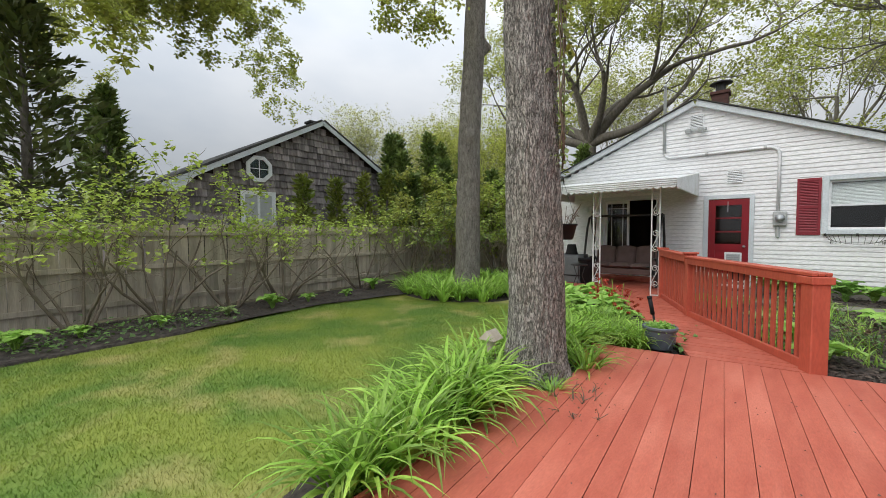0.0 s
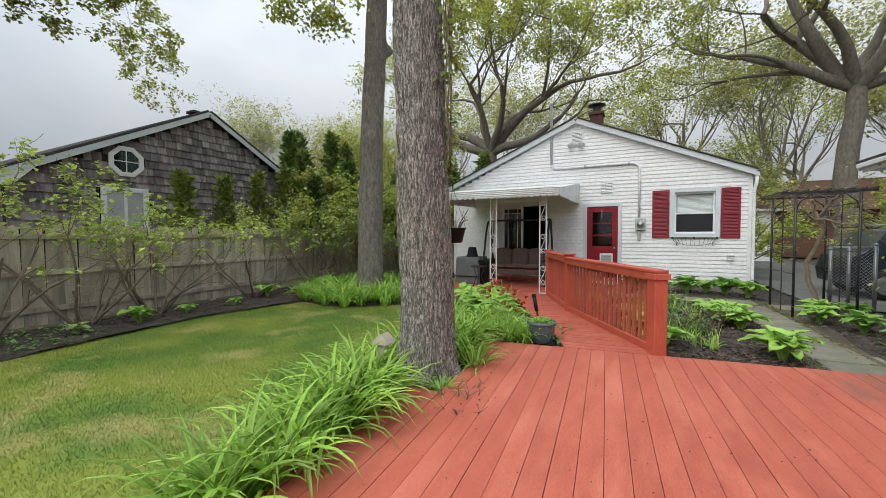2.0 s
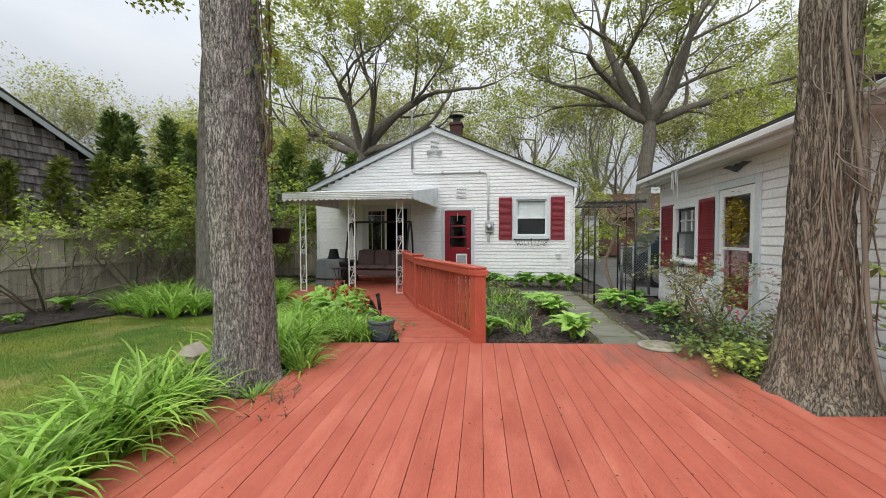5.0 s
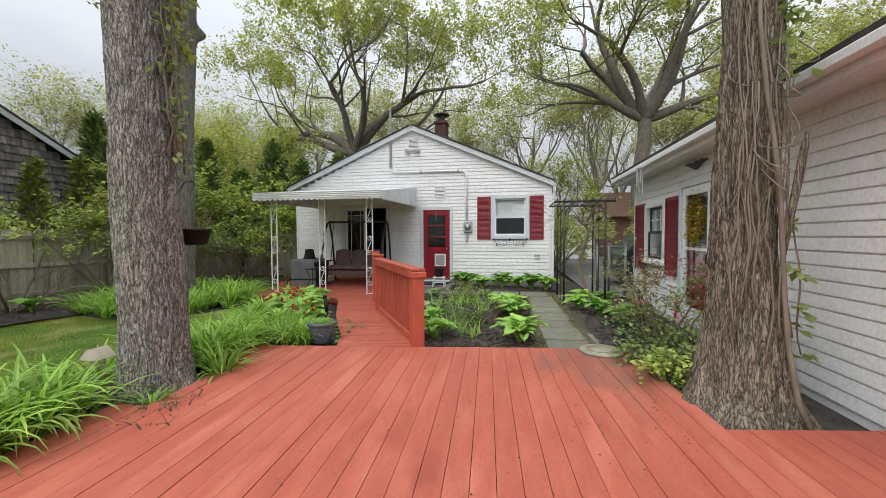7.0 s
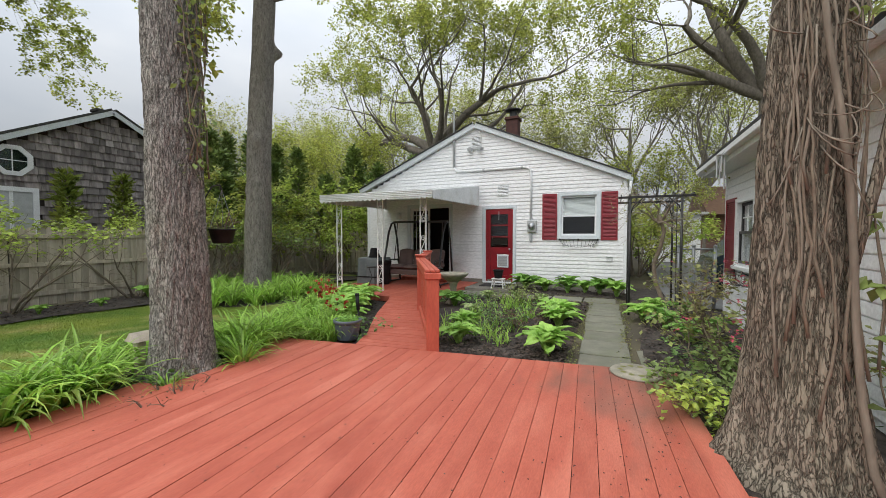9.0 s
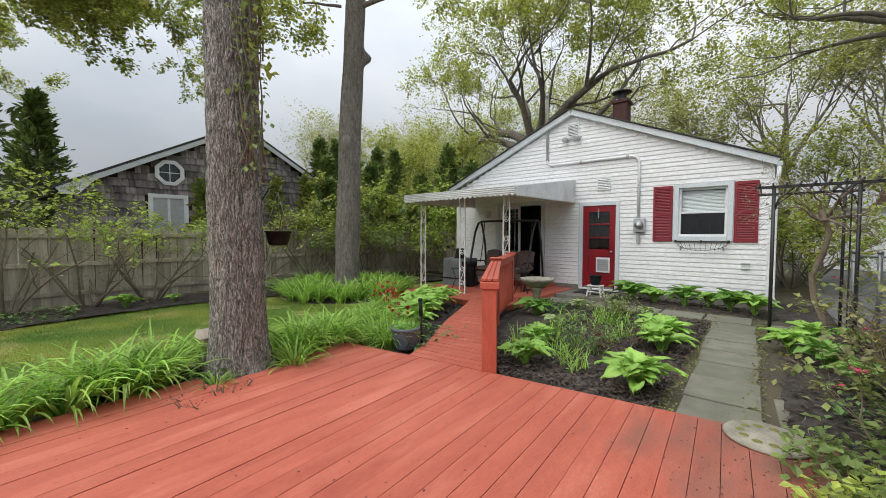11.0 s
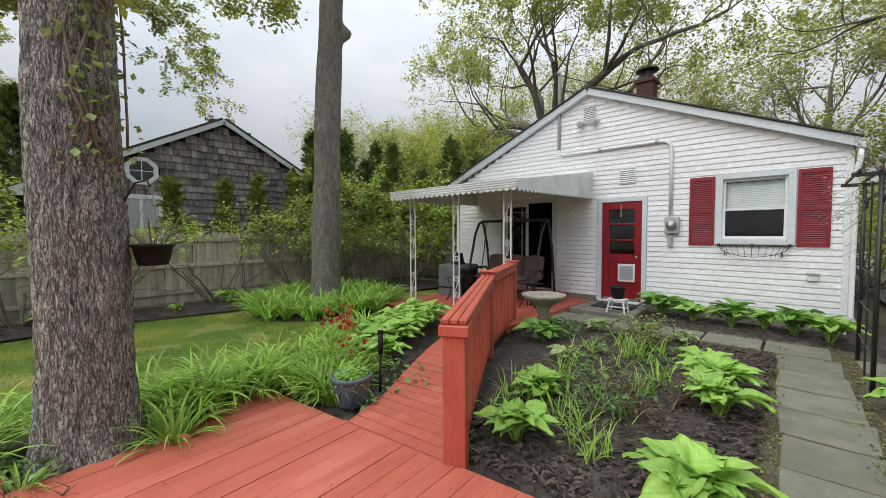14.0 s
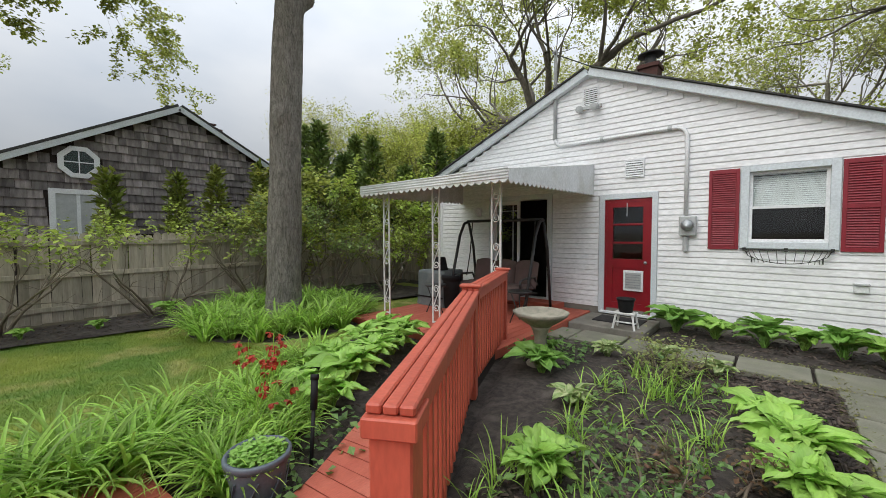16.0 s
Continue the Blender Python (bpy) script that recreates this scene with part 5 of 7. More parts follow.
def bare_vines():
    """Thick and thin leafless stems winding up the broad trunk, with loose loops and a few leaves."""
    r = random.Random(44)
    def on(a, z, off):
        rr = 0.24 * (1 - 0.033 * z) + 0.21 * math.exp(-z / 0.5) + off
        return V((4.31 + 0.012 * z + rr * math.cos(math.radians(a)), 3.45 + rr * math.sin(math.radians(a)), GROUND + z))
    thick = [(303, 0.04, 0.03), (301, 0.25, 0.012), (300, 0.6, 0.015), (298, 1.0, 0.015), (295, 1.4, 0.015), (288, 1.75, 0.02), (276, 2.1, 0.025), (262, 2.5, 0.02), (250, 3.0, 0.015), (244, 3.8, 0.01), (240, 4.8, 0.01)]
    part("vine_stem", Shape().tube([on(*q) for q in thick], [0.022, 0.02, 0.018, 0.018, 0.018, 0.018, 0.017, 0.016, 0.014, 0.012, 0.01], 9), VINEBARK, vine, "thick tan climbing stem", True)
    stub = [(300, 1.3, 0.01), (312, 1.6, 0.03), (320, 1.85, 0.06), (322, 2.1, 0.09), (322, 2.2, 0.10)]
    part("vine_stem", Shape().tube([on(*q) for q in stub], [0.016, 0.024, 0.028, 0.024, 0.01], 9), BARK3, vine, "dark broken vine stub", True)
    for k in range(13):
        a, z, off = r.uniform(225, 330), r.uniform(0.2, 1.9), 0.012
        pts = []
        top = z + r.uniform(0.9, 2.6)
        while z < top:
            pts.append(on(a, z, off))
            a += r.uniform(-7, 6)
            z += r.uniform(0.1, 0.22)
            off = r.uniform(0.006, 0.022)
        part("vine_stem", Shape().tube(pts, [0.009 - 0.005 * i / len(pts) for i in range(len(pts))], 5), VINEBARK if k % 2 else STEM, vine, smooth=True)
    for k in range(16):
        a, z = r.uniform(230, 310), r.uniform(1.75, 2.7)
        da, dz, sag = r.uniform(-60, 60), r.uniform(-0.35, 0.3), r.uniform(0.03, 0.16)
        pts = [on(a + da * u, z + dz * u - 0.1 * math.sin(math.pi * u), 0.015 + sag * math.sin(math.pi * u)) for u in (0, 0.15, 0.3, 0.45, 0.6, 0.75, 0.9, 1.05)]
        part("loose_twig", Shape().tube(pts, 0.0045, 4), VINEBARK, vine, smooth=True)
    for a, z0, z1 in ((322, 2.0, 0.75), (328, 1.5, 0.55)):
        pts = [on(a + 3 * math.sin(z * 5), z, 0.05 + 0.02 * math.sin(z * 7)) for z in [z0 + (z1 - z0) * i / 8 for i in range(9)]]
        st_ = part("hanging_twig", Shape().tube(pts, 0.005, 4), STEM, vine, smooth=True)
        s = Shape()
        for i in (3, 5, 8):
            for j in range(5):
                leaf_quad(s, pts[i] + V((r.gauss(0, 0.02), r.gauss(0, 0.02), r.gauss(0, 0.02))), r.uniform(0.08, 0.12), r, 0.2)
        part("vine_leaves", s, LEAF_DULL, st_)
    s = Shape()
    for k in range(60):
        leaf_quad(s, on(r.uniform(285, 330), r.uniform(2.6, 3.4), r.uniform(0.0, 0.12)), r.uniform(0.07, 0.12), r, 0.3)
    part("vine_leaves", s, LEAF_DULL, vine)
VINEBARK = mat("tan_vine_bark", (0.235, 0.20, 0.155), (0.14, 0.118, 0.09), 0.85, 14, 70, 0.4, stretch=(1, 1, 0.2))
bare_vines()

# ---- trees beyond the fences ----
crown_tree("background_tree", (-6.2, 20.6), 6.4, 0.42, [(5, 38, 1.15), (60, 62, 1.0), (172, 42, 1.15), (120, 68, 1.0), (250, 48, 0.9), (310, 55, 0.9), (190, 20, 1.05), (345, 22, 1.0)], 5, 31, LEAF_OAK,
           "large forked spring tree with fresh leaves behind the house", 20, 0.14, (-0.3, 0.2), 0.25, 4.3, 0.04)
crown_tree("background_tree", (9.2, 22.5), 8.0, 0.46, [(10, 50, 1.1), (70, 66, 1.0), (165, 45, 1.2), (200, 60, 1.1), (260, 50, 1.0), (320, 45, 1.1), (180, 18, 1.0), (350, 15, 1.0)], 5, 32, LEAF_OAK,
           "large spring oak with fresh leaves beyond the driveway", 20, 0.14, (0.2, 0.2), 0.25, 4.6, 0.03)
crown_tree("background_tree", (-15.5, -5.0), 7.6, 0.35, [(35, 30, 1.1), (58, 20, 1.2), (80, 20, 1.15), (100, 34, 1.1), (125, 40, 1.0)], 5, 35, LEAF_OAK,
           "spring oak with drooping leafy branches over the fence", 95, 0.12, (0.3, 0.5), 0.18, 4.2, -0.01)
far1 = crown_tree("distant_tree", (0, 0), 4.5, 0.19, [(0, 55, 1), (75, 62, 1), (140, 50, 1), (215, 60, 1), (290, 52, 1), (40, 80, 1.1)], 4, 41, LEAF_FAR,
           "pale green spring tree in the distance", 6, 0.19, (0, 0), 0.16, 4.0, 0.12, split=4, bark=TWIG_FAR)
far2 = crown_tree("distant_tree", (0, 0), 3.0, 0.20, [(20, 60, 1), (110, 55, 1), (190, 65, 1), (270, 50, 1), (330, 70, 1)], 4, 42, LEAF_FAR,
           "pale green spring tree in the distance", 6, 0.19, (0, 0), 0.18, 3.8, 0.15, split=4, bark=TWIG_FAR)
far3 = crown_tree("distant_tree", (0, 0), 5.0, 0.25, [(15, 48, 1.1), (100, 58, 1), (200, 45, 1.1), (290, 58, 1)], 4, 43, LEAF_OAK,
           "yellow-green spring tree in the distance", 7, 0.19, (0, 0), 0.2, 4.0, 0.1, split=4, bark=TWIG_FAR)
spots = [(-27, 33), (-21, 36), (-15, 32), (-10, 38), (-2, 33), (4, 36), (9, 33), (17, 34), (24, 37), (29, 32), (-31, 34), (13, 42), (25, 27), (33, 22), (-19, 27), (-29, 23), (-25, 27)]
rt = random.Random(77)
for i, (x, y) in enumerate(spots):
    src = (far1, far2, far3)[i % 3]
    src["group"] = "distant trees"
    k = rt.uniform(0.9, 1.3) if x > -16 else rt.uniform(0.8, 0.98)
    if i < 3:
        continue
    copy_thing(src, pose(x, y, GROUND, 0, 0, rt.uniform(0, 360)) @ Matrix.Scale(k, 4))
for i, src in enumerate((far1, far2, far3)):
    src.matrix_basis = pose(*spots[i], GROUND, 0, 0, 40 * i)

for i, (x, y, h) in enumerate([(13.5, 19.0, 2.8), (11.5, 15.5, 3.0), (5.2, 24.0, 2.4), (-1.6, 25.5, 2.6), (-9.5, 17.5, 2.8), (-12.5, 16.0, 2.6)]):
    tagged(crown_tree("understorey_tree", (x, y), h, 0.11, [(20, 40, 1), (95, 55, 1), (160, 35, 1.1), (230, 50, 1), (300, 38, 1), (60, 80, 1)], 3, 240 + i, LEAF_OAK,
        "small yellow-green spring tree beyond the garden", 22, 0.13, (0.1, 0.1), 0.25, 2.1, 0.05, split=4), "", "", "small trees beyond the garden")

def conifer(at, h, rad, seed, leaf_mat, label, name="evergreen_tree", n=1700, size=0.20, gap=0.15):
    """A conical evergreen: trunk, tiers of branches, and needles in sprays along them."""
    rnd = random.Random(seed)
    t = thing(name, (*at, GROUND), label, "tree")
    part("trunk", Shape().tube([(*at, GROUND), (at[0] + 0.05, at[1], h * 0.5), (at[0], at[1], h * 0.97)], [0.03 * h ** 0.8, 0.02 * h ** 0.8, 0.01], 7), TWIG, t, smooth=True)
    wood, s = Shape(), Shape()
    nb_ = max(40, n // 24)
    for k in range(nb_):
        u = gap + (1 - gap) * (k / nb_) ** 0.9
        a = k * 2.399 + rnd.uniform(-0.4, 0.4)
        L = rad * (1 - u) ** 1.05 * rnd.uniform(0.4, 1.3) + 0.05
        z = h * u
        p0 = V((at[0], at[1], z))
        p1 = p0 + V((math.cos(a) * L, math.sin(a) * L, L * rnd.uniform(0.05, 0.5)))
        wood.tube([p0, (p0 + p1) / 2, p1], [0.018, 0.012, 0.004], 3, cap=False)
        for j in range(24):
            f = rnd.uniform(0.15, 1.05)
            q = p0 + (p1 - p0) * f + V((rnd.gauss(0, 0.09), rnd.gauss(0, 0.09), rnd.gauss(0, 0.08))) * (0.6 + L * 0.35)
            d = (p1 - p0).normalized() + V((rnd.uniform(-0.8, 0.8), rnd.uniform(-0.8, 0.8), rnd.uniform(-0.3, 0.9)))
            d.normalize()
            w = d.cross(V((rnd.uniform(-1, 1), rnd.uniform(-1, 1), 0.6))).normalized() * size * 0.22
            e = size * rnd.uniform(0.7, 1.5)
            s.add([q, q + d * e * 0.5 + w, q + d * e, q + d * e * 0.5 - w], [(0, 1, 2, 3)])
    part("branch_work", wood, TWIG, t)
    part("crown", s, leaf_mat, t)
    return t
ev = "slim dark evergreen tree behind the fence"
for i, (x, y, h, r) in enumerate([(-10.7, 10.1, 5.2, 1.1), (-8.9, 10.4, 5.0, 1.2), (-9.6, 9.7, 4.3, 1.2), (-9.0, 11.4, 4.1, 1.6), (-8.6, 12.3, 4.8, 1.5), (-7.9, 13.2, 3.8, 1.8), (-6.9, 13.8, 5.0, 1.7),
        (-5.7, 13.8, 4.2, 1.9), (-4.7, 15.0, 4.7, 1.6), (-10.4, 12.9, 5.2, 1.2), (-11.8, 11.6, 5.6, 1.0), (-8.3, 8.9, 3.2, 1.1)]):
    tagged(conifer((x, y), h, r, 60 + i, FIR, ev, n=(3600, 2400, 3000)[i % 3], size=0.19, gap=0.06), "", "", "evergreens behind the fence")
for i, (x, y, h, r) in enumerate([(-8.9, 5.2, 2.9, 0.45), (-9.4, 6.6, 3.0, 0.42), (-9.0, 7.4, 3.2, 0.42), (-9.4, 8.7, 3.5, 0.5), (-8.6, 9.8, 3.3, 0.7)]):
    tagged(conifer((x, y), h, r, 80 + i, SAPLING, "thin yellow-green evergreen sapling behind the fence", n=300, size=0.17), "", "", "saplings behind the fence")
conifer((-13.0, 0.2), 7.4, 3.2, 91, PINE, "dense dark pine behind the fence", "pine_tree", 3400, 0.27, 0.1)
conifer((-12.0, -2.2), 5.0, 2.2, 92, PINE, "dense dark pine behind the fence", "pine_tree", 6000, 0.22, 0.08)
conifer((-17.5, 2.4), 6.6, 2.2, 93, FIR, "broad green evergreen behind the fence", "pine_tree", 5000, 0.24, 0.1)

def shrub(at, h, spread, seed, leaf_mat, label, name="shrub", stems=9, leaves=8, size=0.07, category="shrub", depth=2, bare=0.25, stem_mat=None, split=3, top_heavy=False):
    """Arching stems from one foot, leafy towards their ends."""
    rnd = random.Random(seed)
    t = thing(name, (*at, GROUND), label, category)
    tips, crown = [], Shape()
    for k in range(stems):
        wood = Shape()
        a = 6.283 * k / stems + rnd.uniform(-0.4, 0.4)
        d = V((math.cos(a) * spread, math.sin(a) * spread, 1)).normalized()
        grow(wood, tips, V((at[0] + 0.12 * math.cos(a), at[1] + 0.12 * math.sin(a), GROUND)), d, 0.016 * h ** 0.5 + 0.004, h * rnd.uniform(0.6, 0.85), depth, rnd, 0.22, 0.0, split, 5, 0.52)
        part("stem", wood, stem_mat or STEM, t, smooth=True)
    for pp in tips:
        if rnd.random() < bare or (top_heavy and rnd.random() > (pp[1].z - 0.8) / 0.6):
            continue
        for k in range(leaves):
            leaf_quad(crown, pp[rnd.randrange(3)] + V((rnd.gauss(0, 0.05), rnd.gauss(0, 0.05), rnd.gauss(0, 0.05))), size * rnd.uniform(0.6, 1.4), rnd)
    part("leaves", crown, leaf_mat, t)
    return t
fo = "arching shrub with bare stems and fresh green leaves against the fence"
for i, (x, y, h, sp) in enumerate([(-6.85, -1.4, 2.0, 0.6), (-6.75, 0.35, 1.95, 0.6), (-6.8, 1.4, 2.15, 0.6), (-6.85, 2.5, 2.0, 0.7), (-6.8, 3.5, 1.95, 0.7), (-6.9, 5.6, 1.8, 0.8)]):
    tagged(shrub((x, y), h, sp, 100 + i, LEAF_SHRUB, fo, "fence_shrub", 7, 11, 0.085, "shrub", 3, 0.36, top_heavy=True), "", "", "shrubs along the fence")
for i, (x, y, h) in enumerate([(-6.9, 7.5, 1.9), (-6.4, 9.2, 1.8), (-5.9, 10.6, 1.75), (-6.9, 8.5, 2.1)]):
    tagged(shrub((x, y), h, 0.55, 120 + i, LEAF_DULL if i % 2 else LEAF_SHRUB, "bushy green shrub in the fence corner", "corner_shrub", 9, 10, 0.085, "shrub", 3, 0.3, top_heavy=i < 2), "", "", "shrubs in the corner")

# azaleas by the garage
for i, (x, y, h) in enumerate([(4.45, 5.0, 0.95), (4.55, 5.9, 1.05), (4.3, 4.45, 0.65)]):
    a = shrub((x, y), h, 0.7, 140 + i, AZALEA, "airy azalea bush with russet leaves and pink blossom", "azalea", 6, 6, 0.055, "shrub", 3, 0.4, split=3)
    s, r2 = Shape(), random.Random(i)
    for k in range(22):
        q = V((x + r2.gauss(0, 0.32), y + r2.gauss(0, 0.32), GROUND + h * r2.uniform(0.75, 1.12)))
        for j in range(4):
            leaf_quad(s, q, 0.04, r2)
    part("blossom", s, PINK, a, "small pink blossoms")
tagged(shrub((4.05, 4.25), 0.36, 0.8, 150, LEAF_DULL, "low green plant at the deck edge", "low_shrub", 8, 9, 0.06, "shrub", 2, 0.0))
tagged(shrub((4.02, 3.85), 0.3, 0.8, 151, LEAF_SHRUB, "low green plant at the deck edge", "low_shrub", 7, 8, 0.055, "shrub", 2, 0.0))
tagged(shrub((2.05, 6.35), 0.32, 0.9, 152, BROWNLEAF, "low russet-leaved plant in the mulch", "low_shrub", 6, 6, 0.04, "shrub", 2, 0.0))
tagged(shrub((1.45, 8.35), 0.38, 0.9, 153, AZALEA, "small twiggy bush in the flower bed", "low_shrub", 10, 9, 0.04, "shrub", 2, 0.1))
tagged(shrub((1.75, 6.05), 0.35, 0.8, 154, GROUNDCOVER, "low dark green plant in the mulch", "low_shrub", 6, 6, 0.045, "shrub", 2, 0.1))

# ---- daylilies ----
def strap_leaf(s, r, L, w, a, tilt, droop, at=(0, 0, 0)):
    d = V((math.cos(a), math.sin(a), 0))
    side = V((-d.y, d.x, 0))
    p = V(at)
    ang = tilt
    n = 7
    k0 = len(s.v)
    for i in range(n + 1):
        u = i / n
        ww = w * (1 - u ** 2.2) * (0.75 + 0.25 * min(1, u * 5))
        c = side * ww
        s.v += [tuple(p - c + V((0, 0, ww * 0.5))), tuple(p), tuple(p + c + V((0, 0, ww * 0.5)))]
        p = p + (d * math.cos(ang) + V((0, 0, 1)) * math.sin(ang)) * (L / n)
        ang -= droop / n * (0.4 + 1.4 * u)
    for i in range(n):
        b = k0 + i * 3
        s.f += [(b, b + 1, b + 4, b + 3), (b + 1, b + 2, b + 5, b + 4)]

def lily_mesh(seed, n, L, w=0.019):
    r, s = random.Random(seed), Shape()
    for k in range(n):
        a = r.uniform(0, 6.283)
        q = r.uniform(0, 0.10)
        strap_leaf(s, r, L * r.uniform(0.6, 1.15), w * r.uniform(0.7, 1.3), a, r.uniform(0.85, 1.45), r.uniform(1.2, 2.6), (math.cos(a) * q, math.sin(a) * q, 0))
    return s.mesh("leaves", LILY)
lilies = [lily_mesh(200 + k, 56, 0.72) for k in range(5)]
def lily(x, y, k, scale, label, group):
    t = thing("daylily_clump", (x, y, GROUND), label, "plant", group)
    ob = new("leaves", lilies[k % 5])
    ob.parent = t
    t.matrix_basis = pose(x, y, GROUND - 0.01, 0, 0, (k * 77) % 360) @ Matrix.Scale(scale, 4)
rl = random.Random(9)
k = 0
spots_l = []
for j in range(19):
    y = 0.35 + j * 0.215
    for x in (-0.76, -1.0, -1.22):
        if not (2.35 < y < 3.5 and x > -1.1) and not (x < -1.1 and (j % 2 or j < 10)) and not (x < -0.9 and j < 6) and j > 1:
            spots_l.append((x + rl.uniform(-0.06, 0.06), y + rl.uniform(-0.1, 0.1), rl.uniform(0.86, 1.1) if j < 9 else rl.uniform(0.8, 1.05)))
spots_l += [(-0.38, 3.36, 0.75), (-0.62, 3.5, 0.8), (-0.4, 2.6, 0.42)]
for j in range(11):
    u = j / 10
    for o in (0.0, 0.34, 0.62):
        spots_l.append((-0.72 + u * 0.50 - o * 0.55 + rl.uniform(-0.06, 0.06), 4.46 + u * 0.12 + o + rl.uniform(-0.06, 0.06), rl.uniform(0.5, 0.74)))
for j in range(8):
    spots_l.append((-1.3 - 0.08 * j + rl.uniform(-0.15, 0.15), 4.3 + 0.27 * j, rl.uniform(0.65, 0.85)))
for x, y, sc in spots_l:
    lily(x, y, k, sc, "clump of arching bright green daylily leaves", "daylilies beside the deck")
    k += 1
for j in range(46):
    a, q = j * 2.399, 0.55 + 0.95 * math.sqrt((j + 0.5) / 46)
    lily(-4.6 + q * math.cos(a), 7.0 + q * math.sin(a), k, rl.uniform(0.8, 1.05), "clump of green daylily leaves round the tall tree", "daylilies round the tall tree")
    k += 1

# ---- hostas ----
def hosta_leaf(L, w, seed, rim=False):
    """A broad ribbed leaf on its stalk, arching outwards along x."""
    s = Shape()
    nu, nv = 7, 4
    stalk = L * 0.45
    s.tube([(0, 0, 0), (stalk * 0.45, 0, stalk * 0.75), (stalk * 0.9, 0, stalk * 1.1)], [0.006, 0.005, 0.004], 4, cap=False)
    k0 = len(s.v)
    for i in range(nu + 1):
        u = i / nu
        ww = w * math.sin(math.pi * min(1, u * 0.93 + 0.07)) ** 0.75 * (1.12 - 0.35 * u)
        x = stalk * 0.9 + L * u * (0.95 - 0.1 * u)
        z = stalk * 1.1 + L * (0.40 * u - 0.48 * u * u)
        for j in range(-nv, nv + 1):
            v = j / nv
            s.v.append((x - 0.02 * abs(v), ww * v, z + abs(v) * ww * 0.42 + 0.006 * math.sin(j * math.pi * 0.9) + 0.01 * math.sin(u * 9 + v * 4 + seed)))
    m = 2 * nv + 1
    for i in range(nu):
        for j in range(m - 1):
            b = k0 + i * m + j
            s.f.append((b, b + 1, b + m + 1, b + m))
    return s
def hosta_rand(c1, c2, name):
    m = mat(name, c1, c2, 0.42, 1.5, 30, 0.1, thin=0.28, rand=0.16, stretch=(1, 5, 1))
    return m
HOSTA_M = hosta_rand((0.27, 0.50, 0.085), (0.37, 0.59, 0.12), "hosta_leaf_each")
HOSTA_D = hosta_rand((0.18, 0.37, 0.07), (0.25, 0.45, 0.09), "dark_hosta_leaf_each")
HOSTA_V = mat("cream_edged_hosta_leaf", (0.16, 0.30, 0.06), (0.50, 0.54, 0.28), 0.45, 9, 30, 0.1, thin=0.28, rand=0.1, stretch=(0.6, 4, 1))
leafs = {c: [hosta_leaf(L, w, q).mesh("leaf", m, True) for q, (L, w) in enumerate(((0.24, 0.062), (0.20, 0.056), (0.27, 0.068)))] for c, m in (("g", HOSTA_M), ("d", HOSTA_D), ("v", HOSTA_V))}
def hosta(x, y, size, n, seed, colour, label, group):
    r = random.Random(seed)
    t = thing("hosta", (x, y, GROUND + 0.02), label, "plant", group)
    n = int(n * 1.3)
    for k in range(n):
        u = k / n
        a = k * 137.5 + r.uniform(-15, 15)
        tilt = -60 * (1 - u) - 6 * u + r.uniform(-8, 8)
        sc = size * (0.72 + 0.45 * u) * r.uniform(0.85, 1.12)
        ob = new("leaf", leafs[colour][r.randrange(3)])
        ob.parent = t
        ob.matrix_basis = pose(0.02 * math.cos(a), 0.02 * math.sin(a), 0, 0, 0, a) @ pose(0, 0, 0, r.uniform(-14, 14), tilt, 0) @ Matrix.Scale(sc, 4)
    return t
g1 = "large bright green hosta with broad ribbed leaves in mulch"
for i, (x, y, sz, n, c) in enumerate([(1.44, 5.12, 1.0, 40, "g"), (1.22, 5.85, 1.0, 36, "g"), (2.58, 5.12, 1.25, 46, "g"), (2.42, 7.15, 1.2, 44, "g"), (2.50, 6.62, 1.15, 40, "g"), (2.3, 7.6, 1.0, 34, "g"), (0.35, 7.6, 1.1, 34, "d"), (0.10, 8.15, 0.9, 26, "d"),
        (-0.68, 5.55, 1.15, 30, "g"), (-0.98, 5.98, 1.3, 36, "g"), (-1.22, 6.45, 1.3, 36, "g"), (-1.45, 6.95, 1.3, 34, "g"), (-1.72, 7.4, 1.25, 34, "g"), (-1.5, 6.1, 1.2, 30, "g"), (-1.95, 6.85, 1.2, 30, "g"), (-1.1, 5.5, 1.1, 28, "g"), (-2.3, 7.5, 1.1, 26, "g")]):
    hosta(x, y, sz, n, 300 + i, c, g1 if c == "g" else "dark green hosta beside the red railing", "hostas beside the ramp")
for i, (x, y, sz) in enumerate([(1.12, 10.6, 1.45), (1.65, 10.5, 1.15), (2.2, 10.45, 1.4), (2.6, 10.6, 1.1), (2.95, 10.42, 1.4), (3.32, 10.25, 1.35)]):
    hosta(x, y, sz, 30, 330 + i, "g" if i % 2 else "d", "green hosta at the foot of the white wall", "hostas along the house")
for i, (x, y) in enumerate([(0.72, 8.65), (1.28, 8.95), (1.85, 8.75), (0.95, 7.0)]):
    hosta(x, y, 0.75, 24, 340 + i, "v", "small hosta with cream-edged leaves in mulch", "variegated hostas")
for i, (x, y, sz, c) in enumerate([(3.72, 7.7, 1.1, "g"), (4.0, 7.15, 1.1, "d"), (4.2, 6.45, 1.1, "d"), (3.95, 8.4, 1.0, "g"), (4.55, 6.9, 1.0, "d"), (4.4, 8.5, 0.9, "d")]):
    hosta(x, y, sz, 30, 350 + i, c, "green hosta beside the garage path", "hostas by the garage")
for i, (x, y, sz) in enumerate([(-6.15, 2.95, 1.0), (-6.55, 5.7, 1.05), (-6.3, 7.4, 0.9), (-6.0, 9.0, 0.8), (-3.6, 10.6, 1.0), (-6.0, -0.3, 0.9)]):
    hosta(x, y, sz, 26, 360 + i, "g", "green hosta in the fence bed", "hostas along the fence")
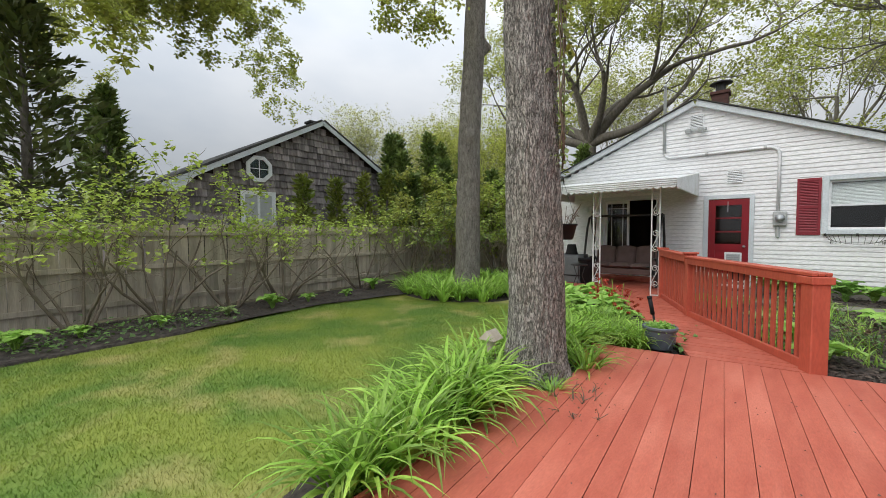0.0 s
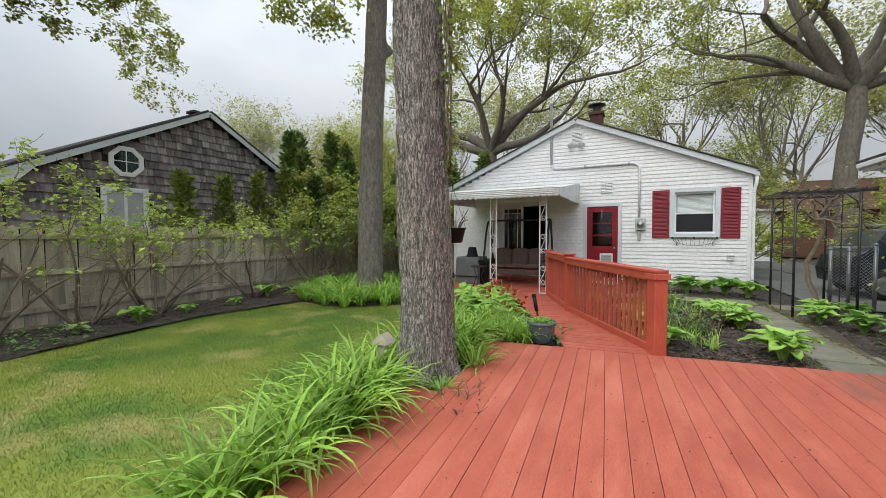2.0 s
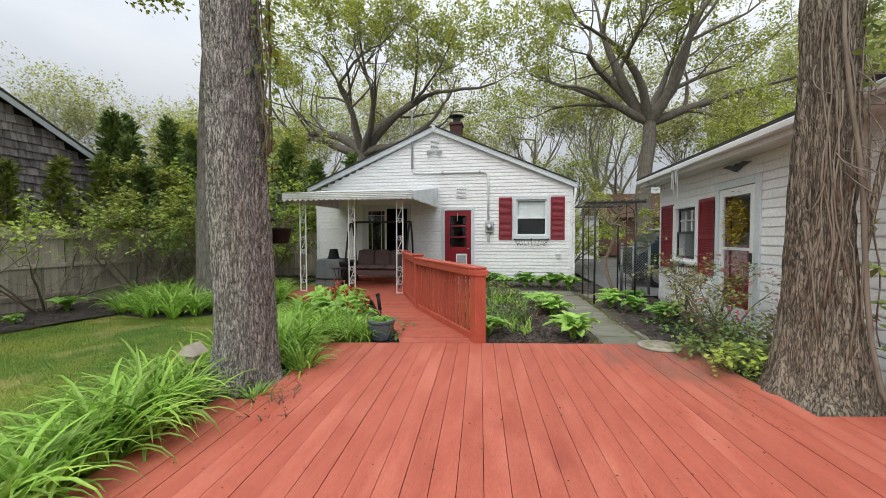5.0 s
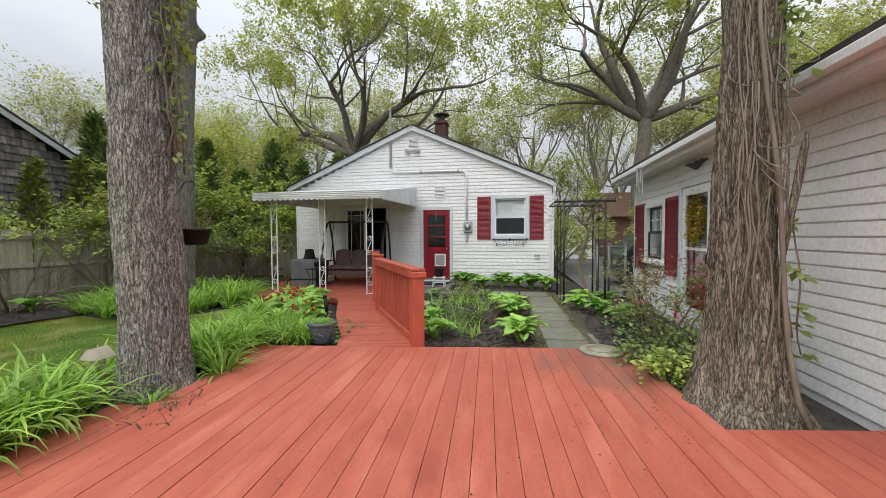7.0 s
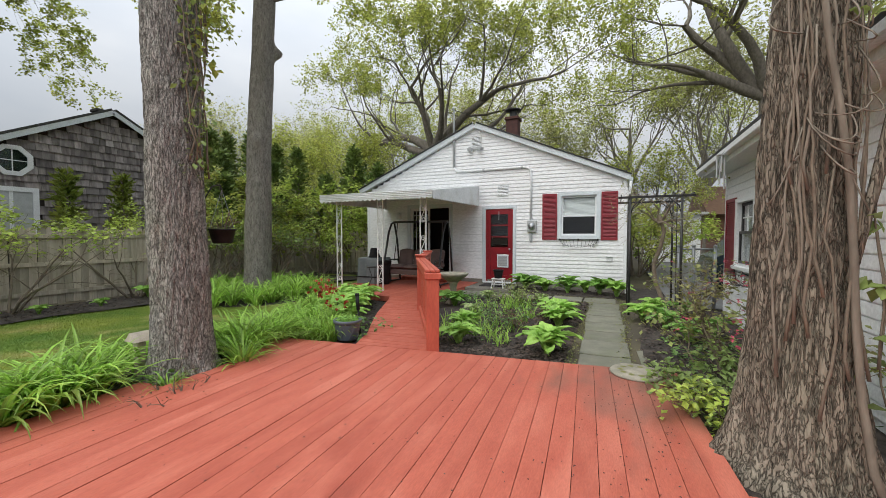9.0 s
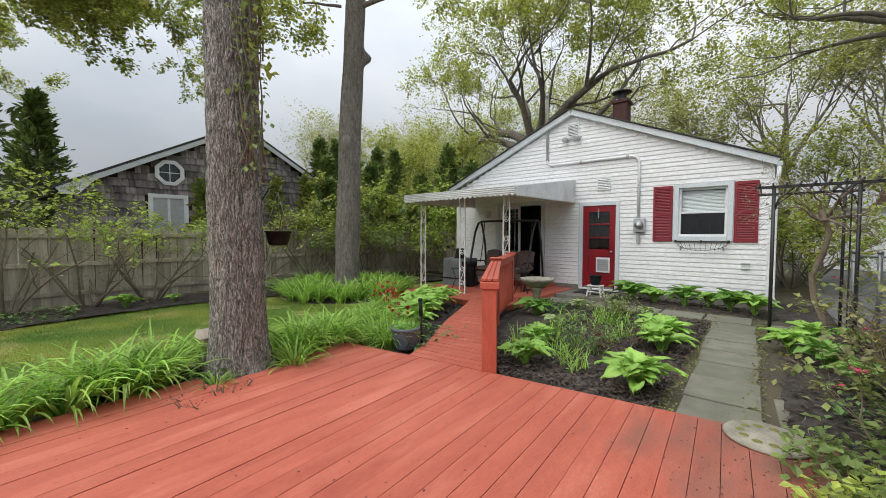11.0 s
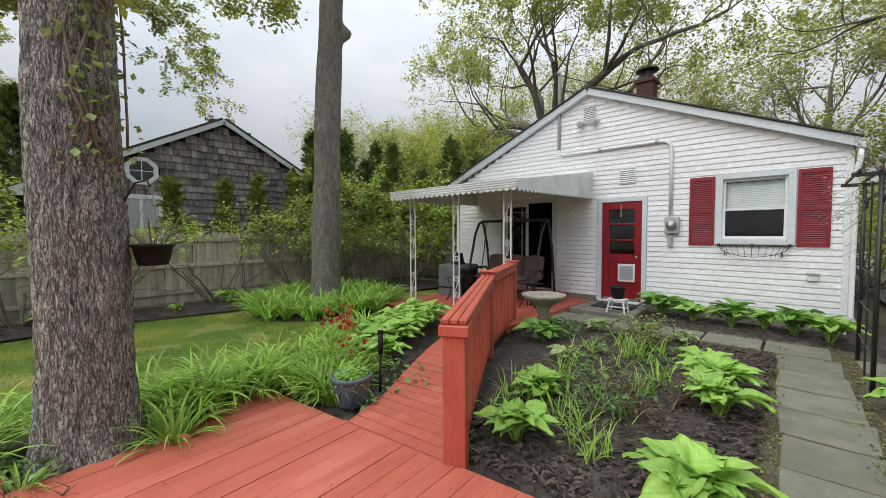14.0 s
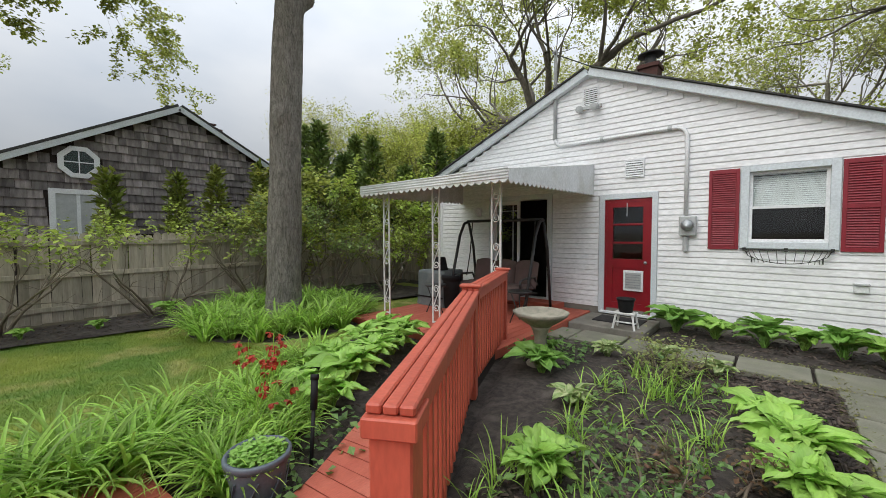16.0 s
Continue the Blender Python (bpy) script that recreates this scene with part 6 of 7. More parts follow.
for i, (x, y) in enumerate([(-6.1, 2.15), (-6.25, 3.75), (-6.15, 4.62), (-6.3, 6.4), (-6.1, 1.2), (-6.2, 0.3), (-6.0, 8.1)]):
    hosta(x, y, 0.62, 24, 370 + i, "v" if i % 3 == 0 else "g", "low spreading yellow-green plant in the fence bed", "low plants along the fence")

# small sprigs between the hostas
def sprigs():
    r, s = random.Random(17), Shape()
    for k in range(58):
        x, y = r.uniform(0.95, 2.2), r.uniform(5.2, 8.2)
        if x > 2.05 and y < 7.8 and y > 4.9:
            x -= 0.55
        for j in range(r.randint(6, 11)):
            strap_leaf(s, r, r.uniform(0.18, 0.42), r.uniform(0.004, 0.008), r.uniform(0, 6.283), r.uniform(0.8, 1.5), r.uniform(0.5, 2.2), (x + r.gauss(0, 0.03), y + r.gauss(0, 0.03), GROUND + 0.03))
    tagged(part("grass_sprigs", s, LILY), "thin green blades sprouting through the mulch", "sprigs", "", "stuff")
    s = Shape()
    for x0, x1, y0, y1, n in ((0.9, 2.0, 5.2, 8.6, 380), (-0.3, 0.6, 7.8, 9.0, 350), (-6.7, -5.5, -1, 2.2, 700), (-0.95, -0.4, 2.5, 3.5, 300), (3.9, 4.9, 3.9, 6.5, 500), (-0.4, 0.3, 4.5, 5.6, 220), (-6.6, -5.8, 6.5, 11, 500)):
        for k in range(n):
            p = V((r.uniform(x0, x1), r.uniform(y0, y1), GROUND + 0.03 + abs(r.gauss(0, 0.07))))
            leaf_quad(s, p, r.uniform(0.04, 0.09), r)
    tagged(part("ground_leaves", s, GROUNDCOVER), "low dark green leafy groundcover", "groundcover", "", "stuff")
sprigs()

def lawn_grass():
    r = np.random.RandomState(4)
    n = 260000
    x, y = r.uniform(-6.1, -0.7, n), np.concatenate([r.uniform(-1.5, 6.0, n - 50000), r.uniform(5, 11, 50000)])
    lim = np.array([bed_edge(q) for q in np.linspace(-2, 12, 300)])
    keep = x > np.interp(y, np.linspace(-2, 12, 300), lim) - 0.03
    keep &= (x + 4.6) ** 2 + (y - 7.0) ** 2 > 1.5 ** 2
    keep &= ~((x > -0.9 - 0.12 * np.clip(y, 0, 4)) & (y < 4.4))
    keep &= ~((x > -2.9 + 0.5 * (8.2 - y)) & (y >= 4.4))
    keep &= ~((y > 7.7) & (x > -3.5))
    x, y = x[keep], y[keep]
    n = len(x)
    h, a, w = r.uniform(0.012, 0.036, n), r.uniform(0, 6.283, n), r.uniform(0.002, 0.004, n)
    z = GROUND - 0.013 + 0.014 * np.sin(1.3 * x + 0.5) * np.sin(1.1 * y + 0.3)
    lx, ly = r.normal(0, 0.5, n) * h, r.normal(0, 0.5, n) * h
    vs = np.stack([np.stack([x - w * np.cos(a), y - w * np.sin(a), z], 1), np.stack([x + w * np.cos(a), y + w * np.sin(a), z], 1), np.stack([x + lx, y + ly, z + h], 1)], 1).reshape(-1, 3)
    me = bpy.data.meshes.new("lawn_blades")
    me.from_pydata(vs.tolist(), [], np.arange(3 * n).reshape(-1, 3).tolist())
    me.materials.append(GRASS)
    tagged(new("lawn_blades", me), "short yellow-green grass blades of the lawn", "grass", "", "stuff")
lawn_grass()

# fresh green bushes beyond the side gate and behind the back fence
for i, (x, y, h) in enumerate([(3.95, 15.8, 2.4), (8.6, 12.2, 2.4), (9.2, 16.0, 2.8), (4.6, 18.5, 2.2), (-5.2, 14.2, 2.6), (-4.6, 17.0, 3.2), (11.5, 19.5, 3.0), (-8.2, 10.9, 2.9), (-7.9, 12.2, 2.6), (-6.3, 13.2, 3.1), (-8.3, 9.4, 2.5), (-5.0, 13.3, 2.7)]):
    tagged(shrub((x, y), h, 0.6, 190 + i, LEAF_SHRUB if i % 2 else LEAF_OAK, "leafy fresh green bush beyond the fence", "background_bush", 10, 14, 0.12, "shrub", 3, 0.0), "", "", "bushes beyond the fence")

# ---- stone path, slab, loose things ----
def flagstone(poly, z, name="flagstone", group="stone path", m=None):
    s = Shape()
    c = V((sum(p[0] for p in poly) / len(poly), sum(p[1] for p in poly) / len(poly), 0))
    n = len(poly)
    low = [(p[0], p[1], GROUND - 0.03) for p in poly]
    mid = [(p[0], p[1], z - 0.008) for p in poly]
    top = [(p[0] + (c.x - p[0]) * 0.03, p[1] + (c.y - p[1]) * 0.03, z) for p in poly]
    s.add(low + mid + top, [tuple(range(2 * n, 3 * n))] + [(i, (i + 1) % n, n + (i + 1) % n, n + i) for i in range(n)] + [(n + i, n + (i + 1) % n, 2 * n + (i + 1) % n, 2 * n + i) for i in range(n)])
    ob = part(name, s, m or STONE)
    return tagged(ob, "worn grey flagstone set in mossy earth", "stone", group)
rs = random.Random(12)
y = 4.72
while y < 9.1:
    L = rs.uniform(0.52, 0.72)
    x0 = 2.93 - 0.035 * (y - 4.8)
    w = 0.56
    flagstone([(x0 + rs.uniform(-0.02, 0.02), y), (x0 + w + rs.uniform(-0.02, 0.03), y + rs.uniform(0.0, 0.04)), (x0 + w + rs.uniform(-0.02, 0.03), y + L + 0.03), (x0 + w * 0.5, y + L + rs.uniform(-0.02, 0.02)), (x0 + rs.uniform(-0.02, 0.02), y + L)], GROUND + 0.03 + rs.uniform(-0.006, 0.006))
    y += L + 0.04
x = 3.3
for k in range(6):
    L = rs.uniform(0.55, 0.8)
    flagstone([(x, 9.18 + rs.uniform(-0.03, 0.03)), (x, 9.78 + rs.uniform(-0.03, 0.03)), (x - L, 9.78 + rs.uniform(-0.02, 0.03)), (x - L, 9.18 + rs.uniform(-0.03, 0.03))], GROUND + 0.03 + rs.uniform(-0.006, 0.006))
    x -= L + 0.035
flagstone([(3.55, 8.9), (4.2, 8.95), (4.15, 9.5), (3.5, 9.45)], GROUND + 0.025)
flagstone([(3.6, 4.95), (3.75, 5.0), (3.75, 5.9), (3.55, 5.8)], GROUND + 0.02)
slab = structure("door_slab", Shape().box(-0.37, 0.82, 9.98, HY - 0.072, GROUND - 0.05, -0.015, 0.015), CONCRETE, "weathered concrete slab before the red door", "slab")
structure("path_earth", sheet(2.75, 3.75, 4.6, 9.9, 0.2, lambda x, y: GROUND + 0.012 + bump_at(x, y, 3, 0.012)), EARTH, "mossy earth between the flagstones", "earth", True)

def moss():
    r, s = random.Random(8), Shape()
    for k in range(2600):
        if r.random() < 0.6:
            x, y = r.choice((2.9, 3.5)) + r.gauss(0, 0.05) - 0.035 * 2, r.uniform(4.8, 9.6)
        else:
            x, y = r.uniform(0.6, 3.4), r.choice((9.15, 9.82)) + r.gauss(0, 0.04)
        leaf_quad(s, V((x, y, GROUND + 0.02 + r.uniform(0, 0.02))), r.uniform(0.015, 0.035), r)
    tagged(part("moss_tufts", s, MOSS), "yellow-green moss between the stones", "moss", "", "stuff")
moss()

mat_ = thing("doormat", (0.3, 10.6, -0.015), "black rubber doormat on the concrete slab", "mat")
part("mat", Shape().box(-0.1, 0.66, 10.35, 10.85, -0.015, 0.003, 0.004), RUBBER, mat_)
def stool(x, y):
    t = thing("stool", (x, y, -0.015), "small white wooden stool on the slab", "stool")
    part("seat", Shape().box(x - 0.16, x + 0.16, y - 0.11, y + 0.11, 0.22, 0.25, 0.008), IRONWHITE, t)
    for sx in (-1, 1):
        for sy in (-1, 1):
            part("leg", Shape().tube([(x + sx * 0.16, y + sy * 0.12, -0.012), (x + sx * 0.12, y + sy * 0.08, 0.22)], 0.018, 6), IRONWHITE, t)
        part("stretcher", Shape().tube([(x + sx * 0.145, y - 0.1, 0.08), (x + sx * 0.145, y + 0.1, 0.08)], 0.012, 6), IRONWHITE, t)
    part("front_stretcher", Shape().tube([(x - 0.14, y - 0.10, 0.10), (x + 0.14, y - 0.10, 0.10)], 0.012, 6), IRONWHITE, t)
stool(0.52, 10.1)
def pot(name, x, y, z, r, h, m, label, soil=True):
    t = thing(name, (x, y, z), label, "pot")
    part("body", Shape().lathe([(0.0, 0.0), (r * 0.68, 0), (r * 0.74, h * 0.06), (r * 0.92, h * 0.8), (r * 0.92, h * 0.84), (r, h * 0.85), (r * 1.02, h * 0.97), (r * 0.98, h), (r * 0.9, h), (r * 0.88, h * 0.82), (0, h * 0.82)], 28, (x, y, z), False), m, t, smooth=True)
    return t
pot("flower_pot", 0.52, 10.1, 0.25, 0.135, 0.22, BLACKPLASTIC, "empty black plastic flower pot on the white stool")
PX, PY = 0.03, 4.62
gp = pot("flower_pot", PX, PY, GROUND + 0.06, 0.185, 0.27, PLASTIC, "blue-grey plastic pot filled with low green leaves")
for k in range(8):
    a = 0.785 * k
    part("rib", Shape().tube([(PX + 0.150 * math.cos(a), PY + 0.150 * math.sin(a), -0.0), (PX + 0.172 * math.cos(a + 0.39), PY + 0.172 * math.sin(a + 0.39), 0.13)], 0.005, 4), PLASTIC, gp)
s, r2 = Shape(), random.Random(2)
for k in range(900):
    q, a = 0.16 * math.sqrt(r2.random()), r2.uniform(0, 6.283)
    leaf_quad(s, V((PX + q * math.cos(a), PY + q * math.sin(a), 0.19 + 0.05 * (1 - (q / 0.16) ** 2) + r2.uniform(-0.02, 0.03))), r2.uniform(0.025, 0.05), r2)
part("leaves", s, HOSTA, gp)
stake = thing("torch_stake", (-0.12, 5.05, GROUND), "slim black garden torch leaning in the bed", "torch")
part("shaft", Shape().tube([(-0.05, 5.0, GROUND), (-0.14, 5.08, 0.28)], 0.014, 8), BLACKPLASTIC, stake, smooth=True)
part("head", Shape().tube([(-0.14, 5.08, 0.26), (-0.19, 5.12, 0.47)], 0.026, 10), BLACKPLASTIC, stake, smooth=True)
part("cap", Shape().tube([(-0.186, 5.117, 0.455), (-0.196, 5.126, 0.49)], 0.031, 10), BLACKPLASTIC, stake, smooth=True)

def columbine(x, y, seed):
    r = random.Random(seed)
    t = thing("red_columbine", (x, y, GROUND), "tall stems of red columbine flowers among the lilies", "flower")
    for k in range(5):
        tx, ty, tz = x + r.uniform(-0.2, 0.2), y + r.uniform(-0.2, 0.2), r.uniform(0.42, 0.75)
        part("stem", Shape().tube([(x, y, GROUND), ((x + tx) / 2 + 0.03, (y + ty) / 2, tz * 0.5), (tx, ty, tz)], 0.004, 4), LILY, t)
        for j in range(4):
            p = V((tx + r.gauss(0, 0.05), ty + r.gauss(0, 0.05), tz - r.uniform(0, 0.16)))
            fl_ = Shape()
            for q in range(7):
                leaf_quad(fl_, p, 0.045, r, 0.5)
            part("flower", fl_, REDFLOWER, t, "small red flower")
columbine(-0.72, 5.0, 1)
columbine(-0.55, 4.75, 2)

# hanging basket on a bracket of the oak
HX, HYB, HZ = -0.62, 3.32, 1.265
hb = thing("hanging_basket", (HX, HYB, HZ), "black hanging pot with dry stems on a bracket of the oak", "pot")
part("bowl", Shape().lathe([(0.0, 0), (0.09, 0), (0.10, 0.015), (0.13, 0.14), (0.14, 0.14), (0.14, 0.158), (0.125, 0.158), (0.12, 0.135), (0, 0.135)], 24, (HX, HYB, HZ), False), BLACKPLASTIC, hb, smooth=True)
for k in range(3):
    a = 2.094 * k + 0.4
    part("wire", Shape().tube([(HX + 0.132 * math.cos(a), HYB + 0.132 * math.sin(a), HZ + 0.158), (HX, HYB, 1.85)], 0.003, 4), STEEL, hb)
part("hook", Shape().tube([(-0.69, 3.16, 1.72), (-0.66, 3.24, 1.88), (HX, HYB - 0.02, 1.90), (HX, HYB, 1.85)], 0.008, 6), IRONBLACK, hb)
for k in range(22):
    a = r2.uniform(0, 6.283)
    part("dry_stem", Shape().tube([(HX + 0.06 * math.cos(a), HYB + 0.06 * math.sin(a), HZ + 0.13), (HX + 0.11 * math.cos(a), HYB + 0.11 * math.sin(a), HZ + 0.22), (HX + 0.18 * math.cos(a) * r2.uniform(0.6, 1.3), HYB + 0.18 * math.sin(a), HZ + r2.uniform(0.2, 0.36))], 0.003, 3), STEM, hb)

# round stepping disc at the deck's edge
disc = thing("stepping_stone", (3.5, 4.66, 0.0), "round pale stone disc with leaf pattern lying on the deck corner", "stone")
part("disc", Shape().lathe([(0.0, 0.003), (0.235, 0.003), (0.24, 0.012), (0.225, 0.028), (0, 0.03)], 30, (3.5, 4.66, 0), False), BATH, disc, smooth=True)
for k in range(10):
    a = 0.628 * k
    part("pattern_leaf", Shape().lathe([(0.0, 0.034), (0.03, 0.03)], 8, (0, 0, 0), False, pose(3.5 + 0.14 * math.cos(a), 4.66 + 0.14 * math.sin(a), 0.0)), MOSS, disc)

# birdbath
bb = thing("birdbath", (0.2, 7.85, GROUND), "weathered pale concrete birdbath in the flower bed", "birdbath")
part("pedestal", Shape().lathe([(0.0, 0), (0.16, 0), (0.165, 0.05), (0.10, 0.12), (0.075, 0.25), (0.07, 0.36), (0.10, 0.46), (0.13, 0.5), (0, 0.5)], 24, (0.2, 7.85, GROUND), False), BATH, bb, smooth=True)
part("bowl", Shape().lathe([(0.0, 0.48), (0.10, 0.49), (0.20, 0.55), (0.31, 0.63), (0.33, 0.67), (0.30, 0.675), (0.22, 0.62), (0, 0.59)], 32, (0.2, 7.85, GROUND), False), BATH, bb, smooth=True)

# ---- porch swing ----
sw = thing("porch_swing", (-1.85, 10.1, 0.0), "black steel garden swing seat with taupe cushions under the canopy", "swing")
for x in (-2.72, -0.98):
    bend = [(x, 9.55, 0.02), (x, 9.75, 0.75), (x, 9.95, 1.45), (x, 10.1, 1.70), (x, 10.25, 1.74)]
    part("front_leg", Shape().tube(bend, 0.03, 8), IRONBLACK, sw, smooth=True)
    part("rear_leg", Shape().tube([(x, 10.25, 1.74), (x, 10.42, 1.2), (x, 10.58, 0.02)], 0.028, 8), IRONBLACK, sw, smooth=True)
    part("foot_bar", Shape().tube([(x, 9.5, 0.03), (x, 10.58, 0.03)], 0.022, 8), IRONBLACK, sw, smooth=True)
    hx = x + (0.14 if x < -2 else -0.14)
    part("hanger", Shape().tube([(hx, 10.2, 1.72), (hx, 10.12, 1.1), (hx, 10.0, 0.62)], 0.012, 6), IRONBLACK, sw, smooth=True)
    part("armrest", Shape().tube([(hx, 9.68, 0.44), (hx, 9.66, 0.64), (hx, 9.85, 0.67), (hx, 10.2, 0.66), (hx, 10.3, 0.5)], 0.022, 8), IRONBLACK, sw, smooth=True)
part("top_bar", Shape().tube([(-2.72, 10.22, 1.75), (-0.98, 10.22, 1.75)], 0.03, 8), IRONBLACK, sw, smooth=True)
part("seat_frame", Shape().tube([(-2.58, 9.66, 0.40), (-1.12, 9.66, 0.40), (-1.12, 10.28, 0.36), (-2.58, 10.28, 0.36), (-2.58, 9.66, 0.40)], 0.02, 8), IRONBLACK, sw, smooth=True)
def cushion_shape(x0, x1, w, h, m):
    s = Shape()
    nx, nz = 10, 10
    vs, fs = [], []
    for sgn in (1, -1):
        for i in range(nx + 1):
            for j in range(nz + 1):
                u, v = i / nx * 2 - 1, j / nz * 2 - 1
                puff = (1 - u ** 4) * (1 - v ** 4)
                tuft = 0.02 * math.exp(-((u * 3) ** 2 + (v * 3) ** 2))
                arch = 0.05 * (1 - u * u) if v > 0.8 else 0
                vs.append(((x0 + x1) / 2 + (x1 - x0) / 2 * u, sgn * (w * puff ** 0.5 - tuft), h / 2 * (v + 1) + arch))
    k = (nx + 1) * (nz + 1)
    for g0 in (0, k):
        for i in range(nx):
            for j in range(nz):
                a = g0 + i * (nz + 1) + j
                fs.append((a, a + 1, a + nz + 2, a + nz + 1))
    return s.add(vs, fs, m)
for k in range(3):
    x0 = -2.57 + k * 0.49
    part("back_cushion", cushion_shape(x0, x0 + 0.485, 0.085, 0.50, pose(0, 10.22, 0.44, -14)), CUSHION, sw, smooth=True)
    part("seat_cushion", cushion_shape(x0, x0 + 0.485, 0.08, 0.60, pose(0, 10.20, 0.46, 88)), CUSHION, sw, smooth=True)
part("skirt", Shape().box(-2.56, -1.12, 9.62, 9.65, 0.28, 0.42, 0.012), CUSHION, sw)

def side_table(x, y, z, label):
    t = thing("side_table", (x, y, z), label, "table")
    part("tabletop", Shape().lathe([(0, 0.50), (0.2, 0.50), (0.21, 0.515), (0.2, 0.53), (0, 0.53)], 20, (x, y, z), False), IRONBLACK, t, smooth=True)
    for k in range(3):
        a = 2.094 * k
        part("leg", Shape().tube([(x + 0.16 * math.cos(a), y + 0.16 * math.sin(a), z + 0.5), (x + 0.07 * math.cos(a), y + 0.07 * math.sin(a), z + 0.25), (x + 0.18 * math.cos(a), y + 0.18 * math.sin(a), z)], 0.011, 6), IRONBLACK, t, smooth=True)
side_table(-0.95, 9.35, 0.0, "round black metal side table beside the swing")
side_table(-2.6, 9.05, 0.0, "round black metal side table beside the covered unit")

# covered unit with a black pot on top, and a tub
cu = thing("covered_unit", (-3.1, 9.7, 0.0), "square unit under a grey weatherproof cover on the porch", "cover")
s = Shape()
nk = 40
ring = []
for k in range(nk):
    a = 2 * math.pi * k / nk
    c, d = math.cos(a), math.sin(a)
    q = 1 / max(abs(c), abs(d)) ** 0.9
    ring.append((c * q, d * q))
prof = [(0.0, 0.02, 1.05), (0.15, 0.03, 1.03), (0.40, 0.03, 1.0), (0.66, 0.015, 0.98), (0.72, 0.0, 0.93)]
vs = []
for z, amp, k_ in prof:
    for i, (c, d) in enumerate(ring):
        f = 0.37 * k_ + amp * math.sin(i * 2.4)
        vs.append((-3.08 + c * f, 9.75 + d * f * 0.95, z + 0.005))
fs = [(j * nk + i, j * nk + (i + 1) % nk, (j + 1) * nk + (i + 1) % nk, (j + 1) * nk + i) for j in range(4) for i in range(nk)] + [tuple(range(4 * nk, 5 * nk))]
part("cover", s.add(vs, fs), TARP, cu, smooth=True)
part("tie", Shape().box(-3.46, -2.70, 9.355, 9.37, 0.18, 0.21), BLACKPLASTIC, cu)
bp = thing("upturned_pot", (-3.05, 9.7, 0.73), "black upturned pot on the grey cover", "pot")
part("pot", Shape().lathe([(0.17, 0), (0.17, 0.03), (0.15, 0.05), (0.11, 0.25), (0.10, 0.27), (0, 0.27)], 20, (-3.05, 9.7, 0.728), False), BLACKPLASTIC, bp, smooth=True)
tb = pot("plastic_tub", -2.62, 9.55, 0.0, 0.2, 0.66, BLACKPLASTIC, "tall black plastic tub beside the covered unit")
wl_ = thing("porch_lamp", (-3.0, HY, 1.95), "small white porch wall lamp", "lamp")
part("back_plate", Shape().box(-3.05, -2.95, HY - 0.04, HY - 0.018, 1.88, 2.08, 0.006), TRIM, wl_)
part("shade", Shape().lathe([(0.03, 0), (0.075, 0.02), (0.085, 0.13), (0.04, 0.2), (0, 0.2)], 14, (-3.0, HY - 0.11, 1.88)), TRIM, wl_, smooth=True)

# ---- arbour with a bare climbing vine ----
AX0, AX1, AY0, AY1 = 3.52, 4.32, 8.2, 9.45
ab = thing("garden_arbour", (3.92, 8.8, GROUND), "black metal garden arbour over the side path", "arbour")
for x in (AX0, AX1):
    for y in (AY0, AY1):
        part("post", Shape().tube([(x, y, GROUND), (x, y, 2.02)], 0.02, 8), IRONBLACK, ab, smooth=True)
        part("bracket", Shape().tube([(x, y, 1.72), (x + (0.05 if x == AX0 else -0.05), y, 1.88), (x + (0.2 if x == AX0 else -0.2), y, 2.02)], 0.012, 6), IRONBLACK, ab, smooth=True)
    for k in range(5):
        z = 0.25 + k * 0.4
        part("rung", Shape().tube([(x, AY0, z), (x, AY1, z)], 0.009, 6), IRONBLACK, ab)
    part("middle_bar", Shape().tube([(x, 8.82, GROUND), (x, 8.82, 2.02)], 0.009, 6), IRONBLACK, ab)
for y in (AY0, AY1):
    part("top_bar", Shape().box(AX0 - 0.2, AX1 + 0.2, y - 0.015, y + 0.015, 2.02, 2.06, 0.003), IRONBLACK, ab)
for k in range(9):
    x = AX0 - 0.15 + k * 0.138
    part("roof_bar", Shape().box(x - 0.01, x + 0.01, AY0 - 0.12, AY1 + 0.12, 2.06, 2.085), IRONBLACK, ab)
VINE = mat("tan_vine_stem", (0.26, 0.21, 0.155), (0.19, 0.15, 0.11), 0.85, 12, 60, 0.2)
crown_tree("climbing_vine", (4.12, 9.25), 1.95, 0.045, [(0, 35, 1), (60, 15, 1), (120, 45, 1), (180, 20, 0.7), (235, 30, 0.7), (290, 10, 1), (330, 60, 0.9), (90, 70, 0.8)], 3, 171, LEAF_FAR,
           "bare tan climbing vine tangled over the black arbour", 1, 0.05, (-0.1, -0.2), 0.45, 0.62, -0.04, split=3, bark=VINE, category="vine", shrink=0.75)

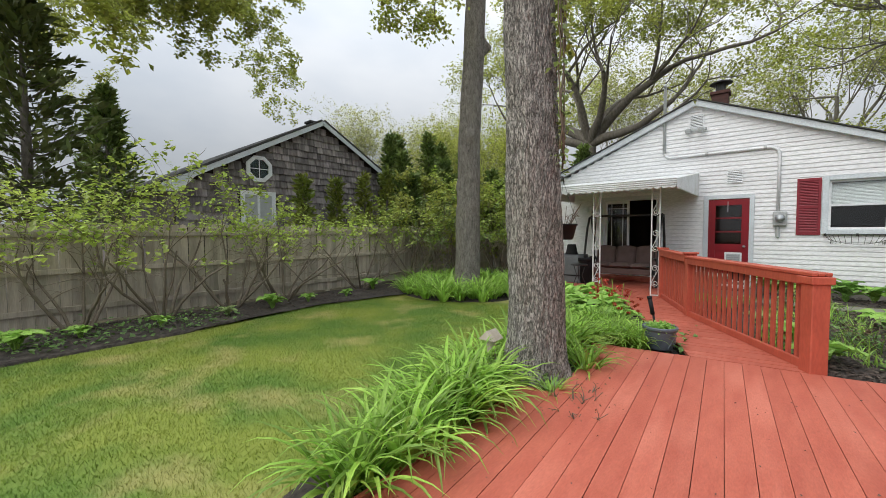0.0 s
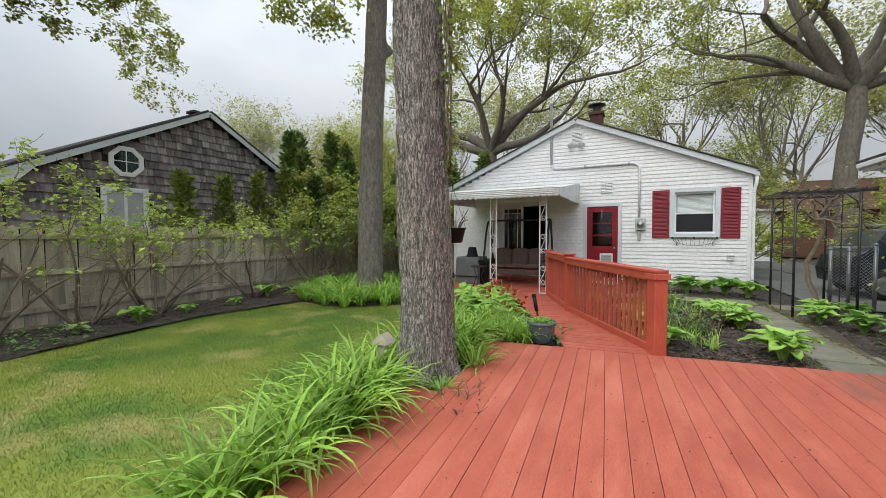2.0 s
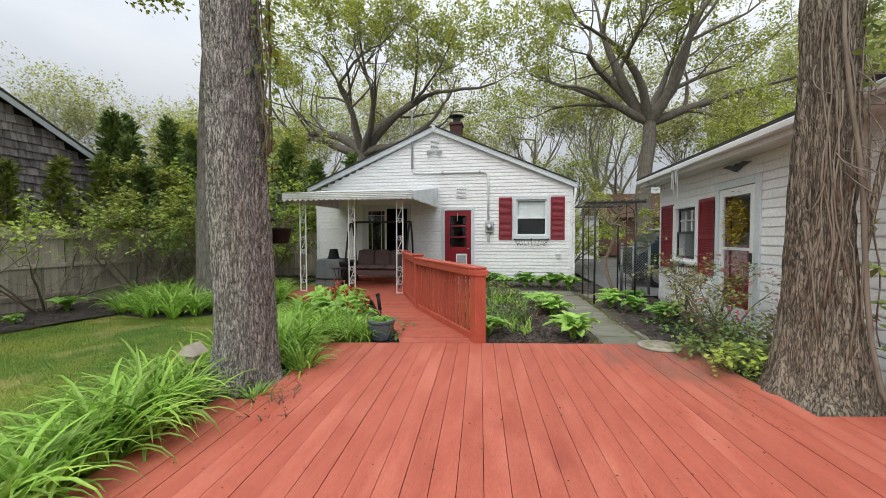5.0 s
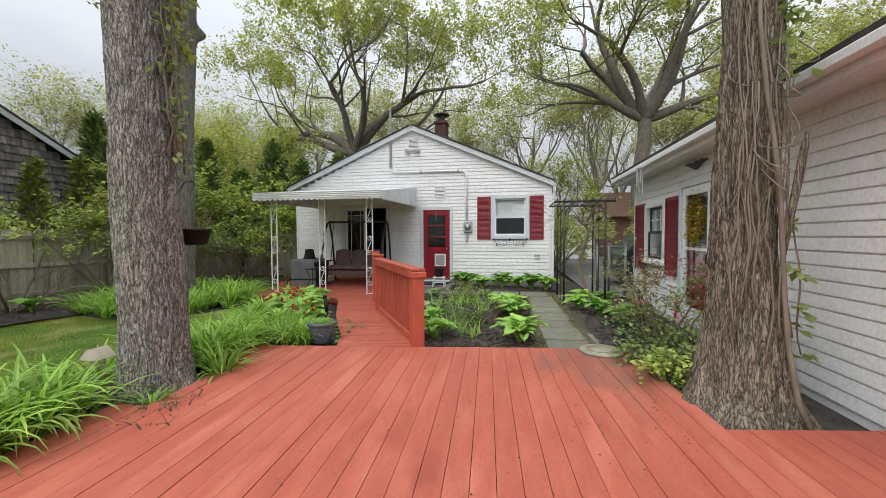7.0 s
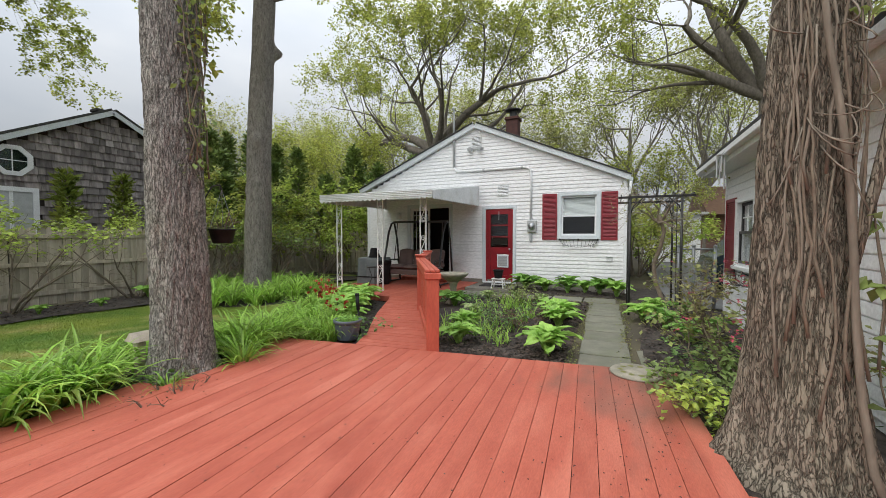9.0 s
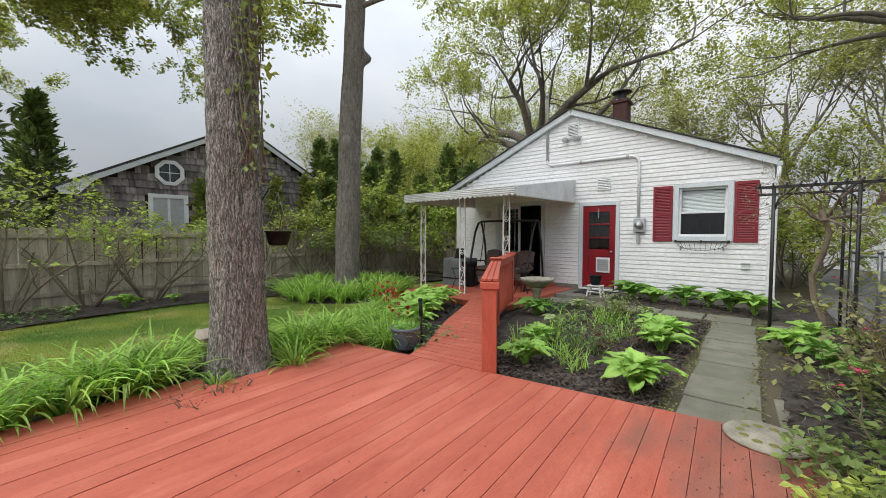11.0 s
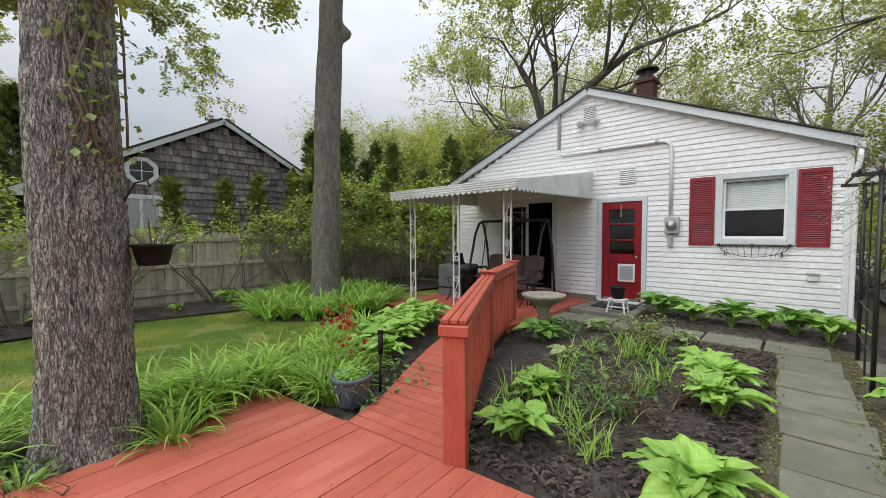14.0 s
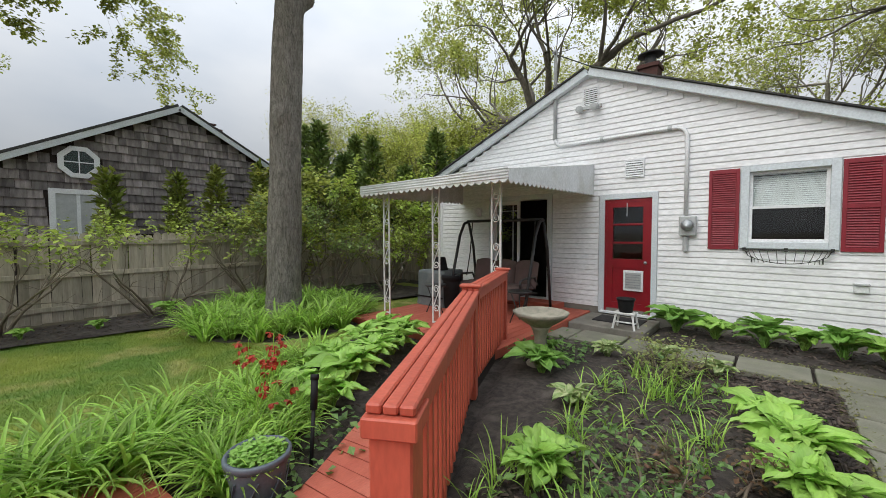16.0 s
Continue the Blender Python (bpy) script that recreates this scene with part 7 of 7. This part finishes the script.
# ---- chain-link fence ----
FY_ = 9.62
cl = thing("chain_link_fence", (4.75, FY_, GROUND), "galvanised chain-link fence with pipe posts beside the garage", "fence")
for x in (4.46, 4.72, 5.08):
    part("post", Shape().tube([(x, FY_, GROUND), (x, FY_, 1.12)], 0.03, 10), STEEL, cl, smooth=True)
    part("post_cap", Shape().lathe([(0.036, 0), (0.036, 0.03), (0.0, 0.06)], 10, (x, FY_, 1.12)), STEEL, cl, smooth=True)
part("top_rail", Shape().tube([(4.46, FY_, 1.08), (5.08, FY_, 1.08)], 0.02, 8), STEEL, cl, smooth=True)
s = Shape()
for k in range(-22, 24):
    for sg in (1, -1):
        xa = 4.46 + k * 0.062
        lo = [(4.46 - xa) * sg, (5.08 - xa) * sg]
        h0, h1 = max(0.0, min(lo)), min(1.15, max(lo))
        if h1 - h0 > 0.05:
            s.tube([(xa + sg * h0, FY_ + 0.004 * sg, GROUND + h0), (xa + sg * h1, FY_ + 0.004 * sg, GROUND + h1)], 0.003, 3, cap=False)
tagged(part("wire_mesh", s, STEEL, cl), "", "", "", "stuff")

# ---- parked car ----
def car(x, y, rot):
    t = thing("car", (0, 0, 0), "dark blue parked estate car on the driveway", "car")
    prof = [(-2.2, 0.3), (-2.25, 0.62), (-2.15, 0.95), (-1.95, 1.05), (-1.55, 1.52), (-0.9, 1.62), (0.2, 1.60), (0.85, 1.15), (1.05, 1.02), (1.9, 0.9), (2.2, 0.68), (2.22, 0.32)]
    s = Shape()
    m = len(prof)
    secs = ((-0.86, 0.90), (-0.80, 1.0), (0.80, 1.0), (0.86, 0.90))
    vs = []
    for yy, k_ in secs:
        for px, pz in prof:
            tuck = 0.80 if pz > 1.1 else 1.0
            vs.append((px * (0.97 + 0.03 * k_), yy * tuck, 0.3 + (pz - 0.3) * (0.985 if k_ < 1 else 1.0)))
    fs = [(j * m + i, j * m + (i + 1) % m, (j + 1) * m + (i + 1) % m, (j + 1) * m + i) for j in range(3) for i in range(m)]
    fs += [tuple(range(m))[::-1], tuple(range(3 * m, 4 * m))]
    part("body", s.add(vs, fs), CARPAINT, t)
    for sy in (-1, 1):
        for x0, x1 in ((-1.35, -0.55), (-0.48, 0.28)):
            part("side_window", Shape().box(x0, x1, sy * 0.70 - 0.004, sy * 0.70 + 0.004, 1.10, 1.48, 0, pose(0, 0, 0)), DARKROOM, t)
        for wx in (-1.60, 1.45):
            w = part("wheel", Shape().lathe([(0.0, -0.1), (0.27, -0.1), (0.325, -0.07), (0.325, 0.07), (0.27, 0.1), (0.0, 0.1)], 22, (0, 0, 0), False, pose(wx, sy * 0.80, 0.325, 90)), TYRE, t, smooth=True)
            part("rim", Shape().lathe([(0.0, -0.115), (0.2, -0.11), (0.215, -0.09), (0.215, 0.09), (0.2, 0.11), (0, 0.115)], 16, (0, 0, 0), False, pose(wx, sy * 0.80, 0.325, 90)), STEEL, w, "grey alloy rim")
        part("headlight", Shape().box(2.08, 2.2, sy * 0.55 - 0.16, sy * 0.55 + 0.16, 0.62, 0.76, 0.02), METER, t)
    # opaque screen: the sky's reflection is only its painted grey
    part("windscreen", Shape().box(-0.01, 0.01, -0.60, 0.60, -0.30, 0.30, 0, pose(0.54, 0, 1.37, 0, -55)), METER, t, "windscreen in flat grey standing for reflected sky")
    part("roof_rail", Shape().tube([(-1.4, 0.6, 1.66), (0.0, 0.6, 1.66)], 0.02, 6), STEEL, t)
    t.matrix_basis = pose(x, y, GROUND - 0.02, 0, 0, rot)
car(7.55, 12.2, 0)

# wreath on the storm door, wind chime, wind-bare twigs
wr = thing("door_wreath", (GX - 0.02, 6.2, 1.55), "yellow and orange leafy wreath on the storm door", "wreath")
s = Shape()
for k in range(700):
    a, q = r2.uniform(0, 6.283), r2.gauss(0.2, 0.055)
    leaf_quad(s, V((GX - 0.05 + r2.gauss(0, 0.02), 6.2 + q * math.cos(a), 1.55 + 1.35 * q * math.sin(a))), r2.uniform(0.03, 0.06), r2)
part("leaves", s, YELLOW, wr)
part("ring", Shape().tube([(GX - 0.035, 6.2 + 0.2 * math.cos(0.3927 * k), 1.55 + 0.27 * math.sin(0.3927 * k)) for k in range(17)], 0.012, 6), STEM, wr)
wc = thing("wind_chime", (GX - 0.42, 7.2, 2.3), "white tubular wind chime hanging from the garage gutter", "wind chime")
part("disc", Shape().lathe([(0.06, 0), (0.06, 0.015)], 12, (GX - 0.50, 7.2, 2.50)), METER, wc)
for k in range(4):
    a = 1.571 * k
    part("tube", Shape().tube([(GX - 0.50 + 0.045 * math.cos(a), 7.2 + 0.045 * math.sin(a), 2.49), (GX - 0.50 + 0.045 * math.cos(a), 7.2 + 0.045 * math.sin(a), 2.02 + 0.08 * k)], 0.011, 6), METER, wc)
part("string", Shape().tube([(GX - 0.50, 7.2, 2.51), (GX - 0.455, 7.2, 2.56)], 0.003, 4), METER, wc)

# little stump lantern beside the oak
ln = thing("garden_lantern", (-1.12, 2.75, GROUND), "small weathered wooden birdhouse post beside the oak", "birdhouse")
part("post", Shape().box(-1.16, -1.08, 2.71, 2.79, GROUND, 0.28, 0.006), FENCE, ln)
part("roof", Shape().prism([(-1.21, 0.28), (-1.03, 0.28), (-1.12, 0.37)], 2.66, 2.84, "y"), FENCE, ln)
# dead twigs and sprigs in the board gaps
for i, (x, y) in enumerate([(-0.1, 2.4), (-0.22, 2.62)]):
    shrub((x, y), 0.22, 0.5, 180 + i, BROWNLEAF, "small dry reddish weed growing between deck boards", "dry_weed", 5, 4, 0.02, "weed", 1, 0.2)

def deck_litter():
    """Crumbs of dry leaf and bark on the boards."""
    r, s = random.Random(61), Shape()
    for k in range(420):
        x, y = r.uniform(-0.3, 3.7), r.uniform(-1.0, 4.3)
        if r.random() < 0.35:
            x, y = 3.7 - abs(r.gauss(0, 0.35)), r.uniform(2.6, 4.6)
        l, w = r.uniform(0.004, 0.012), r.uniform(0.002, 0.006)
        s.add([(-l, 0, 0), (0, -w, 0.001), (l, 0, 0), (0, w, 0.004)], [(0, 1, 2, 3)], pose(x, y, 0.0045, r.uniform(-10, 10), r.uniform(-10, 10), r.uniform(0, 360)))
    tagged(part("leaf_litter", s, CHIP), "crumbs of dry leaf and bark on the red boards", "litter", "", "stuff")
deck_litter()

# utility wire to the mast
tagged(part("power_cable", Shape().tube([(-1.13, HY - 0.1, 5.05), (-0.2, 20, 6.2), (1.2, 34, 9.5)], 0.012, 5), IRONBLACK), "black power cable running from the mast", "cable")

# ---- boards of deck, ramp and porch (many alike pieces, last) ----
def deck_boards():
    r = random.Random(21)
    k = 0
    x = -0.98
    while x < 8.5:
        xc = x + BW / 2
        def at(y, side):
            return x + side * BW + DX * (y - 2.9)
        y1 = far_edge(xc + DX * 1.4) - 0.01
        y0 = -4.9
        runs = [(y0, y1)]
        lx = at(2.9, 0.5)
        if lx < -0.33:
            runs = [(y0, 2.52), (3.42, y1)]
        if lx < -0.62:
            runs = [(3.46, y1)]
        if lx < -0.9:
            runs = []
        for a, b in runs:
            cuts = [a, b]
            if b - a > 3:
                cuts = [a, a + 1.6 + (k % 3) * 0.45, b]
            for c, d in zip(cuts, cuts[1:]):
                d2 = d - (0.004 if d != b else 0)
                part("deck_board", board_mesh([(at(c, 0), c), (at(c, 1), c), (at(d2, 1), d2 + (0.0 if d != b else 0.018)), (at(d2, 0), d2)], -0.034, r.uniform(-0.002, 0.002)), DECK, deck)
        k += 1
        x += BW + GAP
deck_boards()
part("deck_fascia", Shape().prism([(0.3, 4.345), (3.86, 4.84), (3.86, 4.87), (0.3, 4.375)], GROUND - 0.03, -0.01), DECK, deck)
part("deck_fascia", Shape().box(3.83, 3.87, 2.95, 4.86, GROUND - 0.03, -0.006), DECK, deck)
part("deck_fascia", Shape().box(-0.62, -0.585, -4.8, 2.5, GROUND - 0.04, -0.004), DECK, deck)
# ramp core with the same shade put into its near-black colour
ramp = structure("ramp", Shape().prism([ramp_line(0, k / 24) for k in range(25)] + [ramp_line(1, k / 24) for k in range(24, -1, -1)], GROUND - 0.06, -0.032), GAP_SHADE,
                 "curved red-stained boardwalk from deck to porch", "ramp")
NRB = 27
for k in range(NRB):
    a, b = k / NRB + 0.0012, (k + 1) / NRB - 0.0012
    part("ramp_board", board_mesh([ramp_line(0, a), ramp_line(1, a), ramp_line(1, b), ramp_line(0, b)], -0.032, 0.001 * (k % 3)), DECK, ramp)
for k in range(22):
    x = -3.45 + k * 0.1395
    part("porch_board", Shape().box(x, x + 0.132, 7.775, HY - 0.036, -0.03, 0.0), DECK, porch)

# ---- cedar shingles of the neighbour's gable ----
def shingles():
    r = random.Random(33)
    widths = (0.15, 0.20, 0.26, 0.32)
    meshes = [Shape().add([(0.0, -w / 2, 0), (0.0, w / 2, 0), (0.042, -w / 2, 0), (0.042, w / 2, 0), (0.006, -w / 2, 0.235), (0.006, w / 2, 0.235)],
              [(0, 2, 3, 1), (2, 4, 5, 3), (0, 4, 2), (1, 3, 5)]).mesh("shingle", SHINGLE) for w in widths]
    z = 1.5
    while z < NRIDGE - 0.12:
        half = min(NE, (NRIDGE - 0.09 - z - 0.16) / NSL)
        y = NYC - half
        while y < NYC + half - 0.1:
            i = r.randrange(4)
            w = widths[i]
            c = y + w / 2
            in_oct = math.hypot(c - (NYC - 2.16), (z + 0.1 - 3.30)) < 0.36
            in_win = 4.35 < c < 5.4 and z < 2.55
            if not in_oct and not in_win:
                piece("shingle", meshes[i], nwall, pose(NX + 0.002, c, z + r.uniform(-0.012, 0.008)))
            y += w + 0.006
        z += 0.215
shingles()
